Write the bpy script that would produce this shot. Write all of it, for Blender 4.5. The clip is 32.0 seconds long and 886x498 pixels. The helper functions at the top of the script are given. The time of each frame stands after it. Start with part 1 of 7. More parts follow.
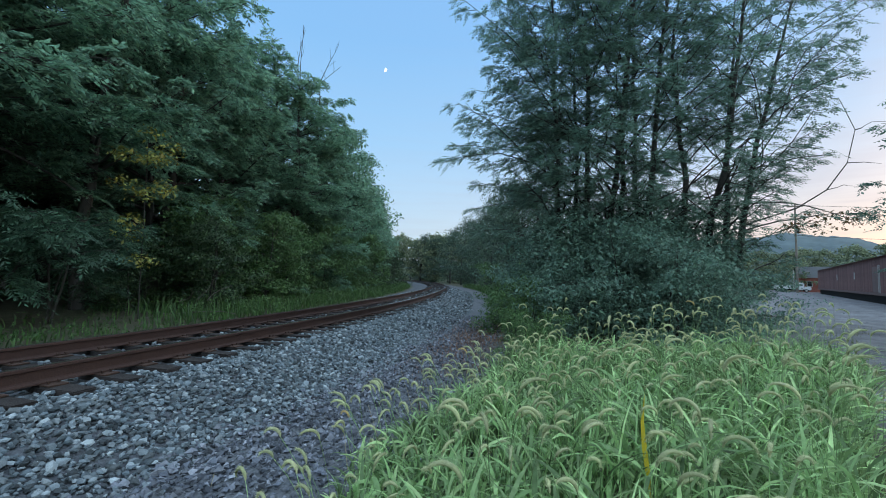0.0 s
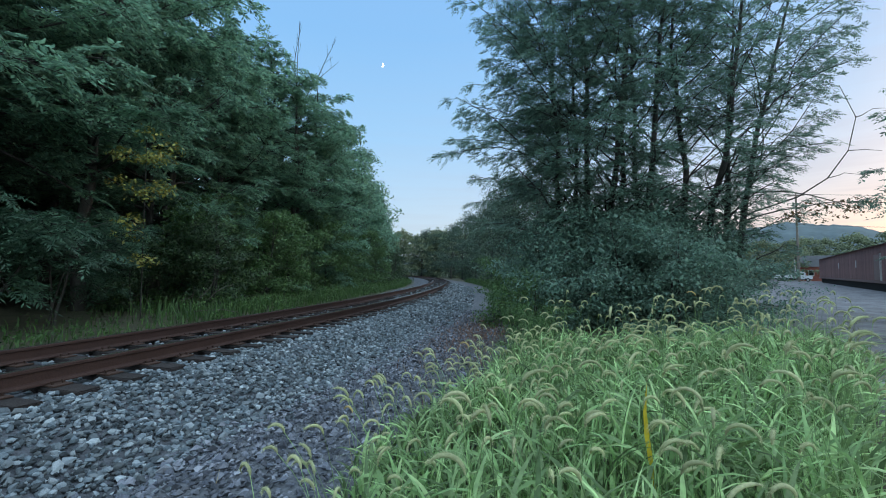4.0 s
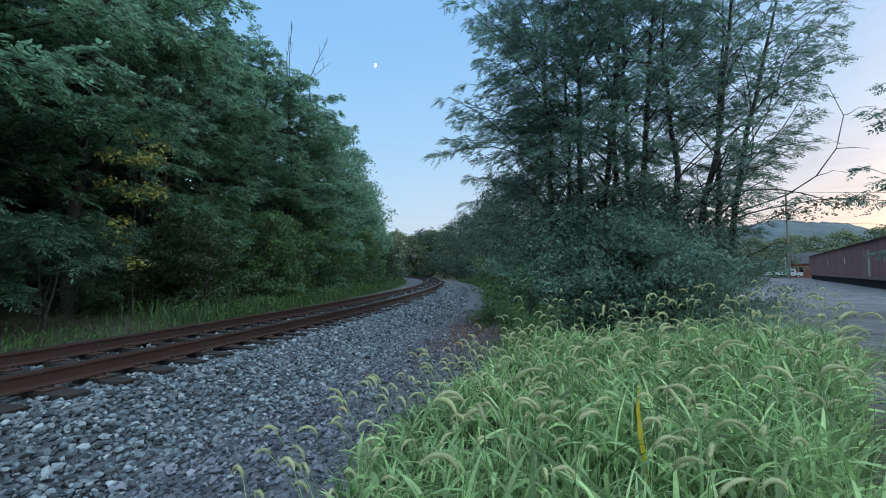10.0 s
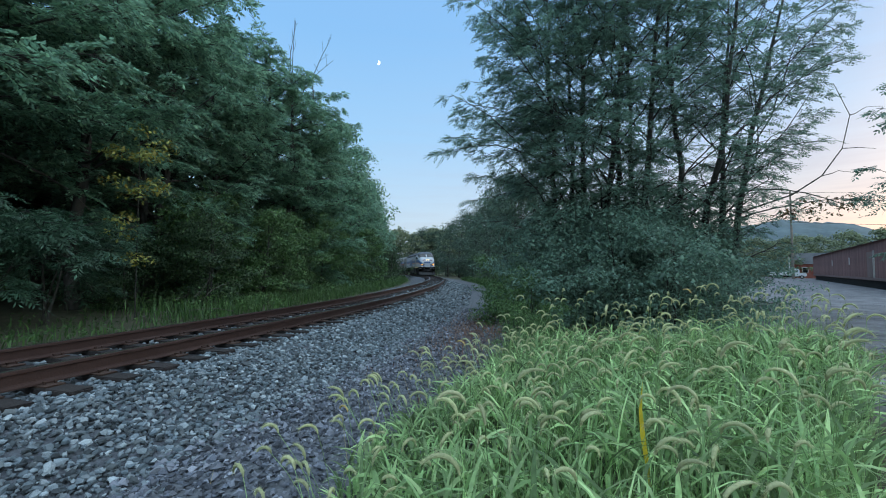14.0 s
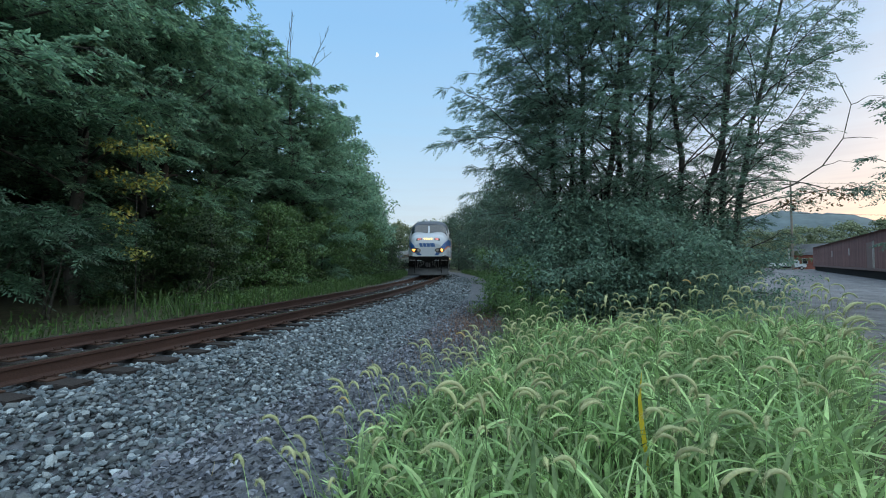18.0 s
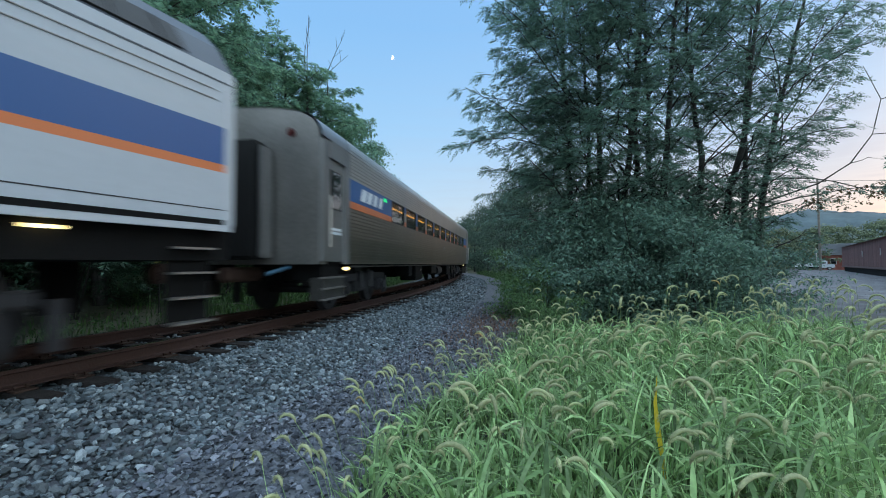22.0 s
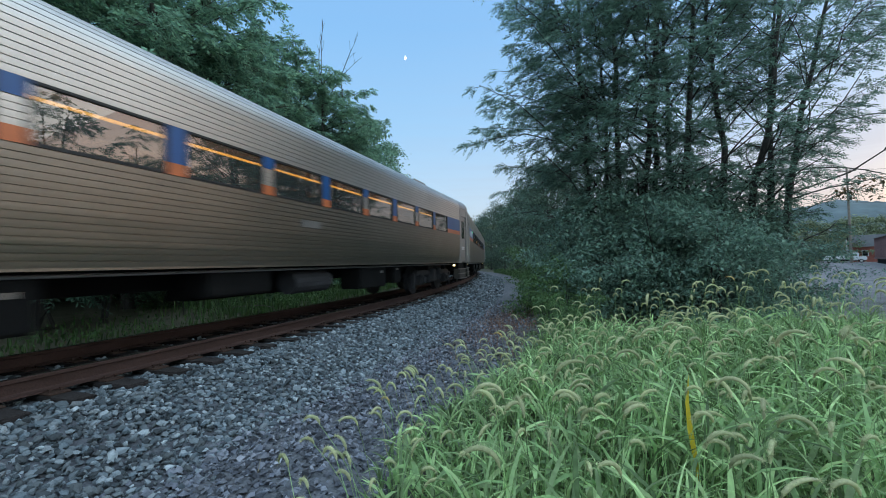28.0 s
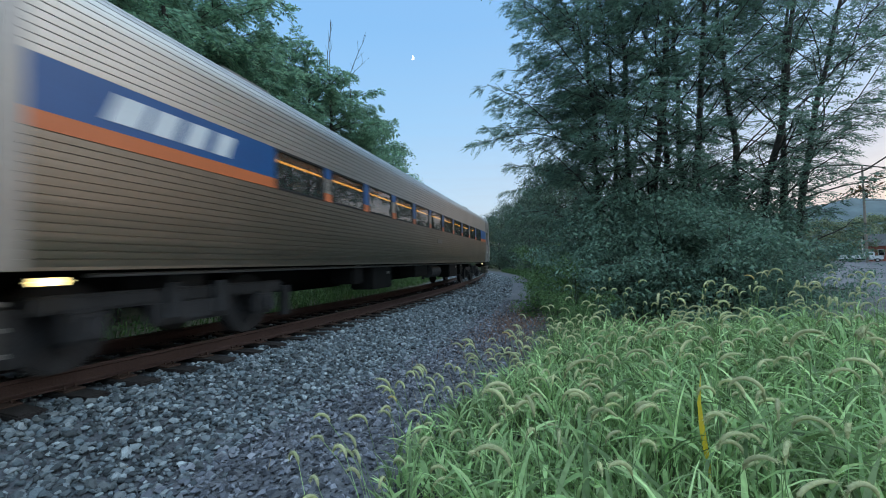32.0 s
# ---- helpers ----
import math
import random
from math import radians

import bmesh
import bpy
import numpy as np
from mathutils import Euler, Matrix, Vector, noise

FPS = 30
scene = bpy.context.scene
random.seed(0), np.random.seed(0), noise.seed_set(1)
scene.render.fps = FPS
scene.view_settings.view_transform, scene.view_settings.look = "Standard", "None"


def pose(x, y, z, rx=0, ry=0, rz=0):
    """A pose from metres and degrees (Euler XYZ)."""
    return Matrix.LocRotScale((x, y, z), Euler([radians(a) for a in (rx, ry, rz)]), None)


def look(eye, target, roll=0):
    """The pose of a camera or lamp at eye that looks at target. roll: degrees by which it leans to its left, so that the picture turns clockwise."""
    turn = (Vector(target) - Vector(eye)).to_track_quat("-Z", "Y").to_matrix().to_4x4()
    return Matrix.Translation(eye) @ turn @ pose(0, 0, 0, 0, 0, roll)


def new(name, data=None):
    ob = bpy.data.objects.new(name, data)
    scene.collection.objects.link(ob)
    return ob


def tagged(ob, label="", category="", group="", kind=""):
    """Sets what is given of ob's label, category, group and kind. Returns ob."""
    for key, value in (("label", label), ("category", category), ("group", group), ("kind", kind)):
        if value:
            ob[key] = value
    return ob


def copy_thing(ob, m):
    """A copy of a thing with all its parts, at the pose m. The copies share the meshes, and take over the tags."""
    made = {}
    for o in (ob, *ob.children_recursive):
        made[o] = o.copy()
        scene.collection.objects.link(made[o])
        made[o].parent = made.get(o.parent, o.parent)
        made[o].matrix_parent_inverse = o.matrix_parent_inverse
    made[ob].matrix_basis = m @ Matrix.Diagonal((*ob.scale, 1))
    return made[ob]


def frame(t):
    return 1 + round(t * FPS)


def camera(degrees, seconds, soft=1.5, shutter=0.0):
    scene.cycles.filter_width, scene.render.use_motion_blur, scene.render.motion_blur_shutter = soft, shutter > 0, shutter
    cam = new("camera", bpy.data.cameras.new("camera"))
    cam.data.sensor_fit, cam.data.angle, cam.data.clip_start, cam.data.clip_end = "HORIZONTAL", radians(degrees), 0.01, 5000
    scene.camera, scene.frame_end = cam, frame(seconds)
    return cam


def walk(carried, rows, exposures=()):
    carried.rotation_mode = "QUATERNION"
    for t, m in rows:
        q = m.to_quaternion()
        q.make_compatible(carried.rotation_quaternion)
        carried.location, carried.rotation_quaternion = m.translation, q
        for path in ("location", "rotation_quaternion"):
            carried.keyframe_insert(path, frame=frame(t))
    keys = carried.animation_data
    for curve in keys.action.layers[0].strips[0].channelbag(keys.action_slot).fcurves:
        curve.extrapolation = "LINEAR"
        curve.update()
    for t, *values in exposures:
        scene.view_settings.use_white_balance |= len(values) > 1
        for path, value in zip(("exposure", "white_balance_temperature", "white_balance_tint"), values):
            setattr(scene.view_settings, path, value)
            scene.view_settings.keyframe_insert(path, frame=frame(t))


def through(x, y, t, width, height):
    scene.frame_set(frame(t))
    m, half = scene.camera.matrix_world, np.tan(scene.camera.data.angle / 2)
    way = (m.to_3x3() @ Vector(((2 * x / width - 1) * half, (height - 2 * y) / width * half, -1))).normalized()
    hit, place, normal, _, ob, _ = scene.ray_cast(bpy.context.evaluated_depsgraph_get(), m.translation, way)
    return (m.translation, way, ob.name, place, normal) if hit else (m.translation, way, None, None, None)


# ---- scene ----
cam = camera(93.63, 32.0, soft=1.0, shutter=0.5)

# seconds, eye x y z, heading to the right, pitch up, lean (degrees); x right, y along the view, z up, 0 at the rail head
PATH = [
    (0, 0.002, -0.005, 1.04, -0, 3.78, 1.3),
    (0.5, -0.002, -0.006, 1.038, -0.35, 3.6, 1.14),
    (1, 0.002, -0.007, 1.037, -0.47, 3.19, 0.91),
    (1.5, 0.002, -0.01, 1.038, -0.45, 3.02, 0.67),
    (2, 0.005, -0.008, 1.039, -0.26, 2.84, 0.51),
    (2.5, 0.001, -0.004, 1.038, -0.19, 2.89, 0.46),
    (3, 0.003, -0.003, 1.033, -0.16, 2.96, 0.38),
    (3.5, 0.006, -0.001, 1.031, -0.1, 3.03, 0.32),
    (5.5, 0.002, 0.002, 1.037, -0.02, 3.31, 0.49),
    (6, 0.002, 0.004, 1.037, -0.02, 3.33, 0.48),
    (6.5, 0.004, 0.004, 1.036, -0.01, 3.32, 0.43),
    (7, 0.006, 0.004, 1.033, 0.06, 3.27, 0.29),
    (7.5, 0.009, 0, 1.032, 0.2, 3.23, 0.15),
    (8, 0.009, 0.005, 1.033, 0.34, 3.11, 0.02),
    (8.5, 0.011, 0.007, 1.03, 0.48, 3.06, -0.06),
    (9, 0.015, 0.007, 1.032, 0.58, 3.02, -0.12),
    (9.5, 0.011, 0.011, 1.028, 0.68, 3.07, -0.16),
    (10, 0.014, 0.005, 1.03, 0.7, 3.1, -0.15),
    (10.5, 0.012, 0.009, 1.028, 0.72, 3.14, -0.07),
    (11, 0.013, 0.012, 1.027, 0.68, 3.11, -0.01),
    (11.5, 0.012, 0.015, 1.026, 0.66, 3.04, 0.04),
    (12, 0.012, 0.012, 1.033, 0.58, 2.95, 0.15),
    (12.5, 0.008, 0.019, 1.029, 0.5, 2.92, 0.18),
    (13, 0.012, 0.017, 1.031, 0.43, 2.9, 0.16),
    (13.5, 0.008, 0.025, 1.025, 0.39, 2.92, 0.17),
    (14, 0.015, 0.018, 1.034, 0.38, 2.85, 0.21),
    (14.5, 0.016, 0.021, 1.032, 0.41, 2.85, 0.22),
    (16.5, 0.014, 0.023, 1.029, 0.36, 2.63, 0.2),
    (17, 0.021, 0.019, 1.024, 0.2, 2.33, 0.06),
    (17.5, 0.025, 0.034, 1.019, 0.38, 1.98, -0.07),
    (18, 0.023, 0.029, 1.021, 0.39, 1.91, -0.14),
    (18.5, 0.026, 0.027, 1.024, 0.23, 1.91, -0.23),
    (19, 0.028, 0.027, 1.023, 0.13, 1.9, -0.27),
    (19.5, 0.041, 0.019, 1.021, -0.02, 1.95, -0.33),
    (20, 0.031, 0.026, 1.016, -0.44, 1.93, -0.26),
    (20.5, 0.042, 0.011, 1.025, -0.87, 1.9, -0.22),
    (21, 0.038, 0.016, 1.022, -1.14, 1.89, -0.18),
    (21.5, 0.036, 0.013, 1.024, -1.48, 1.96, -0.17),
    (22, 0.038, 0.006, 1.024, -1.77, 2.07, -0.25),
    (22.5, 0.039, 0.006, 1.025, -2.02, 2.18, -0.33),
    (23, 0.027, 0.017, 1.025, -2.21, 2.28, -0.41),
    (23.5, 0.026, 0.011, 1.031, -2.35, 2.31, -0.56),
    (24, 0.024, 0.018, 1.026, -2.49, 2.34, -0.73),
    (24.5, 0.025, 0.021, 1.028, -2.64, 2.27, -0.84),
    (25, 0.018, 0.025, 1.026, -2.8, 2.22, -0.91),
    (25.5, 0.015, 0.035, 1.024, -3.08, 2.14, -0.99),
    (27.5, 0.008, 0.033, 1.031, -3.85, 2, -1.23),
    (28, 0.008, 0.037, 1.028, -3.99, 1.96, -1.23),
    (28.5, 0.006, 0.035, 1.028, -4.14, 1.92, -1.16),
    (29, 0.004, 0.04, 1.025, -4.31, 1.89, -1.16),
    (29.5, 0.002, 0.035, 1.031, -4.5, 1.88, -1.11),
    (30, -0.001, 0.035, 1.027, -4.63, 1.93, -1.14),
    (30.5, -0, 0.039, 1.022, -4.73, 2, -1.18),
    (31, 0.002, 0.042, 1.021, -4.76, 2.04, -1.23),
    (31.5, -0.001, 0.04, 1.016, -4.75, 2.04, -1.23),
    (32, 0.001, 0.037, 1.024, -5.07, 1.93, -1.25),
]


def aim(x, y, z, yaw, pitch, lean):
    a, b = radians(yaw), radians(pitch)
    eye = Vector((x, y, z))
    return look(eye, eye + Vector((math.sin(a) * math.cos(b), math.cos(a) * math.cos(b), math.sin(b))), lean)


walk(cam, [(r[0], aim(*r[1:])) for r in PATH], exposures=[(0.0, 0.03, 6500, 2), (15.8, 0.03, 6500, 2), (16.8, 0.10, 7000, 2), (18.2, 0.08, 6900, 2), (19.2, 0.02, 6500, 2), (32.0, 0.02, 6500, 2)])

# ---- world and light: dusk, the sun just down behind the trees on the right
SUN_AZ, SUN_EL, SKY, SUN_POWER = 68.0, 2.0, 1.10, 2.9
world = bpy.data.worlds.new("world")
scene.world = world
world.use_nodes = True
wn, wl = world.node_tree.nodes, world.node_tree.links
sky = wn.new("ShaderNodeTexSky")
sky.sky_type, sky.sun_disc = "NISHITA", False
sky.sun_elevation, sky.sun_rotation = radians(SUN_EL), radians(SUN_AZ)
sky.altitude, sky.air_density, sky.dust_density, sky.ozone_density = 100, 1.0, 1.0, 3.0


def wmath(op, a, b=0.0, c=0.0):
    q = wn.new("ShaderNodeMath")
    q.operation = op
    for i, v in enumerate((a, b, c)):
        if isinstance(v, (int, float)):
            q.inputs[i].default_value = v
        else:
            wl.new(v, q.inputs[i])
    return q.outputs[0]


def wmix(fac, a, b, mode="MIX"):
    q = wn.new("ShaderNodeMix")
    q.data_type, q.blend_type = "RGBA", mode
    for key, v in (("Factor", fac), ("A", a), ("B", b)):
        if isinstance(v, (int, float, tuple)):
            q.inputs[key].default_value = v
        else:
            wl.new(v, q.inputs[key])
    return q.outputs["Result"]


geo = wn.new("ShaderNodeTexCoord")
sep = wn.new("ShaderNodeSeparateXYZ")
wl.new(geo.outputs["Generated"], sep.inputs[0])
height = wmath("MAXIMUM", sep.outputs["Z"], 0.0)
ramp = wn.new("ShaderNodeValToRGB")
ramp.color_ramp.elements[0].position, ramp.color_ramp.elements[0].color = 0.0, (0.55, 0.67, 0.80, 1)
ramp.color_ramp.elements[1].position, ramp.color_ramp.elements[1].color = 1.0, (0.23, 0.42, 0.84, 1)
for at, col in ((0.12, (0.50, 0.66, 0.87, 1)), (0.30, (0.355, 0.585, 0.90, 1)), (0.5, (0.26, 0.50, 0.88, 1))):
    ramp.color_ramp.elements.new(at).color = col
wl.new(height, ramp.inputs["Fac"])
# the afterglow round the sun's bearing, low over the horizon
ax, ay = math.sin(radians(SUN_AZ)), math.cos(radians(SUN_AZ))
flat = wmath("SQRT", wmath("ADD", wmath("MULTIPLY", sep.outputs["X"], sep.outputs["X"]), wmath("MULTIPLY", sep.outputs["Y"], sep.outputs["Y"])))
toward = wmath("DIVIDE", wmath("ADD", wmath("MULTIPLY", sep.outputs["X"], ax), wmath("MULTIPLY", sep.outputs["Y"], ay)), wmath("MAXIMUM", flat, 0.001))
near_sun = wmath("POWER", wmath("MULTIPLY_ADD", toward, 0.5, 0.5), 5.0)
low = wmath("EXPONENT", wmath("MULTIPLY", height, -8.5))
glow = wmath("MULTIPLY", near_sun, low)
colour = wmix(wmath("MINIMUM", wmath("MULTIPLY", wmath("MULTIPLY", near_sun, wmath("EXPONENT", wmath("MULTIPLY", height, -3.4))), 0.80), 1.0), ramp.outputs["Color"], (0.78, 0.70, 0.72, 1))
colour = wmix(wmath("MINIMUM", wmath("MULTIPLY", glow, 1.25), 1.0), colour, (0.95, 0.53, 0.36, 1))
# thin streaks of cloud
stretch = wn.new("ShaderNodeMapping")
stretch.inputs["Scale"].default_value = (2.2, 2.2, 26.0)
wl.new(geo.outputs["Generated"], stretch.inputs["Vector"])
cloud = wn.new("ShaderNodeTexNoise")
cloud.inputs["Scale"].default_value, cloud.inputs["Detail"].default_value = 2.3, 6
wl.new(stretch.outputs["Vector"], cloud.inputs["Vector"])
streak = wn.new("ShaderNodeMapRange")
streak.inputs["From Min"].default_value, streak.inputs["From Max"].default_value = 0.44, 0.62
wl.new(cloud.outputs["Fac"], streak.inputs["Value"])
veil = wmath("MULTIPLY", wmath("MULTIPLY", streak.outputs["Result"], wmath("EXPONENT", wmath("MULTIPLY", height, -5.0))), wmath("MULTIPLY_ADD", near_sun, 0.7, 0.1))
colour = wmix(veil, colour, (0.46, 0.42, 0.52, 1))
# the brightest part of the afterglow, where the sun went down
core = wmath("MULTIPLY", wmath("POWER", wmath("MULTIPLY_ADD", toward, 0.5, 0.5), 60.0), wmath("EXPONENT", wmath("MULTIPLY", height, -4.0)))
colour = wmix(core, colour, (3.4, 2.2, 1.6, 1))
colour = wmix(0.06, colour, sky.outputs["Color"])
wl.new(colour, wn["Background"].inputs["Color"])
wn["Background"].inputs["Strength"].default_value = SKY

# broad soft fill, added from behind right, 82 degrees off the sunset
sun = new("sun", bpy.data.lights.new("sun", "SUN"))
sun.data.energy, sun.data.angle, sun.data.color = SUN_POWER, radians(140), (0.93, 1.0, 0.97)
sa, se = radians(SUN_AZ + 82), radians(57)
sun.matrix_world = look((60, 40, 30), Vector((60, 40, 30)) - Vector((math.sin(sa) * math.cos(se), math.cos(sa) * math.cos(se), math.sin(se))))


# ---- materials
def material(name, base, rough=0.8, metal=0.0, vary=0.25, scale=6.0, fine=60.0, bump=0.3, island=0.0, objects=0.0, tint=None, spec=0.5, through=0.0, bump_dist=0.02):
    """A principled material whose colour varies at two scales, and from piece to piece if asked."""
    m = bpy.data.materials.new(name)
    m.use_nodes = True
    n, l = m.node_tree.nodes, m.node_tree.links
    p = n["Principled BSDF"]
    co = n.new("ShaderNodeTexCoord")
    big, small = n.new("ShaderNodeTexNoise"), n.new("ShaderNodeTexNoise")
    big.inputs["Scale"].default_value, small.inputs["Scale"].default_value = scale, fine
    big.inputs["Detail"].default_value, small.inputs["Detail"].default_value = 5, 4
    for t in (big, small):
        l.new(co.outputs["Object"], t.inputs["Vector"])
    add = n.new("ShaderNodeMath")
    add.operation = "ADD"
    l.new(big.outputs["Fac"], add.inputs[0])
    l.new(small.outputs["Fac"], add.inputs[1])
    ramp = n.new("ShaderNodeMapRange")
    ramp.inputs["From Min"].default_value, ramp.inputs["From Max"].default_value = 0.6, 1.4
    ramp.inputs["To Min"].default_value, ramp.inputs["To Max"].default_value = 1 - vary, 1 + vary
    l.new(add.outputs[0], ramp.inputs["Value"])
    value = ramp.outputs["Result"]
    for source, amount in (("Random Per Island", island), ("Random", objects)):
        if amount:
            src = n.new("ShaderNodeNewGeometry" if source != "Random" else "ShaderNodeObjectInfo")
            r2 = n.new("ShaderNodeMapRange")
            r2.inputs["To Min"].default_value, r2.inputs["To Max"].default_value = 1 - amount, 1 + amount
            l.new(src.outputs[source], r2.inputs["Value"])
            mul = n.new("ShaderNodeMath")
            mul.operation = "MULTIPLY"
            l.new(value, mul.inputs[0])
            l.new(r2.outputs["Result"], mul.inputs[1])
            value = mul.outputs[0]
    hue = n.new("ShaderNodeMix")
    hue.data_type = "RGBA"
    hue.inputs["A"].default_value = (*base, 1)
    hue.inputs["B"].default_value = (*(tint or base), 1)
    if not (island and tint):
        l.new(big.outputs["Fac"], hue.inputs["Factor"])
    else:
        geo = n.new("ShaderNodeNewGeometry")
        sharp = n.new("ShaderNodeMath")
        sharp.operation = "POWER"
        sharp.inputs[1].default_value = 2.0
        wrap = n.new("ShaderNodeMath")
        wrap.operation = "FRACT"
        times = n.new("ShaderNodeMath")
        times.operation = "MULTIPLY"
        times.inputs[1].default_value = 7.13
        l.new(geo.outputs["Random Per Island"], times.inputs[0])
        l.new(times.outputs[0], wrap.inputs[0])
        l.new(wrap.outputs[0], sharp.inputs[0])
        l.new(sharp.outputs[0], hue.inputs["Factor"])
    col = n.new("ShaderNodeVectorMath")
    col.operation = "SCALE"
    l.new(hue.outputs["Result"], col.inputs[0])
    l.new(value, col.inputs["Scale"])
    l.new(col.outputs["Vector"], p.inputs["Base Color"])
    p.inputs["Roughness"].default_value, p.inputs["Metallic"].default_value = rough, metal
    p.inputs["Specular IOR Level"].default_value = spec
    if bump:
        b = n.new("ShaderNodeBump")
        b.inputs["Strength"].default_value, b.inputs["Distance"].default_value = bump, bump_dist
        l.new(add.outputs[0], b.inputs["Height"])
        l.new(b.outputs["Normal"], p.inputs["Normal"])
    if through:
        tr, mix = n.new("ShaderNodeBsdfTranslucent"), n.new("ShaderNodeMixShader")
        l.new(col.outputs["Vector"], tr.inputs["Color"])
        mix.inputs["Fac"].default_value = through
        l.new(p.outputs["BSDF"], mix.inputs[1])
        l.new(tr.outputs["BSDF"], mix.inputs[2])
        l.new(mix.outputs["Shader"], n["Material Output"].inputs["Surface"])
    return m


def glowing(name, colour, strength):
    m = bpy.data.materials.new(name)
    m.use_nodes = True
    p = m.node_tree.nodes["Principled BSDF"]
    p.inputs["Base Color"].default_value = (*colour, 1)
    p.inputs["Emission Color"].default_value = (*colour, 1)
    p.inputs["Emission Strength"].default_value = strength
    return m


def glass(name, clear=0.6, colour=(0.05, 0.06, 0.06)):
    """A dark tinted pane: part mirror, part clear."""
    m = bpy.data.materials.new(name)
    m.use_nodes = True
    n, l = m.node_tree.nodes, m.node_tree.links
    p = n["Principled BSDF"]
    p.inputs["Base Color"].default_value = (*colour, 1)
    p.inputs["Roughness"].default_value = 0.03
    p.inputs["IOR"].default_value = 1.9
    t, mix = n.new("ShaderNodeBsdfTransparent"), n.new("ShaderNodeMixShader")
    t.inputs["Color"].default_value = (0.75, 0.8, 0.8, 1)
    mix.inputs["Fac"].default_value = clear
    l.new(p.outputs["BSDF"], mix.inputs[1])
    l.new(t.outputs["BSDF"], mix.inputs[2])
    l.new(mix.outputs["Shader"], n["Material Output"].inputs["Surface"])
    return m


LEAF_DARK = material("leaf_dark", (0.150, 0.275, 0.195), 0.5, vary=0.4, scale=0.5, fine=8, bump=0, island=0.55, tint=(0.21, 0.345, 0.215), through=0.6)
# distant leaves made paler: the haze is put into their colour
LEAF_HAZE = material("leaf_far_haze", (0.16, 0.20, 0.125), 0.7, vary=0.4, scale=0.08, fine=1, bump=0, island=0.4, tint=(0.22, 0.26, 0.14), through=0.4)
# leaf colour darkened to hold the shade low and deep in the wood
LEAF_SHADED = material("leaf_shaded", (0.024, 0.056, 0.026), 0.55, vary=0.3, scale=0.5, fine=8, bump=0, island=0.4, tint=(0.06, 0.11, 0.035), through=0.25)
LEAF_LIGHT = material("leaf_light", (0.06, 0.13, 0.045), 0.55, vary=0.3, scale=0.5, fine=8, bump=0, island=0.4, tint=(0.10, 0.18, 0.055), through=0.3)
LEAF_LOCUST = material("leaf_locust", (0.130, 0.225, 0.180), 0.5, vary=0.3, scale=0.6, fine=8, bump=0, island=0.45, tint=(0.165, 0.27, 0.195), through=0.5)
LEAF_SUMAC = material("leaf_sumac", (0.055, 0.115, 0.075), 0.5, vary=0.3, scale=0.6, fine=8, bump=0, island=0.4, tint=(0.07, 0.14, 0.085), through=0.3)
LEAF_YELLOW = material("leaf_yellow", (0.30, 0.33, 0.09), 0.55, vary=0.3, scale=1, fine=8, bump=0, island=0.4, tint=(0.25, 0.19, 0.03), through=0.3)
LEAF_ORANGE = material("leaf_orange", (0.10, 0.09, 0.04), 0.55, vary=0.3, scale=1, fine=8, bump=0, island=0.4, tint=(0.20, 0.10, 0.04), through=0.4)
LEAF_FAR = material("leaf_far", (0.050, 0.092, 0.068), 0.6, vary=0.35, scale=0.15, fine=2, bump=0, island=0.45, tint=(0.085, 0.14, 0.085), through=0.3)
BARK = material("bark", (0.036, 0.034, 0.031), 0.9, vary=0.4, scale=5, fine=40, bump=0.8)
BARK_GREY = material("bark_grey", (0.13, 0.12, 0.105), 0.9, vary=0.35, scale=6, fine=50, bump=0.6)
GRASS = material("grass_blade", (0.205, 0.335, 0.140), 0.5, vary=0.45, scale=1.5, fine=20, bump=0, island=0.6, spec=0.35, tint=(0.38, 0.52, 0.25), through=0.35)
GRASS_DRY = material("grass_dry", (0.17, 0.20, 0.08), 0.6, vary=0.3, scale=1.5, fine=20, bump=0, island=0.4, tint=(0.28, 0.25, 0.13), through=0.3)
WEED = material("weed", (0.05, 0.11, 0.032), 0.55, vary=0.3, scale=0.8, fine=10, bump=0, island=0.4, tint=(0.09, 0.165, 0.045), through=0.3)
SEED = material("foxtail_seed", (0.52, 0.56, 0.33), 0.8, vary=0.25, scale=10, fine=80, bump=0, island=0.2, tint=(0.61, 0.62, 0.40), through=0.5)
SEED_RIPE = material("foxtail_ripe", (0.60, 0.46, 0.20), 0.8, vary=0.25, scale=10, fine=80, bump=0, island=0.2, through=0.35)
BLADE_YELLOW = material("blade_yellow", (0.65, 0.50, 0.04), 0.6, vary=0.15, scale=10, fine=60, bump=0, through=0.4)
STONE = material("ballast_stone", (0.078, 0.102, 0.122), 0.85, vary=0.3, scale=12, fine=120, bump=0.3, island=0.7, tint=(0.23, 0.265, 0.29))
STONE_FINE = material("path_stone", (0.075, 0.086, 0.112), 0.85, vary=0.3, scale=12, fine=120, bump=0.3, island=0.7, tint=(0.21, 0.225, 0.265))
BED = material("ballast_bed", (0.050, 0.058, 0.072), 0.95, vary=0.5, scale=9, fine=42, bump=1.0, tint=(0.10, 0.11, 0.128))
RUST = material("rail_rust", (0.060, 0.028, 0.022), 0.75, metal=0.2, vary=0.35, scale=4, fine=60, bump=0.3, tint=(0.042, 0.023, 0.02))
RAIL_TOP = material("rail_head_steel", (0.40, 0.35, 0.33), 0.24, metal=0.9, vary=0.2, scale=3, fine=40, bump=0.05)
TIE = material("creosote_wood", (0.014, 0.0115, 0.012), 0.95, vary=0.45, scale=3, fine=50, bump=0.8, objects=0.35, tint=(0.024, 0.019, 0.019))
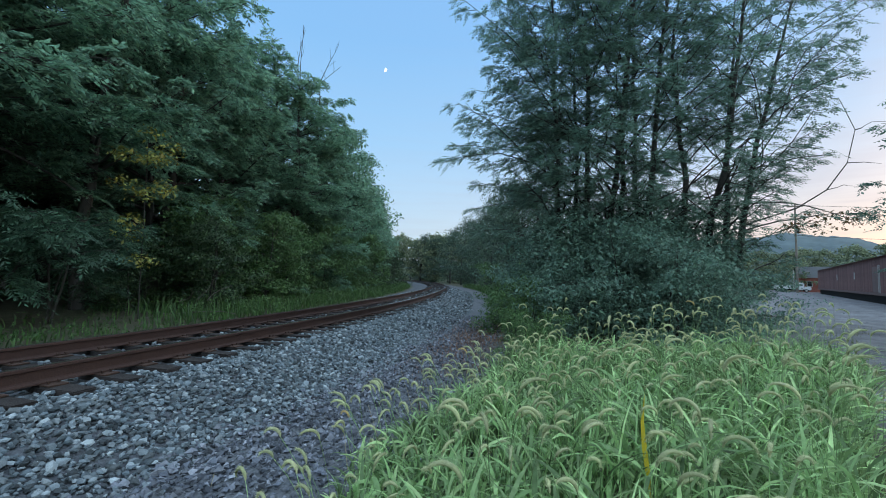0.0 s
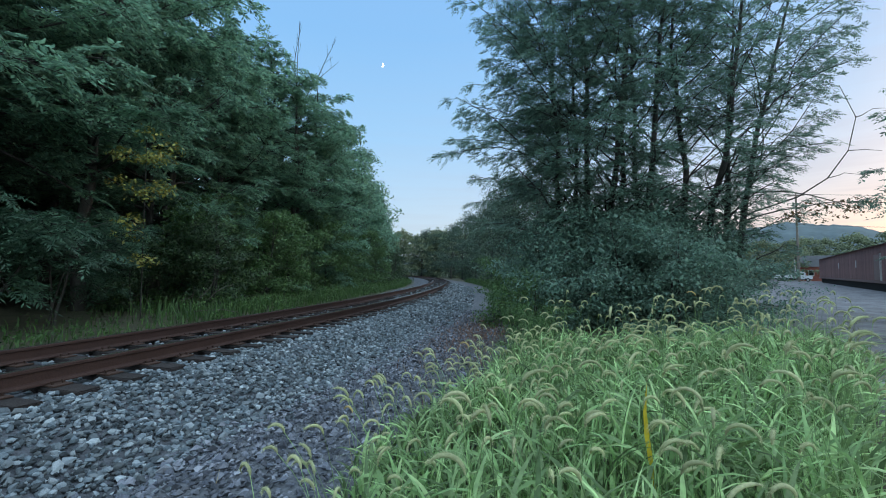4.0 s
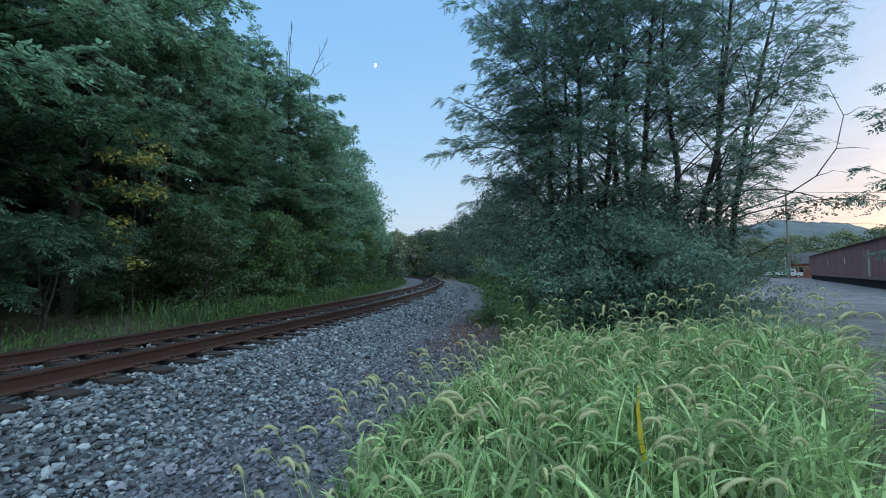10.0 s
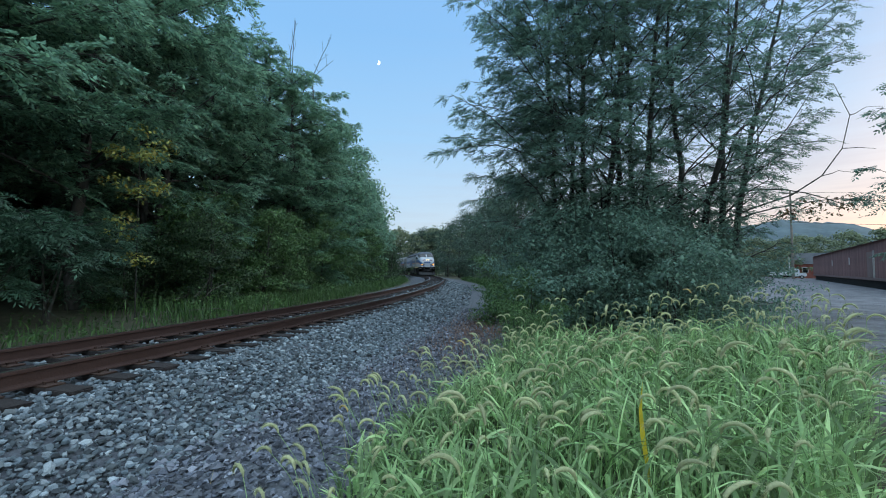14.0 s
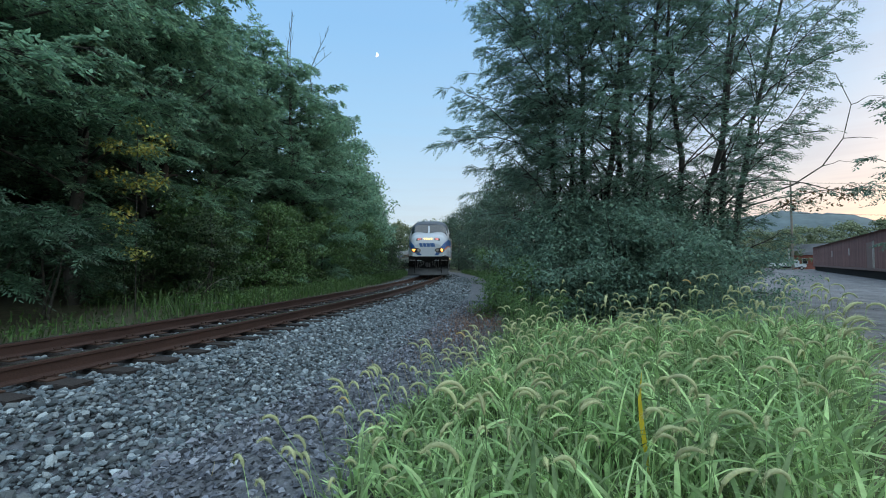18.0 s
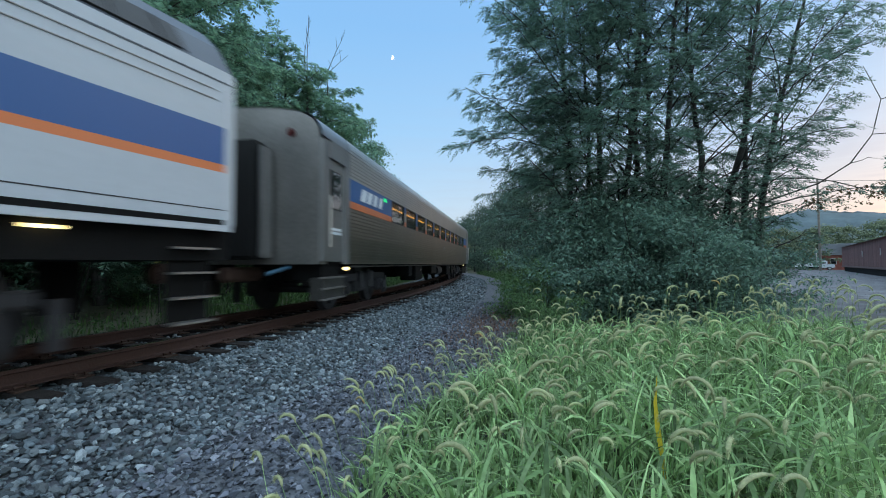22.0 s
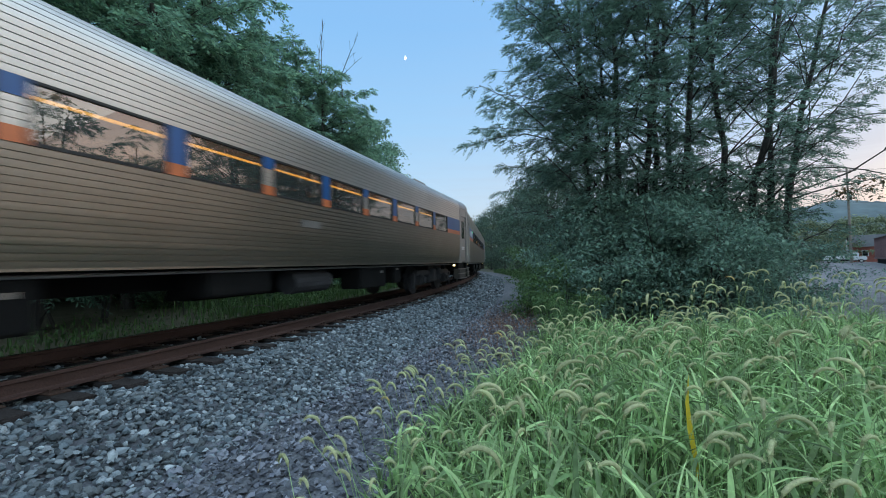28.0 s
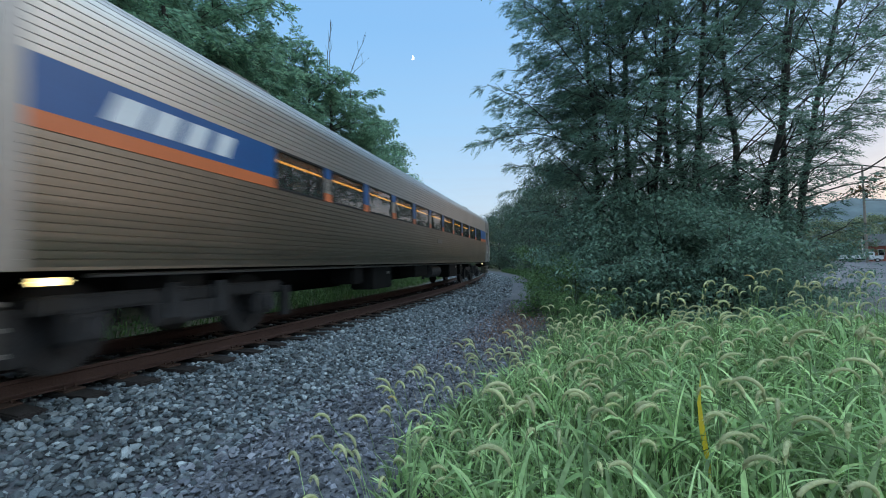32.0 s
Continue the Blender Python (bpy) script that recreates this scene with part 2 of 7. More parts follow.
IRON = material("rusty_iron", (0.06, 0.034, 0.026), 0.8, metal=0.3, vary=0.3, scale=8, fine=80, bump=0.3)


def mesh_from(name, verts, faces, mat, smooth=False):
    """A mesh out of an array of vertices and arrays of triangles or quads."""
    me = bpy.data.meshes.new(name)
    verts = np.asarray(verts, np.float32)
    faces = [np.asarray(f, np.int32) for f in faces if len(f)]
    me.vertices.add(len(verts))
    me.vertices.foreach_set("co", verts.ravel())
    loops = np.concatenate([f.ravel() for f in faces])
    sizes = np.concatenate([np.full(len(f), f.shape[1], np.int32) for f in faces])
    me.loops.add(len(loops))
    me.loops.foreach_set("vertex_index", loops)
    me.polygons.add(len(sizes))
    me.polygons.foreach_set("loop_start", np.concatenate([[0], np.cumsum(sizes)[:-1]]).astype(np.int32))
    me.polygons.foreach_set("loop_total", sizes)
    me.polygons.foreach_set("use_smooth", np.full(len(sizes), smooth, bool))
    me.update(calc_edges=True)
    me.materials.append(mat)
    return me


def part(name, bm, mat, parent=None, label=""):
    """Links a bmesh or a mesh as one object under a thing or a part."""
    if isinstance(bm, bmesh.types.BMesh):
        me = bpy.data.meshes.new(name)
        bm.to_mesh(me)
        bm.free()
        me.materials.append(mat)
    else:
        me = bm
    ob = new(name, me)
    ob.parent = parent
    return tagged(ob, label)


def thing(name, label, category, group="", kind="", m=None):
    ob = tagged(new(name), label, category, group, kind)
    if m is not None:
        ob.matrix_basis = m
    return ob


def box(bm, x0, x1, y0, y1, z0, z1, bevel=0.0):
    made = bmesh.ops.create_cube(bm, size=1, matrix=Matrix.Translation(((x0 + x1) / 2, (y0 + y1) / 2, (z0 + z1) / 2)) @ Matrix.Diagonal((abs(x1 - x0), abs(y1 - y0), abs(z1 - z0), 1)))
    if bevel:
        edges = list({e for v in made["verts"] for e in v.link_edges})
        bmesh.ops.bevel(bm, geom=edges, offset=bevel, segments=2, affect="EDGES", clamp_overlap=True)
    return bm


def boxed(*a, bevel=0.0):
    return box(bmesh.new(), *a, bevel=bevel)


def rod(bm, a, b, r0, r1=None, sides=10):
    a, b = Vector(a), Vector(b)
    d = b - a
    m = Matrix.Translation((a + b) / 2) @ d.to_track_quat("Z", "Y").to_matrix().to_4x4()
    bmesh.ops.create_cone(bm, cap_ends=True, segments=sides, radius1=r0, radius2=r0 if r1 is None else r1, depth=d.length, matrix=m)
    return bm


# ---- the railway's line: arc length s of the right-hand rail, seen along the view
BEND_AT = [-160, -40, -8, 0, 10, 20, 30, 45, 65, 110, 150, 420]
BEND = [0.003, 0.006, 0.0129, 0.0113, 0.0080, 0.0050, 0.0046, 0.0049, 0.0049, 0.0050, 0.0020, 0.0]
LINE_S = np.arange(-200.0, 420.0, 0.25)
_k = np.interp(LINE_S, BEND_AT, BEND)
_i0 = int(round(200.0 / 0.25))
_a = np.concatenate([[0], -np.cumsum((_k[1:] + _k[:-1]) / 2 * 0.25)])
LINE_A = _a - _a[_i0] + radians(14.62)
_m = (LINE_A[1:] + LINE_A[:-1]) / 2
LINE_X = np.concatenate([[0], np.cumsum(np.sin(_m) * 0.25)])
LINE_Y = np.concatenate([[0], np.cumsum(np.cos(_m) * 0.25)])
LINE_X, LINE_Y = LINE_X - LINE_X[_i0] - 3.83, LINE_Y - LINE_Y[_i0] + 6.0
GAUGE = 1.51
HALF = GAUGE / 2


def line(s, d=0.0):
    """Place and heading at s along the track, d metres to the right of its middle."""
    a = np.interp(s, LINE_S, LINE_A)
    return np.interp(s, LINE_S, LINE_X) + (d - HALF) * np.cos(a), np.interp(s, LINE_S, LINE_Y) - (d - HALF) * np.sin(a), a


def nearest(x, y):
    """Arc length and sideways distance (right positive) of places from the middle of the track."""
    x, y = np.atleast_1d(np.asarray(x, float)), np.atleast_1d(np.asarray(y, float))
    sx, sy, sa_ = line(LINE_S[::4])
    s_out, d_out = np.empty(len(x)), np.empty(len(x))
    for i in range(0, len(x), 2000):
        dx, dy = x[i:i + 2000, None] - sx, y[i:i + 2000, None] - sy
        j = np.argmin(dx * dx + dy * dy, 1)
        k = np.arange(len(j))
        s_out[i:i + 2000] = LINE_S[::4][j]
        d_out[i:i + 2000] = dx[k, j] * np.cos(sa_[j]) - dy[k, j] * np.sin(sa_[j])
    return s_out, d_out


def wave(x, y, seed=0.0):
    """Cheap smooth unevenness between -1 and 1."""
    return (np.sin(x * 0.9 + seed) * np.cos(y * 0.7 - seed * 1.3) + 0.5 * np.sin(x * 2.3 + y * 1.7 + seed) + 0.3 * np.cos(x * 4.1 - y * 3.7 + seed * 2)) / 1.8


def ground_z(x, y, d=None):
    if d is None:
        d = nearest(x, y)[1]
    left = np.clip((-d - 3.2) / 3.0, 0, 1)
    z = -0.60 + 0.16 * left + 0.03 * wave(x, y)
    under = np.clip(1 - np.abs(d) / 3.2, 0, 1)
    return z - 0.06 * under


BALLAST_D = [-3.1, -2.6, -1.75, -1.3, 0.0, 1.3, 1.75, 2.5, 3.0]
BALLAST_Z = [-0.52, -0.44, -0.295, -0.265, -0.27, -0.262, -0.278, -0.515, -0.62]


def ballast_z(d):
    return np.interp(d, BALLAST_D, BALLAST_Z)


# ---- ground: one sheet to the horizon
def build_ground():
    u = np.linspace(-1, 1, 221)
    ax = np.sign(u) * (np.abs(u) * 22 + np.abs(u) ** 7 * 1600)
    gx, gy = np.meshgrid(ax, ax + 8, indexing="ij")
    x, y = gx.ravel(), gy.ravel()
    s, d = nearest(x, y)
    z = ground_z(x, y, d)
    far = np.hypot(x, y)
    z = z + np.clip((far - 300) / 1300, 0, 1) * -6
    n = len(ax)
    i = (np.arange(n - 1)[:, None] * n + np.arange(n - 1)).ravel()
    me = mesh_from("ground", np.stack([x, y, z], 1), [np.stack([i, i + n, i + n + 1, i + 1], 1)], GROUND, True)
    zone = me.color_attributes.new("zone", "FLOAT_COLOR", "POINT")
    gravel = np.clip((5.0 + 0.4 * wave(x * 2, y * 2, 3) - np.abs(d)) / 0.8, 0, 1) * (d > 0) + np.clip((3.6 - np.abs(d)) / 0.6, 0, 1) * (d < 0)
    lot = np.clip((x - 4.2 - 0.10 * y + 0.5 * wave(x, y, 1)) / 1.0, 0, 1) * np.clip((150 - y) / 20, 0, 1)
    red = np.clip(1.0 - np.hypot((d - 4.5) / 0.8, (s - 7.0) / 2.6) + 0.25 * wave(x * 3, y * 3, 5), 0, 1)
    zone.data.foreach_set("color", np.stack([gravel, lot, red, np.ones_like(x)], 1).astype(np.float32).ravel())
    tagged(new("ground", me), "grey gravel, soil and dusty lot beside the track", "ground", kind="structure")


def ground_material():
    m = material("ground_soil", (0.045, 0.055, 0.028), 0.95, vary=0.4, scale=2.0, fine=30, bump=0.6, tint=(0.08, 0.07, 0.045), bump_dist=0.04)
    n, l = m.node_tree.nodes, m.node_tree.links
    p = n["Principled BSDF"]
    base = p.inputs["Base Color"].links[0].from_socket
    at = n.new("ShaderNodeVertexColor")
    at.layer_name = "zone"
    sep = n.new("ShaderNodeSeparateColor")
    l.new(at.outputs["Color"], sep.inputs["Color"])
    co = n.new("ShaderNodeTexCoord")
    pebble = n.new("ShaderNodeTexVoronoi")
    pebble.inputs["Scale"].default_value = 38
    l.new(co.outputs["Object"], pebble.inputs["Vector"])
    soft = n.new("ShaderNodeTexNoise")
    soft.inputs["Scale"].default_value, soft.inputs["Detail"].default_value = 0.9, 12
    l.new(co.outputs["Object"], soft.inputs["Vector"])
    dust = n.new("ShaderNodeTexNoise")
    dust.inputs["Scale"].default_value, dust.inputs["Detail"].default_value, dust.inputs["Roughness"].default_value = 1.0, 14, 0.78
    l.new(co.outputs["Object"], dust.inputs["Vector"])
    crisp = n.new("ShaderNodeMapRange")
    crisp.inputs["From Min"].default_value, crisp.inputs["From Max"].default_value = 0.36, 0.64
    l.new(dust.outputs["Fac"], crisp.inputs["Value"])
    out = base
    for channel, a, b, src in (("Green", (0.058, 0.058, 0.065), (0.205, 0.21, 0.23), crisp.outputs["Result"]), ("Red", (0.055, 0.063, 0.076), (0.15, 0.163, 0.185), pebble.outputs["Color"]), ("Blue", (0.075, 0.05, 0.04), (0.13, 0.085, 0.065), soft.outputs["Fac"])):
        c = n.new("ShaderNodeMix")
        c.data_type = "RGBA"
        c.inputs["A"].default_value, c.inputs["B"].default_value = (*a, 1), (*b, 1)
        l.new(src, c.inputs["Factor"])
        mix = n.new("ShaderNodeMix")
        mix.data_type = "RGBA"
        l.new(sep.outputs[channel], mix.inputs["Factor"])
        l.new(out, mix.inputs["A"])
        l.new(c.outputs["Result"], mix.inputs["B"])
        out = mix.outputs["Result"]
    l.new(out, p.inputs["Base Color"])
    return m


GROUND = ground_material()
build_ground()


# ---- track: bed, stones, ties, rails
def strip(name, s0, s1, ds, profile_d, profile_z, mat, smooth=True, uneven=0.0):
    """A band swept along the track with a cross profile."""
    s = np.arange(s0, s1 + ds / 2, ds)
    pd, pz = np.asarray(profile_d, float), np.asarray(profile_z, float)
    n, k = len(s), len(pd)
    S, D = np.repeat(s, k), np.tile(pd, n)
    x, y, _ = line(S, D)
    z = np.tile(pz, n) + uneven * wave(x * 3, y * 3, 2)
    i = (np.arange(n - 1)[:, None] * k + np.arange(k - 1)).ravel()
    return mesh_from(name, np.stack([x, y, z], 1), [np.stack([i, i + k, i + k + 1, i + 1], 1)], mat, smooth)


tagged(new("ballast_bed", strip("ballast_bed", -60, 180, 0.4, BALLAST_D, BALLAST_Z, BED, True, 0.02)), "grey crushed stone bed under the track", "ballast", kind="structure")


def stone_kinds(rng, count):
    """Angular stones: a cube's corners cut and pushed about."""
    kinds = []
    ico_v = np.array([(0, 0, 1), (.894, 0, .447), (.276, .851, .447), (-.724, .526, .447), (-.724, -.526, .447), (.276, -.851, .447), (.724, .526, -.447), (-.276, .851, -.447), (-.894, 0, -.447), (-.276, -.851, -.447), (.724, -.526, -.447), (0, 0, -1)])
    ico_f = np.array([(0, 1, 2), (0, 2, 3), (0, 3, 4), (0, 4, 5), (0, 5, 1), (1, 6, 2), (2, 7, 3), (3, 8, 4), (4, 9, 5), (5, 10, 1), (2, 6, 7), (3, 7, 8), (4, 8, 9), (5, 9, 10), (1, 10, 6), (6, 11, 7), (7, 11, 8), (8, 11, 9), (9, 11, 10), (10, 11, 6)])
    for _ in range(count):
        v = ico_v * rng.uniform(0.58, 1.28, (12, 1)) * np.array([1.0, rng.uniform(0.55, 0.9), rng.uniform(0.42, 0.72)])
        kinds.append(v)
    return kinds, ico_f


def scatter_stones(name, label, rng, x, y, z, size, mat, plain=False):
    kinds, f = stone_kinds(rng, 14)
    if plain:
        kinds = [np.array([(1, 0, 0), (0.1, 0.8, 0), (-0.9, 0.1, 0), (0, -0.8, 0), (0, 0, 0.5), (0, 0, -0.5)]) * rng.uniform(0.7, 1.2, (6, 1)) + rng.normal(0, 0.12, (6, 3)) for _ in range(14)]
        f = np.array([(0, 1, 4), (1, 2, 4), (2, 3, 4), (3, 0, 4), (1, 0, 5), (2, 1, 5), (3, 2, 5), (0, 3, 5)])
    nv = len(kinds[0])
    n = len(x)
    which = rng.integers(0, len(kinds), n)
    base = np.stack(kinds)[which] * size[:, None, None]
    a, t = rng.uniform(0, 2 * np.pi, n), rng.normal(0, 0.75, n)
    ca, sa2, ct, st = np.cos(a), np.sin(a), np.cos(t), np.sin(t)
    px, py, pz = base[..., 0], base[..., 1], base[..., 2]
    py, pz = py * ct[:, None] - pz * st[:, None], py * st[:, None] + pz * ct[:, None]
    vx, vy = px * ca[:, None] - py * sa2[:, None], px * sa2[:, None] + py * ca[:, None]
    v = np.stack([vx + x[:, None], vy + y[:, None], pz + z[:, None]], 2).reshape(-1, 3)
    faces = (f[None] + (np.arange(n) * nv)[:, None, None]).reshape(-1, 3)
    tagged(new(name, mesh_from(name, v, [faces], mat)), label, "gravel", kind="stuff")


_jig = random.Random(3)
TIE_S = np.cumsum([-1.563 - 50 * 0.508] + [0.508 + _jig.uniform(-0.02, 0.02) for _ in range(264)])


def build_stones():
    rng = np.random.default_rng(5)
    # (s from, s to, d from, d to, count, size)
    zones = [(-12, -4, 0.95, 3.3, 4500, 0.045), (-12, -4, -0.7, 0.7, 1200, 0.045), (-4, 7, 0.95, 3.3, 20000, 0.030), (7, 16, 0.95, 3.3, 6000, 0.042), (16, 40, 0.95, 3.2, 4800, 0.058), (-4, 14, -0.7, 0.7, 3800, 0.033), (14, 40, -0.7, 0.7, 1800, 0.05), (-3, 30, -3.0, -0.95, 3200, 0.04)]
    xs, ys, zs, ss = [], [], [], []
    for s0, s1, d0, d1, count, size in zones:
        s, d = rng.uniform(s0, s1, count), rng.uniform(d0, d1, count)
        j = np.clip(np.searchsorted(TIE_S, s), 1, len(TIE_S) - 1)
        gap = np.minimum(np.abs(s - TIE_S[j]), np.abs(s - TIE_S[j - 1]))
        free = (gap > 0.125 + size * 0.5) | (np.abs(d) > 1.33 + size) | (rng.uniform(0, 1, count) < 0.012)
        s, d = s[free], d[free]
        count = len(s)
        x, y, _ = line(s, d)
        r = size * np.clip(rng.lognormal(0, 0.28, count), 0.5, 1.7)
        xs.append(x), ys.append(y), zs.append(ballast_z(d) + rng.uniform(-0.1, 1.0, count) * r), ss.append(r)
    scatter_stones("ballast_stones", "loose angular blue-grey ballast stones along the rails", rng, *map(np.concatenate, (xs, ys, zs)), np.concatenate(ss), STONE)
    count = 26000
    s, d = rng.uniform(-5, 12, count), 2.7 + rng.gamma(2.0, 0.55, count)
    x, y, _ = line(s, d)
    r = 0.025 * np.clip(rng.lognormal(0, 0.4, count), 0.4, 2.2)
    z = np.maximum(ground_z(x, y, d), ballast_z(np.minimum(d, 3.0))) + rng.uniform(-0.2, 0.8, count) * r
    scatter_stones("path_gravel", "fine dark trodden gravel beside the ballast", rng, x, y, z, r, STONE_FINE, True)


build_stones()


def build_track():
    track = thing("railway_track", "single railway track, rusty rails on dark wooden ties", "railway track", kind="structure")
    foot = [(-0.070, -0.185), (-0.070, -0.172), (-0.020, -0.158), (-0.009, -0.145), (-0.009, -0.048), (-0.037, -0.036), (-0.037, -0.006), (-0.030, 0.0)]
    prof = foot + [(-d, z) for d, z in reversed(foot)]
    for off in (HALF, -HALF):
        rail = part("rail", strip("rail", -60, 180, 0.5, [off + p[0] for p in prof], [p[1] for p in prof], RUST, False), RUST, track, "rusty brown steel rail")
        part("rail_head", strip("rail_head", -60, 180, 0.5, [off - 0.032, off + 0.032], [0.003, 0.003], RAIL_TOP, False), RAIL_TOP, rail, "worn bright running surface")
    rng = random.Random(3)
    meshes = []
    for k in range(5):
        bm = boxed(-1.32, 1.32, -0.115, 0.115, -0.19, 0.0, bevel=0.012)
        for v in bm.verts:
            v.co += Vector((rng.uniform(-0.012, 0.012), rng.uniform(-0.01, 0.01), rng.uniform(-0.006, 0.004)))
        me = bpy.data.meshes.new("tie")
        bm.to_mesh(me)
        bm.free()
        me.materials.append(TIE)
        meshes.append(me)
    bm = boxed(-0.18, 0.18, -0.095, 0.095, 0, 0.016, bevel=0.004)
    plate = bpy.data.meshes.new("tie_plate")
    bm.to_mesh(plate)
    bm.free()
    plate.materials.append(IRON)
    bm = bmesh.new()
    box(bm, -0.008, 0.008, -0.008, 0.008, 0, 0.03)
    box(bm, -0.018, 0.014, -0.014, 0.014, 0.03, 0.042, bevel=0.003)
    spike = bpy.data.meshes.new("spike")
    bm.to_mesh(spike)
    bm.free()
    spike.materials.append(IRON)
    for s in TIE_S:
        x, y, a = line(s, rng.uniform(-0.03, 0.05))
        tie = part("tie", meshes[rng.randrange(5)], TIE, track)
        tie.matrix_basis = pose(x, y, -0.204 + rng.uniform(-0.006, 0.004), 0, 0, -math.degrees(a) + rng.uniform(-1.2, 1.2))
        if -8 < s < 22:
            for off in (HALF, -HALF):
                p = part("tie_plate", plate, IRON, tie)
                p.matrix_basis = pose(off, 0, 0.001)
                if s < 9:
                    for k, (dx, dy) in enumerate(((0.088, 0.05), (0.088, -0.05), (-0.088, 0.05))):
                        q = part("spike", spike, IRON, p)
                        q.matrix_basis = pose(dx, dy, 0.01, 0, 0, 0 if dx > 0 else 180)


build_track()


# ---- plants
class Tubes:
    """Collects tapered tubes into one mesh."""

    def __init__(self, sides=6):
        self.v, self.f, self.n, self.k = [], [], 0, sides

    def add(self, pts, radii):
        pts, k = np.asarray(pts, float), self.k
        t = np.gradient(pts, axis=0)
        t /= np.linalg.norm(t, axis=1, keepdims=True) + 1e-9
        ref = np.where(np.abs(t[:, 2:3]) > 0.9, np.array([[1.0, 0, 0]]), np.array([[0, 0, 1.0]]))
        u = np.cross(t, ref)
        u /= np.linalg.norm(u, axis=1, keepdims=True) + 1e-9
        w = np.cross(t, u)
        ang = np.arange(k) * 2 * np.pi / k
        ring = u[:, None] * np.cos(ang)[None, :, None] + w[:, None] * np.sin(ang)[None, :, None]
        self.v.append((pts[:, None] + ring * np.asarray(radii)[:, None, None]).reshape(-1, 3))
        i = (np.arange(len(pts) - 1)[:, None] * k + np.arange(k)).ravel()
        j = (np.arange(len(pts) - 1)[:, None] * k + (np.arange(k) + 1) % k).ravel()
        self.f.append(np.stack([i, j, j + k, i + k], 1) + self.n)
        self.n += len(pts) * k

    def mesh(self, name, mat):
        return mesh_from(name, np.concatenate(self.v), [np.concatenate(self.f)], mat, True)


def bough(rng, start, way, length, bend=0.25, droop=0.0, steps=6):
    """A wandering line of points from start."""
    way = np.asarray(way, float) / np.linalg.norm(way)
    pts = [np.asarray(start, float)]
    for _ in range(steps):
        way = way + rng.normal(0, bend / steps ** 0.5, 3) + np.array([0, 0, -droop / steps])
        way /= np.linalg.norm(way)
        pts.append(pts[-1] + way * length / steps)
    return np.array(pts)


def leaf_mesh(name, rng, centres, spread, per, size, mat, flat=0.45, tilt=0.5, slim=0.5):
    """Leaves as folded diamonds on the upper shells of flattened clumps round the centres."""
    n = len(centres) * per
    c = np.repeat(centres, per, 0)
    sp = np.repeat(np.broadcast_to(spread, len(centres)), per)[:, None]
    way = rng.normal(0, 1, (n, 3))
    way[:, 2] = np.where(rng.uniform(0, 1, n) < 0.72, np.abs(way[:, 2]), way[:, 2])
    way /= np.linalg.norm(way, axis=1, keepdims=True)
    stretch = np.repeat(rng.uniform(0.7, 1.35, (len(centres), 3)), per, 0)
    reach_ = np.clip(rng.normal(0.82, 0.18, (n, 1)), 0.1, 1.3)
    pos = c + way * reach_ * sp * stretch * np.array([1, 1, flat])
    pos[:, 2] -= 0.25 * sp[:, 0] * (way[:, 0] ** 2 + way[:, 1] ** 2)
    up = way * 0.75 + np.array([0, 0, 0.55]) + rng.normal(0, tilt, (n, 3))
    up /= np.linalg.norm(up, axis=1, keepdims=True)
    f = np.cross(up, rng.normal(0, 1, (n, 3)))
    f /= np.linalg.norm(f, axis=1, keepdims=True) + 1e-9
    f[:, 2] -= 0.25
    side = np.cross(up, f)
    L = size * rng.uniform(0.6, 1.3, n)[:, None]
    W = L * slim
    v = np.stack([pos - f * L * 0.5, pos + side * W * 0.5 - up * W * 0.12 - f * L * 0.05, pos + f * L * 0.5, pos - side * W * 0.5 - up * W * 0.12 - f * L * 0.05], 1).reshape(-1, 3)
    i = np.arange(n) * 4
    return mesh_from(name, v, [np.concatenate([np.stack([i, i + 1, i + 2], 1), np.stack([i, i + 2, i + 3], 1)])], mat)


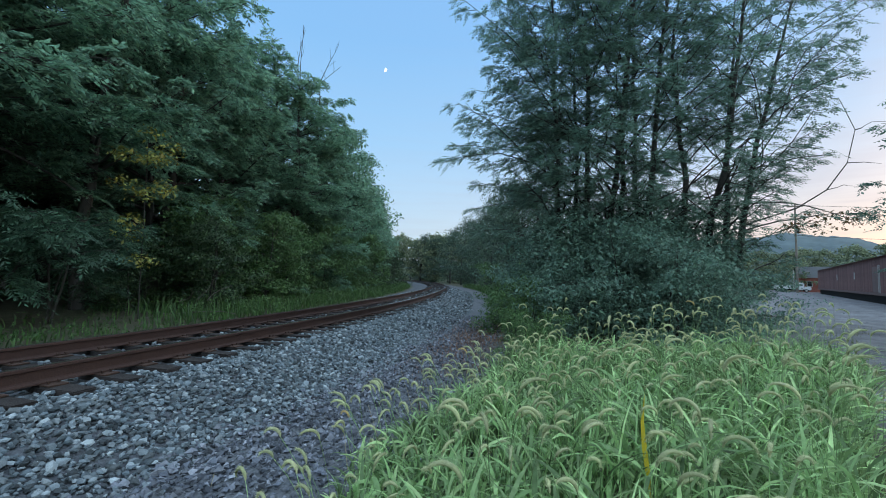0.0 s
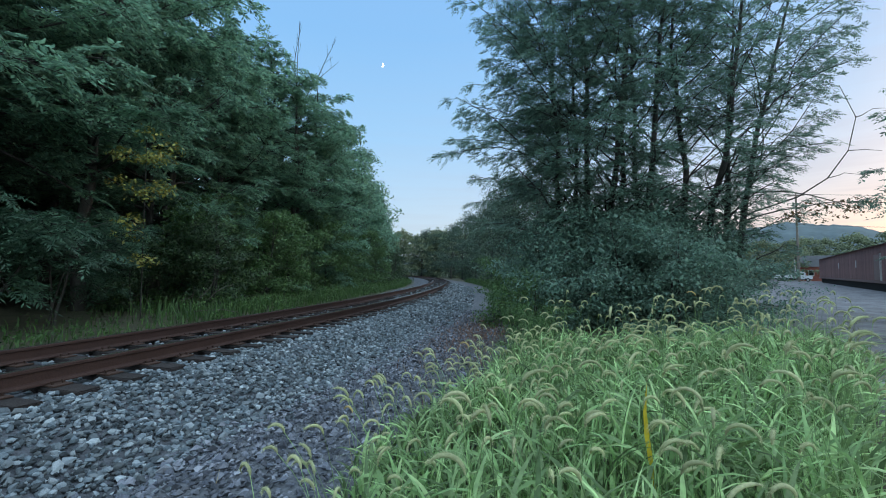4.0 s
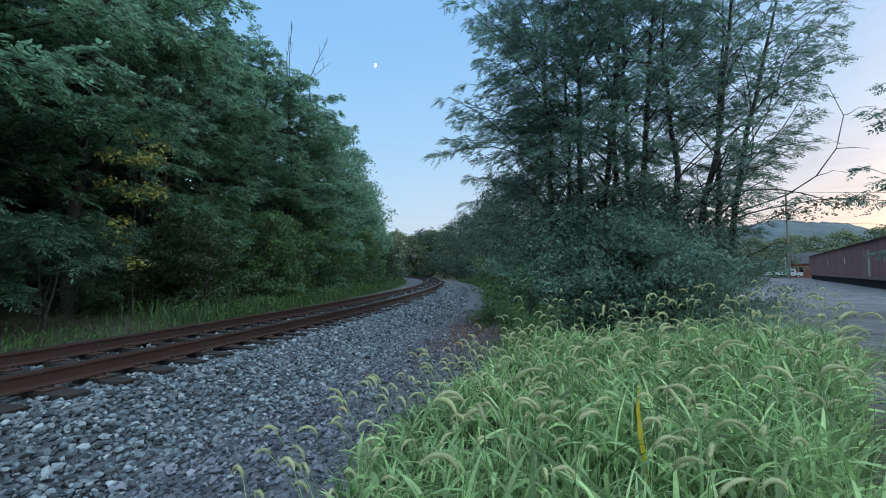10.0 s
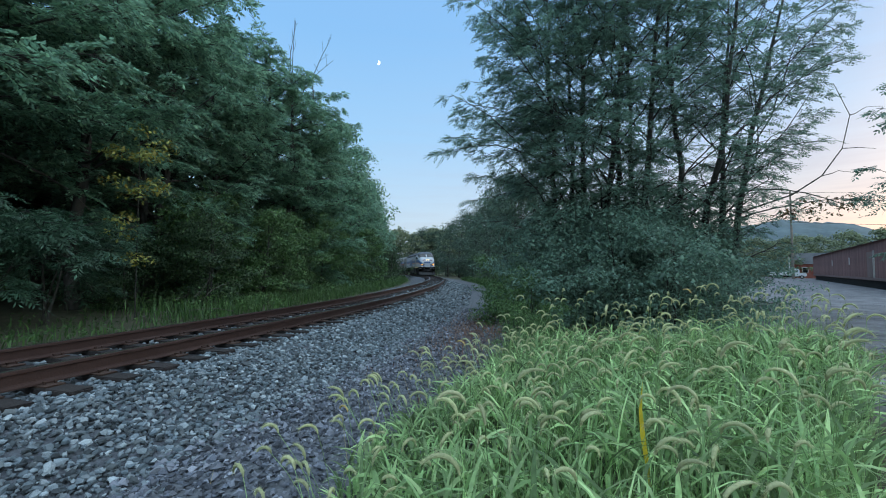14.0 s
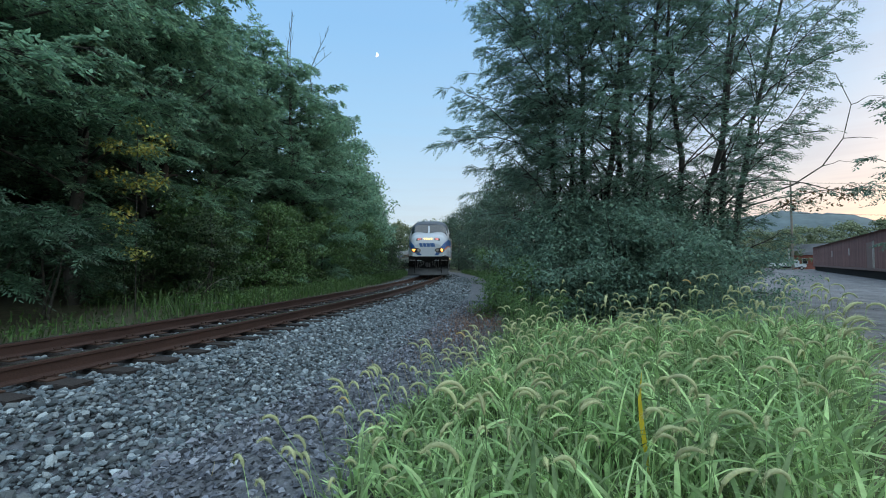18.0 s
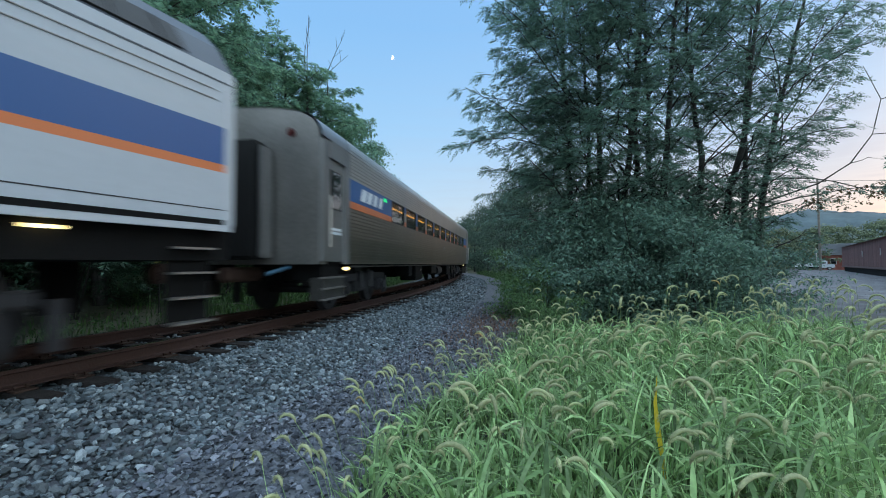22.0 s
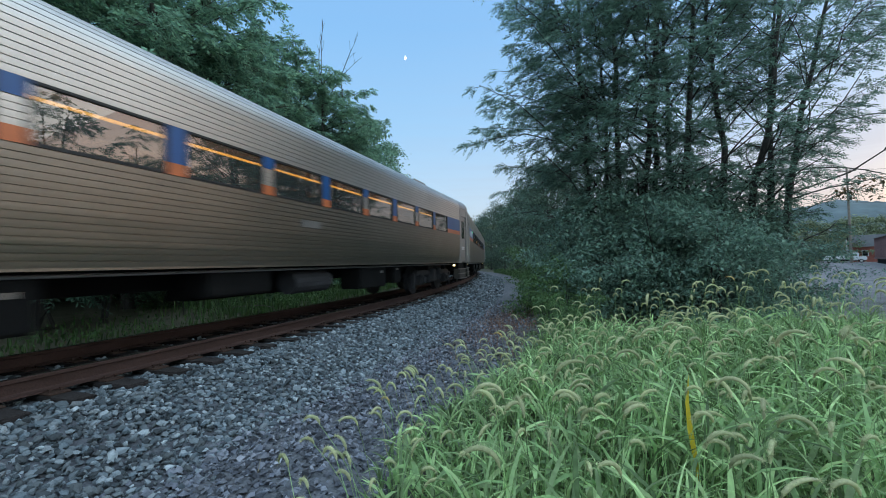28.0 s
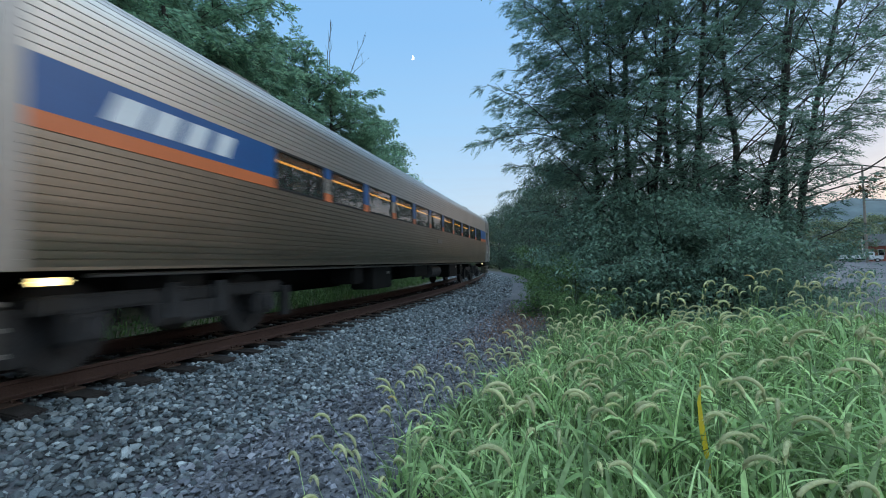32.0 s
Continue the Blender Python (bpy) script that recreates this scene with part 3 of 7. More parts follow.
def tree_meshes(seed, height, reach, stems=1, first=0.12, limbs=34, twigs=7, per=22, leaf=0.13, spread=0.55, mat=None, bark=None, lean=0.06, slim=0.5, flat=0.45, girth=0.014, fill=1.0, shooting=True):
    """Trunk with limbs, and a crown of leaf sprays on the twigs' ends."""
    rng = np.random.default_rng(seed)
    wood, arms, shoots, ends = Tubes(7), Tubes(4), Tubes(3), []
    for st in range(stems):
        ang = rng.uniform(0, 2 * np.pi)
        base = np.array([np.cos(ang), np.sin(ang), 0]) * (0 if stems == 1 else rng.uniform(0.2, 0.9))
        h = height * (1 if st == 0 else rng.uniform(0.75, 1.0))
        trunk = bough(rng, base + np.array([0, 0, -0.3]), (np.cos(ang) * lean * (stems > 1) * 2, np.sin(ang) * lean * (stems > 1) * 2, 1), h * 0.97, lean * 2, steps=12)
        r = girth * h
        wood.add(trunk, np.linspace(r, r * 0.12, len(trunk)))
        for i in range(limbs // stems):
            u = first + (1 - first) * (i + rng.uniform(0, 1)) / (limbs // stems)
            p = np.array([np.interp(u * (len(trunk) - 1), np.arange(len(trunk)), trunk[:, k]) for k in range(3)])
            prof = (np.sin(np.pi * min(1, (u - first) / (1 - first) * 0.75 + 0.27)) ** 0.6) * fill
            length = reach * prof * rng.uniform(0.65, 1.1)
            a = rng.uniform(0, 2 * np.pi)
            rise = rng.uniform(0.1, 0.5) + 0.5 * u
            limb = bough(rng, p, (np.cos(a), np.sin(a), rise), length, 0.35, 0.25, 5)
            lr = r * 0.32 * (1 - u * 0.7)
            arms.add(limb, np.linspace(lr, lr * 0.2, len(limb)))
            for j in range(twigs):
                w = rng.uniform(0.25, 1.0)
                q = np.array([np.interp(w * (len(limb) - 1), np.arange(len(limb)), limb[:, k]) for k in range(3)])
                aa = a + rng.normal(0, 0.9)
                tl = rng.uniform(0.4, 1.0) * (0.5 + 0.12 * reach)
                twig = bough(rng, q, (np.cos(aa), np.sin(aa), rng.normal(0.15, 0.35)), tl, 0.4, 0.35, 2)
                if shooting:
                    shoots.add(twig, np.linspace(lr * 0.25, 0.006, len(twig)))
                ends.append(twig[-1])
    ends = np.array(ends)
    for other in (arms, shoots):
        wood.v += other.v
        wood.f += [q + wood.n for q in other.f]
        wood.n += other.n
    return wood.mesh("trunk", bark or BARK), leaf_mesh("crown", rng, ends, rng.uniform(0.7, 1.3, len(ends)) * spread, per, leaf, mat or LEAF_DARK, flat=flat, slim=slim)


def pinnate(rng, base, way, length, pairs, leaflet, slim, droop=0.35, roll=0.35):
    """Corners of feathered leaves: leaflets in pairs on a drooping rib, each a folded diamond."""
    n = len(base)
    way = way / (np.linalg.norm(way, axis=1, keepdims=True) + 1e-9)
    up = np.array([0, 0, 1.0]) + rng.normal(0, roll, (n, 3))
    side = np.cross(way, up)
    side /= np.linalg.norm(side, axis=1, keepdims=True) + 1e-9
    up = np.cross(side, way)
    ell = (length * rng.uniform(0.65, 1.25, n))[:, None]
    out = []
    for i in range(pairs * 2 + 1):
        u = 1.0 if i == pairs * 2 else 0.22 + 0.72 * ((i // 2) + 0.5) / pairs
        sgn = 0.0 if i == pairs * 2 else (1.0 if i % 2 else -1.0)
        pos = base + way * ell * u
        pos[:, 2] -= droop * ell[:, 0] * u * u
        f = way * (0.5 if sgn else 1.0) + side * sgn * 0.85 + rng.normal(0, 0.16, (n, 3))
        f[:, 2] -= droop * (0.4 + u)
        f /= np.linalg.norm(f, axis=1, keepdims=True)
        w = np.cross(f, up)
        w /= np.linalg.norm(w, axis=1, keepdims=True) + 1e-9
        L = leaflet * rng.uniform(0.7, 1.25, n)[:, None] * (1.0 - 0.25 * abs(u - 0.55))
        W = L * slim * 0.5
        fold = up * W * 0.35
        out.append(np.stack([pos, pos + f * L * 0.42 + w * W - fold, pos + f * L, pos + f * L * 0.42 - w * W - fold], 1))
    return np.concatenate(out, 0).reshape(-1, 3)


def feather_tree(seed, stems, height, reach, limbs, mat, first=0.2, subs=7, leaves=11, leaf_len=0.34, pairs=4, leaflet=0.11, slim=0.36, girth=0.012, rise=(0.15, 0.7), lopsided=(0, 0), low_reach=1.0, bark=None, thin=0.0):
    """A tree whose foliage lies in flat feathered fans along its limbs. stems: (foot x, foot y, top x, top y, share of height)."""
    rng = np.random.default_rng(seed)
    wood, bases, ways = Tubes(6), [], []

    def along(pts, u):
        return np.array([np.interp(u * (len(pts) - 1), np.arange(len(pts)), pts[:, k]) for k in range(3)])

    for fx, fy, tx, ty, share in stems:
        h = height * share
        trunk = np.array([(fx + (tx - fx) * u ** 1.25, fy + (ty - fy) * u ** 1.25, -0.3 + (h + 0.3) * u) for u in np.linspace(0, 1, 11)])
        trunk[1:, :2] += np.cumsum(rng.normal(0, 0.008 * h, (10, 2)), 0)
        r = girth * h
        wood.add(trunk, r * (1 - np.linspace(0, 1, 11)) ** 0.8 + 0.012)
        for i in range(limbs):
            u = first + (0.98 - first) * (i + rng.uniform(0, 1)) / limbs
            if rng.uniform() < thin:
                continue
            v = (u - first) / (1 - first)
            a = i * 2.4 + rng.normal(0, 0.5)
            pull = np.array([np.cos(a) + lopsided[0], np.sin(a) + lopsided[1]])
            length = reach * (low_reach + (1 - low_reach) * min(1.0, v * 3.2)) * (1 - 0.78 * v ** 2.6) * rng.uniform(0.6, 1.1) * (0.55 + 0.45 * np.linalg.norm(pull))
            d0 = np.array([pull[0], pull[1], (rise[0] + (rise[1] - rise[0]) * rng.uniform() + 0.5 * v) * max(0.6, np.linalg.norm(pull))])
            limb = bough(rng, along(trunk, u), d0, length, 0.30, 0.35 - 0.25 * v, 6)
            lr = max(0.012, r * 0.34 * (1 - 0.75 * u))
            wood.add(limb, np.linspace(lr, 0.008, len(limb)))
            k = max(3, int(subs * length / reach + 0.5) + 1)
            for j in range(k):
                w = 0.22 + 0.78 * (j + rng.uniform(0, 0.9)) / k
                tang = along(limb, min(1, w + 0.08)) - along(limb, max(0, w - 0.08))
                b = math.atan2(tang[1], tang[0]) + (1 if j % 2 else -1) * rng.uniform(0.3, 1.1)
                sl = (0.30 + 0.26 * length * (1.1 - w)) * rng.uniform(0.7, 1.3)
                twig = bough(rng, along(limb, w), (np.cos(b), np.sin(b), rng.normal(0.12, 0.2)), sl, 0.35, 0.3, 4)
                wood.add(twig, np.linspace(0.010, 0.004, 5))
                m = max(4, int(leaves * (0.6 + 0.4 * sl)))
                q = rng.uniform(0.15, 1.0, m)
                bases.append(np.stack([np.interp(q * 4, np.arange(5), twig[:, c]) for c in range(3)], 1))
                c2 = b + np.where(np.arange(m) % 2, 1, -1) * rng.uniform(0.2, 1.3, m)
                ways.append(np.stack([np.cos(c2), np.sin(c2), rng.normal(0.05, 0.28, m)], 1))
    v = pinnate(rng, np.concatenate(bases), np.concatenate(ways), leaf_len, pairs, leaflet, slim)
    i = np.arange(len(v) // 4) * 4
    crown = mesh_from("crown", v, [np.concatenate([np.stack([i, i + 1, i + 2], 1), np.stack([i, i + 2, i + 3], 1)])], mat)
    return wood.mesh("trunk", bark or BARK), crown


def tree(kind_meshes, x, y, turn, size, label, category="tree", group="", name="tree", z=None):
    wood, crown = kind_meshes
    t = thing(name, label, category, group)
    t.matrix_basis = pose(x, y, float(ground_z(x, y)[0]) if z is None else z, 0, 0, turn) @ Matrix.Diagonal((size, size, size, 1))
    part("trunk", wood, BARK, t)
    part("crown", crown, LEAF_DARK, t)
    return t


def build_left_wood():
    one = [(0, 0, 0, 0, 1)]
    big = [feather_tree(11 + i, one, 15.5, 4.9, 52, LEAF_DARK, first=0.10, subs=9, leaves=13, leaf_len=0.50, pairs=4, leaflet=0.20, slim=0.42, girth=0.013, rise=(0.0, 0.5)) for i in range(3)]
    over = [feather_tree(17 + i, one, 15.5, 6.4, 46, LEAF_DARK, first=0.30, subs=10, leaves=14, leaf_len=0.50, pairs=4, leaflet=0.19, slim=0.42, girth=0.014, rise=(-0.05, 0.4)) for i in range(2)]
    big_far = [tree_meshes(21 + i, 15.5, 4.2, limbs=46, twigs=4, per=46, leaf=0.33, spread=1.1, first=0.03, flat=0.4, shooting=False) for i in range(2)]
    low_far = [tree_meshes(41, 6.0, 2.6, stems=3, limbs=34, twigs=3, per=46, leaf=0.22, spread=0.8, first=0.02, mat=LEAF_SHADED, shooting=False)]
    low = [tree_meshes(31 + i, 6.0, 2.6, stems=3, limbs=44, twigs=4, per=84, leaf=0.15, spread=0.6, first=0.02, mat=LEAF_LIGHT if i else LEAF_SHADED) for i in range(2)]
    # deep trees get the leaf colour with the shade already in it
    dark = tree_meshes(27, 15.5, 4.8, limbs=52, twigs=4, per=56, leaf=0.36, spread=1.2, first=0.03, mat=LEAF_SHADED, shooting=False)
    rng = random.Random(9)
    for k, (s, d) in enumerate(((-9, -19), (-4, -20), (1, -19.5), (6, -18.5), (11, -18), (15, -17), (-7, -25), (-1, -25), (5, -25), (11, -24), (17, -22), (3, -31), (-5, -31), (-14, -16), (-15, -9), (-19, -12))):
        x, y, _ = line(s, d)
        tree(dark, float(x), float(y), 77 * k, rng.uniform(0.88, 1.05), "broadleaf tree deeper in the wood, shade put in its leaf colour", group="trees deeper in the wood")
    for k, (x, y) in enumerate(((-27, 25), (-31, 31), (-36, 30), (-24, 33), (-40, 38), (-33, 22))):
        tree(dark, x, y, 50 * k, 1.0, "broadleaf tree deeper in the wood, shade put in its leaf colour", group="trees deeper in the wood")
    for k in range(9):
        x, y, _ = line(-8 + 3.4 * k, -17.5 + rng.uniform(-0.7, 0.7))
        tree(low_far[0], float(x), float(y), rng.uniform(0, 360), rng.uniform(0.8, 1.0), "leafy undergrowth inside the wood, shade put in its leaf colour", "bush", "undergrowth inside the wood", "undergrowth")
    for s, d, kind, turn, size in ((21.0, -10.5, big[1], 200, 1.06), (12.0, -11.5, big[2], 20, 1.12), (-1.0, -9.4, over[0], 10, 1.0), (3.2, -10.4, over[1], 140, 1.05), (7.2, -10.2, over[0], 250, 1.02), (5.0, -14.2, over[1], 30, 1.1), (0.0, -14.5, over[0], 80, 1.1), (-5.0, -10.5, over[1], 300, 1.0), (9.5, -14.5, big[0], 60, 1.05), (20.6, -8.6, big[0], 130, 0.96)):
        x, y, _ = line(s, d)
        tree(kind, float(x), float(y), turn, size, "tall broadleaf tree with layered dark green boughs", group="trees along the far side of the track")
    s, k = 11.0, 0
    while s < 105:
        d = -10.0 + rng.uniform(-0.9, 0.5)
        x, y, _ = line(s, d)
        tree(big[k % 3] if s < 30 else big_far[k % 2], float(x), float(y), rng.uniform(0, 360), rng.uniform(0.92, 1.08), "tall broadleaf tree with dense dark green leaves", group="trees along the far side of the track")
        x, y, _ = line(s + 2, -7.0 + rng.uniform(-0.6, 0.4))
        turn, size = rng.uniform(0, 360), rng.uniform(0.7, 1.1)
        tree(low[1] if s < 30 else low_far[0], float(x), float(y), turn, size, "bushy young tree with green leaves at the wood's edge", group="young trees at the wood's edge")
        if s < 60:
            x, y, _ = line(s + 2.5, -15.0 + rng.uniform(-1, 1))
            tree(big_far[k % 2], float(x), float(y), rng.uniform(0, 360), rng.uniform(0.95, 1.15), "tall broadleaf tree deeper in the wood", group="trees deeper in the wood")
        s += 4.6 if s < 30 else 7.0
        k += 1
    # the low feathery bushes in front of the hollow
    sumac = feather_tree(37, [(0, 0, 0.5, -0.6, 1), (0.3, 0.2, -0.9, -0.4, 0.9), (-0.2, 0, 1.2, 0.3, 0.8)], 3.2, 2.2, 6, LEAF_SUMAC, first=0.62, subs=5, leaves=10, leaf_len=0.55, pairs=6, leaflet=0.17, slim=0.30, girth=0.012, rise=(0.0, 0.35))
    for k, (x, y, size) in enumerate(((-10.9, 9.8, 1.0), (-10.1, 10.8, 0.85), (-12.2, 9.0, 1.05))):
        tree(sumac, x, y, 100 * k, size, "sumac bush with long feathery green leaves", "bush", "sumac bushes at the wood's edge", "sumac_bush")
    for k, (s, d, size) in enumerate(((9.3, -6.6, 0.62), (11.0, -7.4, 0.9), (7.6, -8.2, 0.5))):
        x, y, _ = line(s, d)
        tree(low[k % 2], float(x), float(y), 60 * k, size, "bushy young tree with green leaves at the wood's edge", group="young trees at the wood's edge")


def build_right_wood():
    far = [tree_meshes(51 + i, 11.0, 3.8, limbs=40, twigs=4, per=72, leaf=0.20, spread=1.0, shooting=False, first=0.04, mat=LEAF_FAR) for i in range(2)]
    rng = random.Random(4)
    for k, s in enumerate((26, 31, 37, 44, 52, 60, 69, 79, 90, 102, 114)):
        x, y, _ = line(s, 8.0 + rng.uniform(-0.8, 0.8))
        tree(far[k % 2], float(x), float(y), rng.uniform(0, 360), rng.uniform(0.9, 1.1) * (1.0 if s < 50 else 1.2), "broadleaf tree by the bend of the track", group="trees on the bend's outer side")
    for k, s in enumerate((60, 75, 92, 110)):
        x, y, _ = line(s, 16.0)
        tree(far[k % 2], float(x), float(y), rng.uniform(0, 360), 1.15, "broadleaf tree behind the bend", group="trees behind the bend")
    # the clump of locust trees: foot, stems, limbs
    fine = dict(leaf_len=0.36, pairs=5, leaflet=0.105, slim=0.36, girth=0.0085)
    clump = (
        ((5.5, 14.2), [(0, 0, 1.1, -0.2, 1.0), (0.6, 0.5, 1.2, 1.0, 0.95), (-0.3, 0.4, -1.2, -0.6, 0.95)], 14.0, 5.0, 36, dict(first=0.17, subs=10, leaves=14, rise=(0.3, 1.1), lopsided=(-0.45, -0.1), low_reach=0.5, **fine)),
        ((6.7, 13.8), [(0, 0, 1.1, 0.2, 1.0), (0.4, 0.8, -0.2, 1.2, 0.9)], 14.0, 4.2, 34, dict(first=0.18, subs=9, leaves=10, rise=(0.35, 1.3), low_reach=0.5, **fine)),
        ((8.2, 14.0), [(0, 0, 0.2, 0.3, 0.95), (0.25, 0.1, 1.7, -0.3, 1.0)], 14.0, 4.5, 32, dict(first=0.16, subs=9, leaves=10, rise=(0.35, 1.2), lopsided=(0.2, 0), low_reach=0.5, **fine)),
        ((9.6, 14.2), [(0, 0, 3.2, 0.2, 0.95), (0.1, 0.3, 1.6, 0.9, 0.9)], 14.0, 4.6, 34, dict(first=0.15, subs=9, leaves=10, rise=(0.3, 1.0), lopsided=(0.3, 0), low_reach=0.4, **fine)),
        ((4.4, 14.8), [(0, 0, -1.1, -0.3, 1.0), (0.4, 0.2, 0.2, 0.4, 0.9)], 13.0, 4.4, 36, dict(first=0.26, subs=10, leaves=14, rise=(0.2, 0.9), lopsided=(-0.4, 0), low_reach=0.6, **fine)),
    )
    for k, ((x, y), stems, tall, reach, limbs, how) in enumerate(clump):
        tree(feather_tree(71 + k, stems, tall, reach, limbs, LEAF_LOCUST, **how), x, y, 0, 1.0, "tall slender locust tree with airy green foliage", group="clump of locust trees")
    # the trees on the lot's near side, beyond the view, that the coach windows mirror
    near = feather_tree(77, [(0, 0, 0.6, 0.2, 1), (0.4, 0.3, -0.5, 1.0, 0.9)], 11.0, 4.2, 20, LEAF_LOCUST, first=0.25, subs=6, leaves=8, leaf_len=0.5, pairs=4, leaflet=0.2, slim=0.4, girth=0.012, rise=(0.2, 0.9))
    for k, (x, y, size) in enumerate(((18.0, 13.0, 0.85), (19.0, 9.5, 0.95), (15.0, 4.0, 0.85), (16.0, -0.5, 1.0), (14.5, -5.0, 0.95), (12.0, -9.0, 1.0), (7.5, -12.5, 1.0))):
        tree(near, x, y, 110 * k, size, "airy locust tree on the edge of the lot", group="trees beside the lot")
    light = tree_meshes(97, 2.2, 1.2, stems=4, limbs=30, twigs=3, per=60, leaf=0.10, spread=0.38, first=0.0, mat=LEAF_LIGHT)
    for k, (x, y, size) in enumerate(((1.85, 8.8, 0.40), (2.25, 9.6, 0.46), (2.05, 10.6, 0.40), (2.35, 12.6, 0.80), (3.7, 19.5, 1.1), (4.2, 25.0, 1.3), (5.0, 31.0, 1.4))):
        tree(light, float(x), float(y), 47 * k, size, "light green shrub at the gravel's edge", "shrub", "shrubs at the gravel's edge", "shrub")
    bush = [tree_meshes(91 + i, 3.2, 1.9, stems=4, limbs=44, twigs=4, per=104, leaf=0.088, spread=0.5, first=0.0, mat=LEAF_LOCUST) for i in range(2)]
    for k, (x, y, size) in enumerate(((4.5, 13.4, 0.8), (5.0, 12.4, 0.95), (5.8, 11.9, 1.1), (6.2, 12.0, 0.92), (6.1, 12.9, 0.85), (6.2, 14.2, 0.75), (5.8, 13.6, 1.3), (6.4, 13.8, 1.3), (5.8, 15.2, 1.45), (5.9, 15.4, 1.75), (7.3, 15.8, 1.45), (8.4, 14.2, 1.2), (9.3, 14.8, 0.9))):
        tree(bush[k % 2], x, y, 50 * k, size, "dense dark green bush under the locust trees", "bush", "bushes under the locust trees", "bush")


build_left_wood()
build_right_wood()


# ---- grasses
def blades(name, label, rng, x, y, z, height, width, mat, lean=0.35, category="grass"):
    """Bent tapering blades, four segments each."""
    n, k = len(x), 5
    a = rng.uniform(0, 2 * np.pi, n)
    out = np.abs(rng.normal(lean, lean * 0.6, n)) * height
    u = np.linspace(0, 1, k)
    hx = x[:, None] + np.cos(a)[:, None] * out[:, None] * u ** 2
    hy = y[:, None] + np.sin(a)[:, None] * out[:, None] * u ** 2
    drop = np.clip(rng.normal(0.25, 0.25, n), 0, 0.8)
    hz = z[:, None] + height[:, None] * (u - drop[:, None] * u ** 3 * 0.6)
    w = width[:, None] * np.array([0.7, 1.0, 0.9, 0.6, 0.05])
    b = a + np.pi / 2 + rng.normal(0, 0.5, n)
    sx, sy = np.cos(b)[:, None] * w / 2, np.sin(b)[:, None] * w / 2
    v = np.stack([np.stack([hx - sx, hy - sy, hz], 2), np.stack([hx + sx, hy + sy, hz], 2)], 2).reshape(-1, 3)
    base = (np.arange(n) * k * 2)[:, None] + np.arange(k - 1) * 2
    i = base.ravel()
    ob = new(name, mesh_from(name, v, [np.stack([i, i + 1, i + 3, i + 2], 1)], mat, True))
    return tagged(ob, label, category, kind="stuff")


CLUMP = [(-0.45, 1.35), (0.9, 0.9), (1.7, 1.6), (3.15, 3.05), (5.0, 5.0), (5.6, 6.2), (4.0, 6.7), (0.95, 6.7), (0.62, 5.9), (0.22, 5.0), (-0.30, 4.1), (-0.58, 3.2), (-0.74, 2.2)]


def inside(px, py, poly):
    hit = np.zeros(len(px), bool)
    for (x0, y0), (x1, y1) in zip(poly, poly[1:] + poly[:1]):
        cross = ((y0 > py) != (y1 > py)) & (px < (x1 - x0) * (py - y0) / (y1 - y0 + 1e-9) + x0)
        hit ^= cross
    return hit


def arching(name, label, rng, x, y, z, length, width, mat, category="grass"):
    """Leaf blades that leave their stem steeply and arch over."""
    n, k = len(x), 6
    a = rng.uniform(0, 2 * np.pi, n)
    th0, bend = rng.uniform(0.15, 0.7, n), rng.uniform(0.8, 2.2, n)
    u = np.linspace(0, 1, k)
    th = th0[:, None] + bend[:, None] * u
    step = length[:, None] / (k - 1)
    r = np.concatenate([np.zeros((n, 1)), np.cumsum(np.sin(th[:, :-1]) * step, 1)], 1)
    h = np.concatenate([np.zeros((n, 1)), np.cumsum(np.cos(th[:, :-1]) * step, 1)], 1)
    px, py, pz = x[:, None] + np.cos(a)[:, None] * r, y[:, None] + np.sin(a)[:, None] * r, z[:, None] + h
    w = width[:, None] * np.array([0.5, 0.95, 1.0, 0.85, 0.55, 0.03]) / 2
    sx, sy = -np.sin(a)[:, None] * w, np.cos(a)[:, None] * w
    tw = rng.normal(0, 0.5, n)[:, None] * w
    v = np.stack([np.stack([px - sx, py - sy, pz - tw], 2), np.stack([px + sx, py + sy, pz + tw], 2)], 2).reshape(-1, 3)
    i = ((np.arange(n) * k * 2)[:, None] + np.arange(k - 1) * 2).ravel()
    return tagged(new(name, mesh_from(name, v, [np.stack([i, i + 1, i + 3, i + 2], 1)], mat, True)), label, category, kind="stuff")


def mound(x, y):
    """How tall the grass stands: tufts, lower along the gravel, taller towards the lot."""
    edge = x - np.interp(y, (1.3, 2.2, 3.2, 4.1, 5.0, 5.9), (-0.45, -0.74, -0.58, -0.30, 0.22, 0.62))
    return np.clip(0.84 + 0.11 * np.clip(x - 0.5, 0, 4) + 0.26 * wave(x * 1.7 + 3, y * 1.9) + 0.14 * wave(x * 4.1, y * 4.3), 0.55, 1.4) * np.clip(0.50 + 0.75 * edge, 0.42, 1.0)


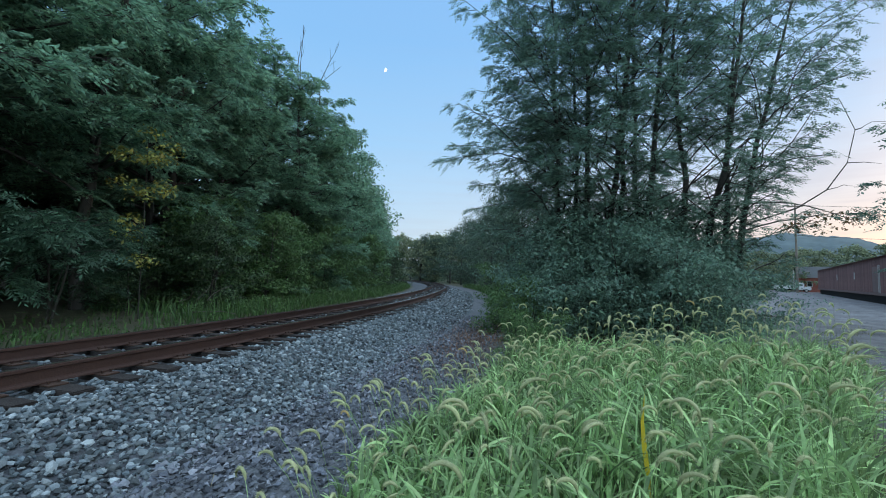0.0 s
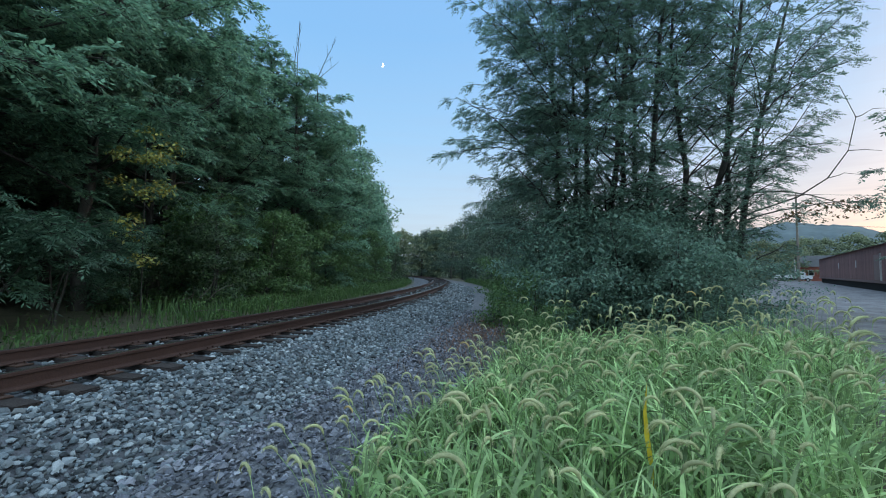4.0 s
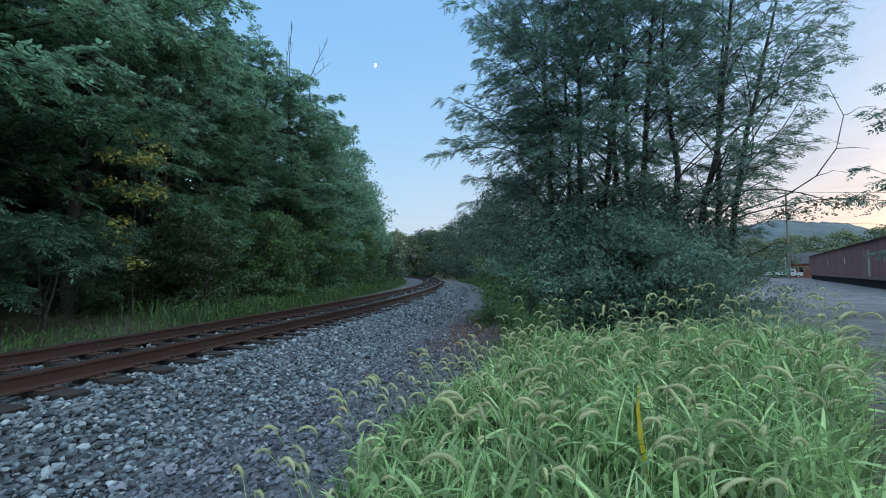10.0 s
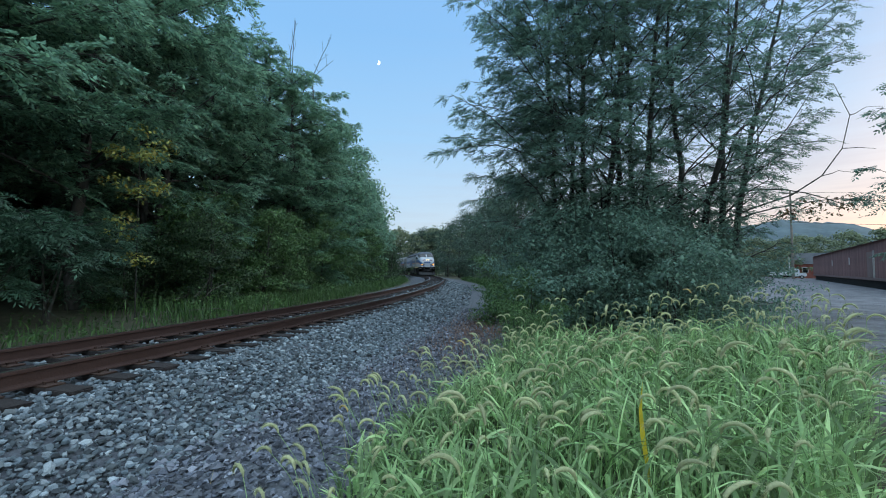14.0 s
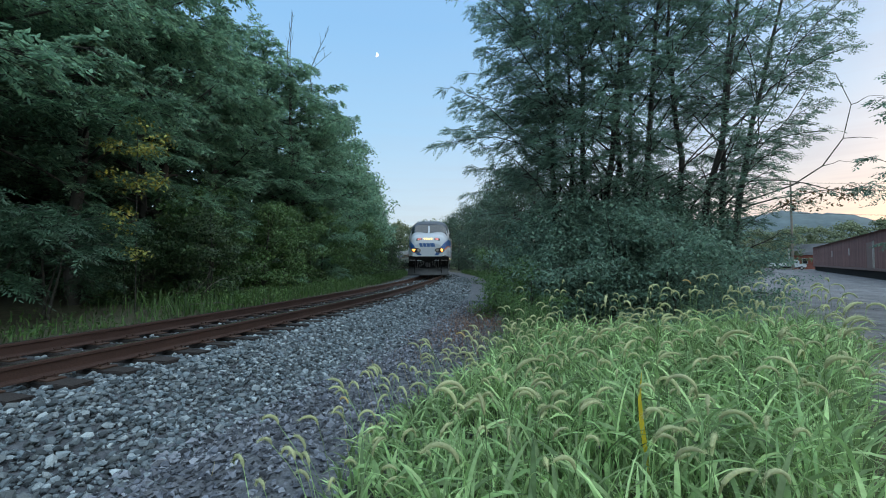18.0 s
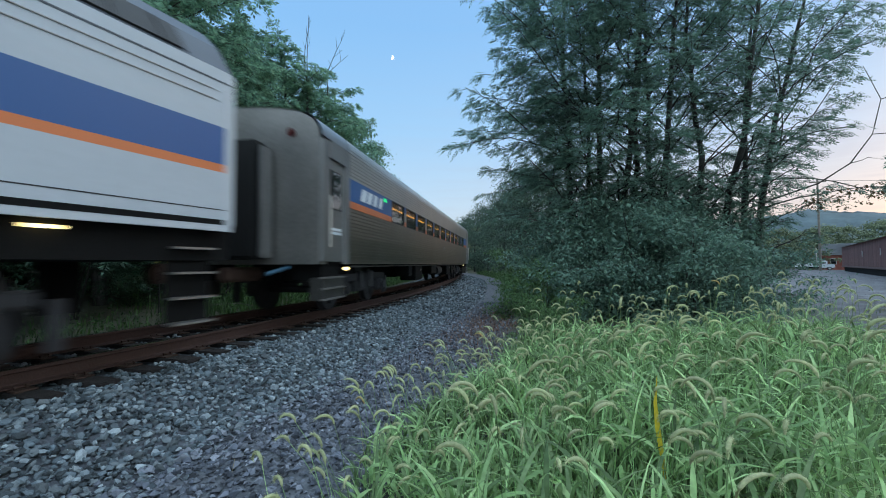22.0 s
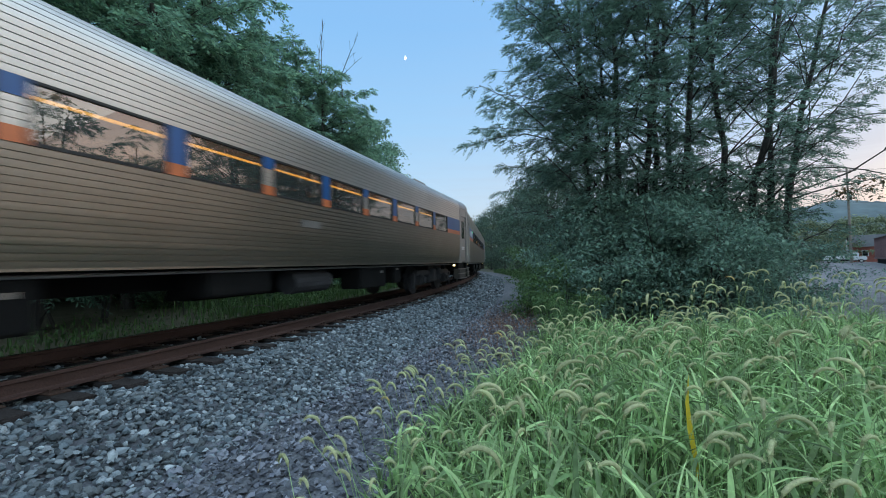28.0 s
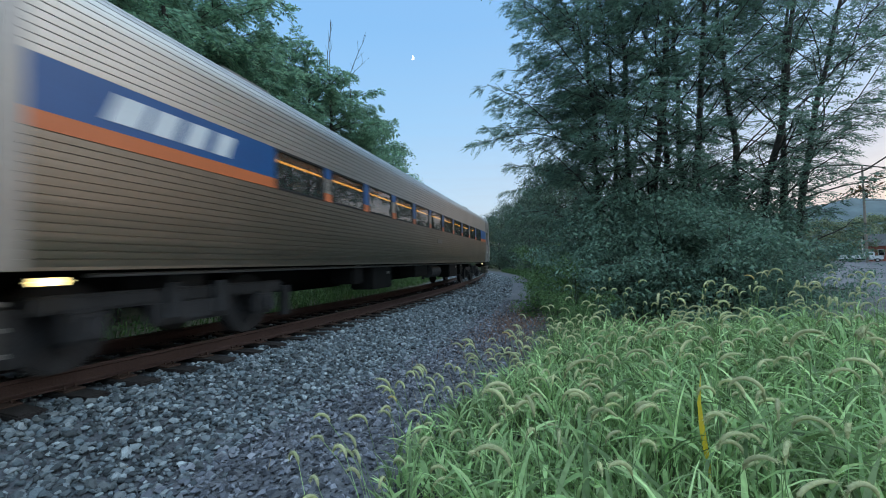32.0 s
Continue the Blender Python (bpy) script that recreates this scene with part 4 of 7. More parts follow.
def build_grass():
    rng = np.random.default_rng(21)
    x, y = rng.uniform(-1, 5.4, 60000), rng.uniform(0.6, 7, 60000)
    ok = inside(x + 0.15 * wave(x * 4, y * 4), y, CLUMP) & (np.hypot(x, y) > 1.2)
    x, y = x[ok], y[ok]
    cut = 11500
    h = rng.uniform(0, 1, cut) ** 0.7
    arching("grass_leaves", "lush bright green arching grass leaves beside the path", rng, x[:cut], y[:cut], ground_z(x[:cut], y[:cut]) + 0.52 * h * mound(x[:cut], y[:cut]), rng.uniform(0.22, 0.54, cut) * np.clip(mound(x[:cut], y[:cut]), 0.6, 1), rng.uniform(0.009, 0.028, cut), GRASS)
    x2, y2 = x[cut:cut + 4500], y[cut:cut + 4500]
    blades("grass_stems", "upright green grass stems in the clump", rng, x2, y2, ground_z(x2, y2), rng.uniform(0.5, 0.9, len(x2)) * mound(x2, y2), rng.uniform(0.004, 0.010, len(x2)), GRASS, 0.18)
    # thinner, drier fringe towards the lot
    x3, y3 = rng.uniform(2.2, 6.6, 11000), rng.uniform(1.0, 8.2, 11000)
    edge = np.clip((x3 - 0.15 - 0.92 * y3) + 0.6 * wave(x3 * 2, y3 * 2), -2, 2)
    ok = (edge > -0.9) & (edge < 0.2) & (np.hypot(x3, y3) > 1.6)
    x3, y3 = x3[ok], y3[ok]
    arching("fringe_grass", "thin greyish green grass on the lot's edge", rng, x3, y3, ground_z(x3, y3), rng.uniform(0.15, 0.5, len(x3)), rng.uniform(0.004, 0.01, len(x3)), GRASS_DRY)
    # weeds on the far side of the track
    s, d = rng.uniform(-6, 70, 15000), -3.6 - rng.gamma(2.0, 0.75, 15000)
    keep = (s > 6) | (rng.uniform(0, 1, 15000) < 0.45)
    s, d = s[keep], d[keep]
    x, y, _ = line(s, d)
    tall = rng.uniform(0.2, 0.75, len(x)) * np.clip(-d - 3.2, 0.3, 1.0) * np.where(s < 5, 0.4, 1.0)
    blades("trackside_weeds", "knee-high green weeds between the track and the wood", rng, x, y, ground_z(x, y, d), tall, rng.uniform(0.015, 0.04, len(x)), WEED, 0.3, "weeds")
    c = np.stack([x, y, ground_z(x, y, d) + tall * 0.8], 1)[::14]
    tagged(new("weed_leaves", leaf_mesh("weed_leaves", rng, c, 0.35, 12, 0.09, WEED)), "leafy green weeds beside the track", "weeds", kind="stuff")
    s, d = rng.uniform(8, 60, 5000), 4.6 + rng.gamma(2.0, 0.5, 5000)
    x, y, _ = line(s, d)
    tall = rng.uniform(0.2, 0.8, len(x))
    blades("verge_weeds", "green weeds along the gravel's edge", rng, x, y, ground_z(x, y, d), tall, rng.uniform(0.015, 0.035, len(x)), WEED, 0.3, "weeds")
    c = np.stack([x, y, ground_z(x, y, d) + tall * 0.7], 1)[::6]
    tagged(new("verge_leaves", leaf_mesh("verge_leaves", rng, c, 0.4, 14, 0.09, WEED)), "leafy weeds on the gravel's edge", "weeds", kind="stuff")


build_grass()


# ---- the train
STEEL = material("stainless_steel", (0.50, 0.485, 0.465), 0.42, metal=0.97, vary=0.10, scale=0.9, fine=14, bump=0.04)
# darker and browner: the ground's reflection is put into this colour
STEEL_LOWER = material("ground_toned_fluted_steel", (0.235, 0.208, 0.178), 0.42, metal=0.93, vary=0.16, scale=0.7, fine=12, bump=0.04)
STEEL_DULL = material("dull_fluted_steel", (0.40, 0.375, 0.345), 0.42, metal=0.95, vary=0.14, scale=0.8, fine=13, bump=0.04)
STEEL_BRIGHT = material("bright_fluted_steel", (0.54, 0.54, 0.545), 0.33, metal=0.97, vary=0.12, scale=0.7, fine=12, bump=0.04)
STEEL_FLAT = material("brushed_steel_sheet", (0.30, 0.30, 0.305), 0.42, metal=0.85, vary=0.14, scale=1.2, fine=18, bump=0.05)
LAMP_NUMBER = glowing("lit_number_bar", (1.0, 0.30, 0.26), 0.55)
RUST_PAINT = material("faded_orange_paint", (0.26, 0.085, 0.045), 0.6, vary=0.25, scale=3, fine=30, bump=0.05)
TANK_GREY = material("dusty_grey_paint", (0.085, 0.088, 0.095), 0.6, vary=0.3, scale=2, fine=25, bump=0.05)
STEEL_DIRTY = material("grimy_steel_end", (0.23, 0.22, 0.215), 0.42, metal=0.6, vary=0.25, scale=1.2, fine=18, bump=0.1)
STEP_GREY = material("step_sheet", (0.055, 0.054, 0.053), 0.5, metal=0.4, vary=0.3, scale=2, fine=25, bump=0.1)
BLUE = material("blue_paint", (0.014, 0.080, 0.245), 0.35, vary=0.12, scale=2, fine=30, bump=0.02)
ORANGE = material("orange_paint", (0.52, 0.14, 0.05), 0.4, vary=0.12, scale=2, fine=30, bump=0.02)
ROOF_STEEL = material("weathered_steel_roof", (0.42, 0.41, 0.40), 0.45, metal=0.92, vary=0.2, scale=1.0, fine=14, bump=0.05)
WHITE = material("white_paint", (0.45, 0.48, 0.53), 0.35, vary=0.06, scale=1.2, fine=20, bump=0.02)
LETTER = material("pale_lettering", (0.62, 0.66, 0.72), 0.4, vary=0.08, scale=3, fine=30, bump=0)
BLACK = material("dark_underframe", (0.005, 0.005, 0.0055), 0.85, vary=0.4, scale=4, fine=40, bump=0.2)
GREY_STEEL = material("grey_undergear", (0.040, 0.040, 0.045), 0.7, metal=0.2, vary=0.35, scale=4, fine=40, bump=0.2)
ROOF_DARK = material("dark_roof_paint", (0.045, 0.055, 0.075), 0.45, vary=0.25, scale=2, fine=25, bump=0.05)
PLOW = material("plow_steel", (0.030, 0.032, 0.036), 0.42, metal=0.4, vary=0.4, scale=3, fine=30, bump=0.15)
for under in (BLACK, GREY_STEEL):
    under.node_tree.nodes["Principled BSDF"].inputs["Specular IOR Level"].default_value = 0.2
RUBBER = material("black_rubber", (0.012, 0.012, 0.013), 0.6, vary=0.2, scale=6, fine=40, bump=0.1)
SEATING = material("seat_cloth", (0.10, 0.055, 0.04), 0.9, vary=0.3, scale=5, fine=60, bump=0.2)
CEILING = material("tan_ceiling", (0.26, 0.145, 0.07), 0.8, vary=0.1, scale=3, fine=30, bump=0)
# orange base carries the amber glow of the coach lamps
LINING = material("glow_tinted_lining", (0.75, 0.42, 0.20), 0.8, vary=0.1, scale=3, fine=30, bump=0)
PANE = glass("coach_pane", 0.5)
PANE.node_tree.nodes["Principled BSDF"].inputs["IOR"].default_value = 3.2
PANE.node_tree.nodes["Principled BSDF"].inputs["Roughness"].default_value = 0.0
WINDSHIELD = glass("windshield_pane", 0.02, (0.015, 0.02, 0.026))
WINDSHIELD.node_tree.nodes["Principled BSDF"].inputs["IOR"].default_value = 1.7
PANE_DARK = glass("dark_pane", 0.02, (0.02, 0.024, 0.026))
LAMP_WARM = glowing("cabin_tube", (1.0, 0.40, 0.05), 4.2)
LAMP_HEAD = glowing("headlight_lens", (1.0, 0.62, 0.20), 2.6)
LAMP_DITCH = glowing("ditch_light_lens", (1.0, 0.34, 0.05), 6.0)
LAMP_STEP = glowing("step_light", (1.0, 0.80, 0.38), 3.0)
LAMP_GREEN = glowing("green_sign", (0.05, 1.0, 0.25), 0.8)
LAMP_RED = material("red_marker_lens", (0.07, 0.012, 0.012), 0.2, vary=0.1, bump=0)
YELLOW = material("yellow_paint", (0.62, 0.45, 0.04), 0.5, vary=0.15, scale=6, fine=40, bump=0)
SKYBLUE = material("blue_cable", (0.03, 0.09, 0.15), 0.5, vary=0.15, bump=0)


def livery_material():
    """White paint with a blue band and an orange line that dip to a V over the nose."""
    m = material("locomotive_livery", (0.41, 0.45, 0.51), 0.36, vary=0.06, scale=1.0, fine=16, bump=0.02)
    n, l = m.node_tree.nodes, m.node_tree.links
    p = n["Principled BSDF"]
    base = p.inputs["Base Color"].links[0].from_socket
    co, sep = n.new("ShaderNodeTexCoord"), n.new("ShaderNodeSeparateXYZ")
    l.new(co.outputs["Object"], sep.inputs[0])

    def calc(op, a, b=0.0, c=0.0):
        q = n.new("ShaderNodeMath")
        q.operation = op
        for i, v in enumerate((a, b, c)):
            if isinstance(v, (int, float)):
                q.inputs[i].default_value = v
            else:
                l.new(v, q.inputs[i])
        return q.outputs[0]

    side = calc("ABSOLUTE", sep.outputs["Y"])
    middle = calc("MINIMUM", calc("MULTIPLY_ADD", side, 1.08, 0.96), 2.51)
    off = calc("SUBTRACT", sep.outputs["Z"], middle)
    plain = calc("COMPARE", sep.outputs["X"], -1.22, 2.25)
    clear = calc("SUBTRACT", 1.0, plain)
    half = calc("MINIMUM", calc("MULTIPLY_ADD", side, 0.15, 0.06), 0.235)
    blue = calc("MULTIPLY", calc("COMPARE", off, 0.0, half), clear)
    orange = calc("MULTIPLY", calc("MULTIPLY", calc("COMPARE", off, -0.283, 0.05), clear), calc("GREATER_THAN", side, 1.12))
    out = base
    for mask, colour in ((blue, (0.012, 0.078, 0.255)), (orange, (0.58, 0.16, 0.05))):
        mix = n.new("ShaderNodeMix")
        mix.data_type = "RGBA"
        l.new(mask, mix.inputs["Factor"])
        l.new(out, mix.inputs["A"])
        mix.inputs["B"].default_value = (*colour, 1)
        out = mix.outputs["Result"]
    l.new(out, p.inputs["Base Color"])
    return m


LIVERY = livery_material()


def sweep(name, profile, x0, x1, mat, smooth=False, closed=False):
    """A profile of (y, z) drawn out from x0 to x1."""
    pr = np.asarray(profile, float)
    k = len(pr)
    v = np.concatenate([np.column_stack([np.full(k, x), pr]) for x in (x0, x1)])
    i = np.arange(k if closed else k - 1)
    j = (i + 1) % k
    return mesh_from(name, v, [np.stack([i, j, j + k, i + k], 1)], mat, smooth)


def fluted(points, pitch=0.074, deep=0.016):
    """Grooves along a polyline profile of (y, z)."""
    pts = np.asarray(points, float)
    seg = np.hypot(*np.diff(pts, axis=0).T)
    at = np.concatenate([[0], np.cumsum(seg)])
    n = max(1, round(at[-1] / pitch))
    step, out = at[-1] / n, []
    for i in range(n):
        for u, d in ((0.0, 0.0), (0.42, -0.0007), (0.84, 0.0), (0.86, deep), (0.975, deep)):
            w = (i + u) * step
            y, z = np.interp(w, at, pts[:, 0]), np.interp(w, at, pts[:, 1])
            k = min(len(seg) - 1, np.searchsorted(at, w, "right") - 1)
            t = (pts[k + 1] - pts[k]) / seg[k]
            out.append((y - t[1] * d, z + t[0] * d))
    out.append(tuple(pts[-1]))
    return out


def mirror_y(profile):
    return [(-y, z) for y, z in profile][::-1]


def wheelset(parent, x, radius, half=0.755):
    axle = part("wheelset", rod(bmesh.new(), (0, -half - 0.2, 0), (0, half + 0.2, 0), 0.08), GREY_STEEL, parent, "steel wheels on an axle")
    axle.matrix_basis = pose(x, 0, radius + 0.003)
    for side in (-1, 1):
        bm = bmesh.new()
        rod(bm, (0, side * half - 0.065, 0), (0, side * half + 0.065, 0), radius, sides=28)
        rod(bm, (0, side * (half - 0.085), 0), (0, side * (half - 0.06), 0), radius + 0.025, sides=28)
        rod(bm, (0, side * (half + 0.05), 0), (0, side * (half + 0.11), 0), radius * 0.38, radius * 0.3, sides=16)
        for k in range(4):
            a = k * math.pi / 2
            rod(bm, (math.cos(a) * radius * 0.6, side * (half + 0.06), math.sin(a) * radius * 0.6), (math.cos(a) * radius * 0.6, side * (half + 0.075), math.sin(a) * radius * 0.6), 0.05, sides=8)
        part("wheel", bm, GREY_STEEL, axle)
    WHEELS.append((axle, radius))


WHEELS = []


def bogie(parent, x, base, radius):
    bm = bmesh.new()
    for side in (-1, 1):
        y = side * 1.08
        box(bm, x - base / 2 - 0.45, x + base / 2 + 0.45, y - 0.07, y + 0.07, 0.62, 0.80, bevel=0.03)
        box(bm, x - 0.6, x + 0.6, y - 0.09, y + 0.09, 0.36, 0.66, bevel=0.04)
        for q in (-1, 1):
            box(bm, x + q * base / 2 - 0.2, x + q * base / 2 + 0.2, y - 0.1, y + 0.14, 0.30, 0.66, bevel=0.05)
            rod(bm, (x + q * 0.36, y + 0.1, 0.45), (x + q * 0.36, y + 0.1, 0.86), 0.10, sides=12)
            rod(bm, (x + q * base / 2, y + 0.12, 0.47), (x + q * base / 2, y + 0.2, 0.47), 0.11, sides=14)
            box(bm, x + q * (base / 2 + 0.6) - 0.06, x + q * (base / 2 + 0.6) + 0.06, y - 0.06, y + 0.06, 0.2, 0.7)
    box(bm, x - 0.3, x + 0.3, -1.0, 1.0, 0.55, 0.95)
    frame_ = part("bogie", bm, GREY_STEEL, parent, "dark steel bogie frame")
    for q in (-1, 1):
        wheelset(frame_, x + q * base / 2, radius)


def slanted(x0, width, z0, z1, y, lean, mat, parent, name="lettering", thick=0.006):
    """A leaning block of livery lettering, a plain shape."""
    s = 1 if y > 0 else -1
    bm = bmesh.new()
    ring = [(x0, z0), (x0 - width * s, z0), (x0 - (width + lean) * s, z1), (x0 - lean * s, z1)]
    fr = [bm.verts.new((x, y, z)) for x, z in ring]
    bk = [bm.verts.new((x, y - s * thick, z)) for x, z in ring]
    bm.faces.new(fr if s < 0 else fr[::-1])
    for i in range(4):
        j = (i + 1) % 4
        bm.faces.new((fr[i], fr[j], bk[j], bk[i]))
    bmesh.ops.recalc_face_normals(bm, faces=bm.faces)
    return part(name, bm, mat, parent)


FLUTE = 11.15
END = 12.45
WIN_N, WIN_P, WIN_W, WIN_Z0, WIN_Z1, WIN_TOP = 11, 1.62, 1.37, 2.235, 2.79, 8.22
ROOF_ARC = [(1.6, 2.82), (1.6, 3.36), (1.585, 3.46), (1.545, 3.56), (1.46, 3.67), (1.32, 3.76), (1.12, 3.83), (0.8, 3.89), (0.4, 3.93), (0, 3.95)]


def coach_end(coach, q):
    """Vestibule end: side panels with door and steps, end wall, bellows and fittings. q: 1 front, -1 rear."""
    def bx(a, b, *rest, bevel=0.0):
        return boxed(min(q * a, q * b), max(q * a, q * b), *rest, bevel=bevel)

    for s in (1, -1):
        y0, y1 = (1.5, 1.605) if s > 0 else (-1.605, -1.5)
        part("door_pillar", bx(FLUTE, FLUTE + 0.24, y0, y1, 1.03, 3.35, bevel=0.01), STEEL_FLAT, coach)
        part("corner_post", bx(FLUTE + 0.95, END + 0.003, y0, y1, 1.03, 3.35, bevel=0.05), STEEL_FLAT, coach)
        part("door_header", bx(FLUTE + 0.24, FLUTE + 0.95, y0, y1, 3.02, 3.35), STEEL_FLAT, coach)
        door = part("door", bx(FLUTE + 0.24, FLUTE + 0.95, s * 1.53 - 0.02, s * 1.53 + 0.02, 1.08, 3.02, bevel=0.01), STEEL_FLAT, coach, "recessed brushed steel side door")
        part("door_window", bx(FLUTE + 0.36, FLUTE + 0.83, s * 1.55, s * 1.566, 2.10, 2.80, bevel=0.006), PANE_DARK, door, "dark rounded door window")
        part("door_seal", bx(FLUTE + 0.335, FLUTE + 0.855, s * 1.549, s * 1.555, 2.075, 2.825, bevel=0.002), RUBBER, door)
        for k in range(2):
            part("door_notice", bx(FLUTE + 0.35, FLUTE + 0.82, s * 1.551, s * 1.556, 1.60 + k * 0.075, 1.65 + k * 0.075), LETTER, door, "pale notice bar on the door")
        part("grab_rail", rod(bmesh.new(), (q * (FLUTE + 1.02), s * 1.64, 1.35), (q * (FLUTE + 1.02), s * 1.64, 2.3), 0.016, sides=8), STEEL, coach)
        part("step_well", bx(FLUTE + 0.2, FLUTE + 1.0, s * 0.9, s * 1.45, 0.72, 1.08), BLACK, coach)
        steps = part("steps", bx(FLUTE + 0.12, FLUTE + 1.08, s * 1.25, s * 1.52, 0.36, 0.78, bevel=0.02), STEP_GREY, coach, "worn grey boarding steps")
        for z in (0.38, 0.58, 0.78):
            part("tread", bx(FLUTE + 0.12, FLUTE + 1.08, s * 1.45, s * 1.56, z - 0.02, z + 0.012), STEEL_DIRTY, steps)
        lamp = part("step_lamp", bx(FLUTE - 0.42, FLUTE - 0.16, s * 1.36, s * 1.44, 0.90, 0.97, bevel=0.03), LAMP_STEP, coach, "glowing yellow-white step lamp")
    roof = [(y * 0.995, z) for y, z in ROOF_ARC[1:]]
    part("end_roof", sweep("end_roof", roof + mirror_y(roof)[1:], q * FLUTE, q * END, STEEL_FLAT, True), STEEL_FLAT, coach)
    # end wall
    bm = bmesh.new()
    ring = [(1.53, 1.03)] + [(y * 0.96, z - 0.01) for y, z in ROOF_ARC[1:]] + [(-y * 0.96, z - 0.01) for y, z in ROOF_ARC[1:-1][::-1]] + [(-1.53, 1.03)]
    vs = [bm.verts.new((q * (END - 0.02), y, z)) for y, z in ring]
    vb = [bm.verts.new((q * (END - 0.10), y, z)) for y, z in ring]
    bm.faces.new(vs)
    for i in range(len(ring)):
        j = (i + 1) % len(ring)
        bm.faces.new((vs[i], vs[j], vb[j], vb[i]))
    bmesh.ops.recalc_face_normals(bm, faces=bm.faces)
    wall = part("end_wall", bm, STEEL_DIRTY, coach, "grimy grey steel end wall")
    bellows = part("gangway_bellows", bx(END - 0.03, END + 0.42, -0.56, 0.56, 1.12, 3.22, bevel=0.06), RUBBER, coach, "black rubber gangway bellows")
    for s in (1, -1):
        part("gangway_post", bx(END + 0.05, END + 0.38, s * 0.60, s * 0.68, 1.15, 3.1, bevel=0.02), STEEL_FLAT, coach)
        part("marker_lamp", rod(bmesh.new(), (q * (END - 0.03), s * 1.0, 3.42), (q * (END + 0.03), s * 1.0, 3.42), 0.075, sides=16), LAMP_RED, wall, "red marker lamp")
        part("cable", rod(bmesh.new(), (q * (END - 0.05), s * 0.95, 0.98), (q * (END + 0.42), s * 0.8, 0.86), 0.035, sides=8), SKYBLUE, wall, "blue connecting cable")
    part("coupler", bx(END - 0.6, END + 0.5, -0.13, 0.13, 0.72, 0.98, bevel=0.05), IRON, coach)


def build_coach():
    coach = thing("coach", "fluted stainless steel passenger coach with blue and orange window band", "railway coach", "coaches of the train")
    for s in (1, -1):
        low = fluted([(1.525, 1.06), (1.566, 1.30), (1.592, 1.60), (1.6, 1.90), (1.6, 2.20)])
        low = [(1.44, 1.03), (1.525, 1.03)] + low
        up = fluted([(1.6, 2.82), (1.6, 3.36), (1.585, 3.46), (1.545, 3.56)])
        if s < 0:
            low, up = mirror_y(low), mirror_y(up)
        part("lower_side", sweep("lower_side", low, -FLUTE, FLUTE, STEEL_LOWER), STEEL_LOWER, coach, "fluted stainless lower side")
        part("upper_side", sweep("upper_side", up, -FLUTE, FLUTE, STEEL), STEEL, coach)
        first, last = WIN_TOP, WIN_TOP - WIN_N * WIN_P
        spans = [(FLUTE, first - (WIN_P - WIN_W) / 2)]
        for k in range(WIN_N - 1):
            x = first - (k + 1) * WIN_P
            spans.append((x + (WIN_P - WIN_W) / 2, x - (WIN_P - WIN_W) / 2))
        spans.append((last + (WIN_P - WIN_W) / 2, -FLUTE))
        for k, (x1, x0) in enumerate(spans):
            fluted_mid = k % 2 == 1 and 0 < k < len(spans) - 1
            part("blue_panel", boxed(x0, x1, s * 1.57, s * 1.598, 2.63 if fluted_mid else 2.352, 2.82), BLUE, coach)
            if fluted_mid:
                strip = fluted([(1.594, 2.352), (1.594, 2.63)], 0.07, 0.012)
                part("steel_pillar", sweep("steel_pillar", strip if s > 0 else mirror_y(strip), x0, x1, STEEL), STEEL, coach, "fluted steel pillar between windows")
            part("orange_panel", boxed(x0, x1, s * 1.57, s * 1.600, 2.20, 2.352), ORANGE, coach)
        for k in range(WIN_N):
            xc = first - (k + 0.5) * WIN_P
            a, b = xc - WIN_W / 2, xc + WIN_W / 2
            bm = bmesh.new()
            box(bm, a, b, s * 1.56, s * 1.603, WIN_Z1, 2.82)
            box(bm, a, b, s * 1.56, s * 1.603, 2.20, WIN_Z0)
            box(bm, a, a + 0.03, s * 1.56, s * 1.602, WIN_Z0, WIN_Z1)
            box(bm, b - 0.03, b, s * 1.56, s * 1.602, WIN_Z0, WIN_Z1)
            win = part("window", bm, RUBBER, coach, "wide window in a dark rubber frame")
            pane = part("pane", boxed(a + 0.03, b - 0.03, s * 1.572, s * 1.578, WIN_Z0, WIN_Z1), PANE, win)
            pane.visible_shadow = False
        # inside: warm tubes, lining and seats
        part("ceiling_tube", boxed(-9.3, 8.0, s * 1.20, s * 1.235, 2.765, 2.795), LAMP_WARM, coach, "row of warm ceiling lamps")
        bm = bmesh.new()
        for k in range(20):
            x = -8.9 + k * 0.86
            box(bm, x - 0.07, x + 0.07, s * 0.45, s * 1.4, 1.5, 2.52, bevel=0.05)
        part("seat_row", bm, SEATING, coach, "row of high-backed seats")
        # lettering on the front panel
        for k, (w, ln) in enumerate(((0.34, 0.16), (0.30, 0.14), (0.28, 0.10), (0.26, 0.06))):
            x = (10.55 - 0.42 * k) if s > 0 else (8.95 + 0.42 * k)
            slanted(x, w, 2.44, 2.72, s * 1.604, 0.12, LETTER, coach, "pale_block")
        part("side_plate", boxed(-1.3, -0.7, s * 1.590, s * 1.607, 1.74, 1.88), STEEL_DIRTY, coach, "pale rectangular plate")
    # partition added down the middle to close the view through the windows
    part("lining", boxed(-11.0, 11.0, -0.06, 0.06, 1.3, 2.9), LINING, coach, "added inner partition with the lamps' glow in its colour")
    part("floor_pan", boxed(-11.9, 11.9, -1.5, 1.5, 1.04, 1.3), BLACK, coach)
    part("ceiling_panel", boxed(-11.0, 11.0, -1.5, 1.5, 2.86, 2.9), CEILING, coach)
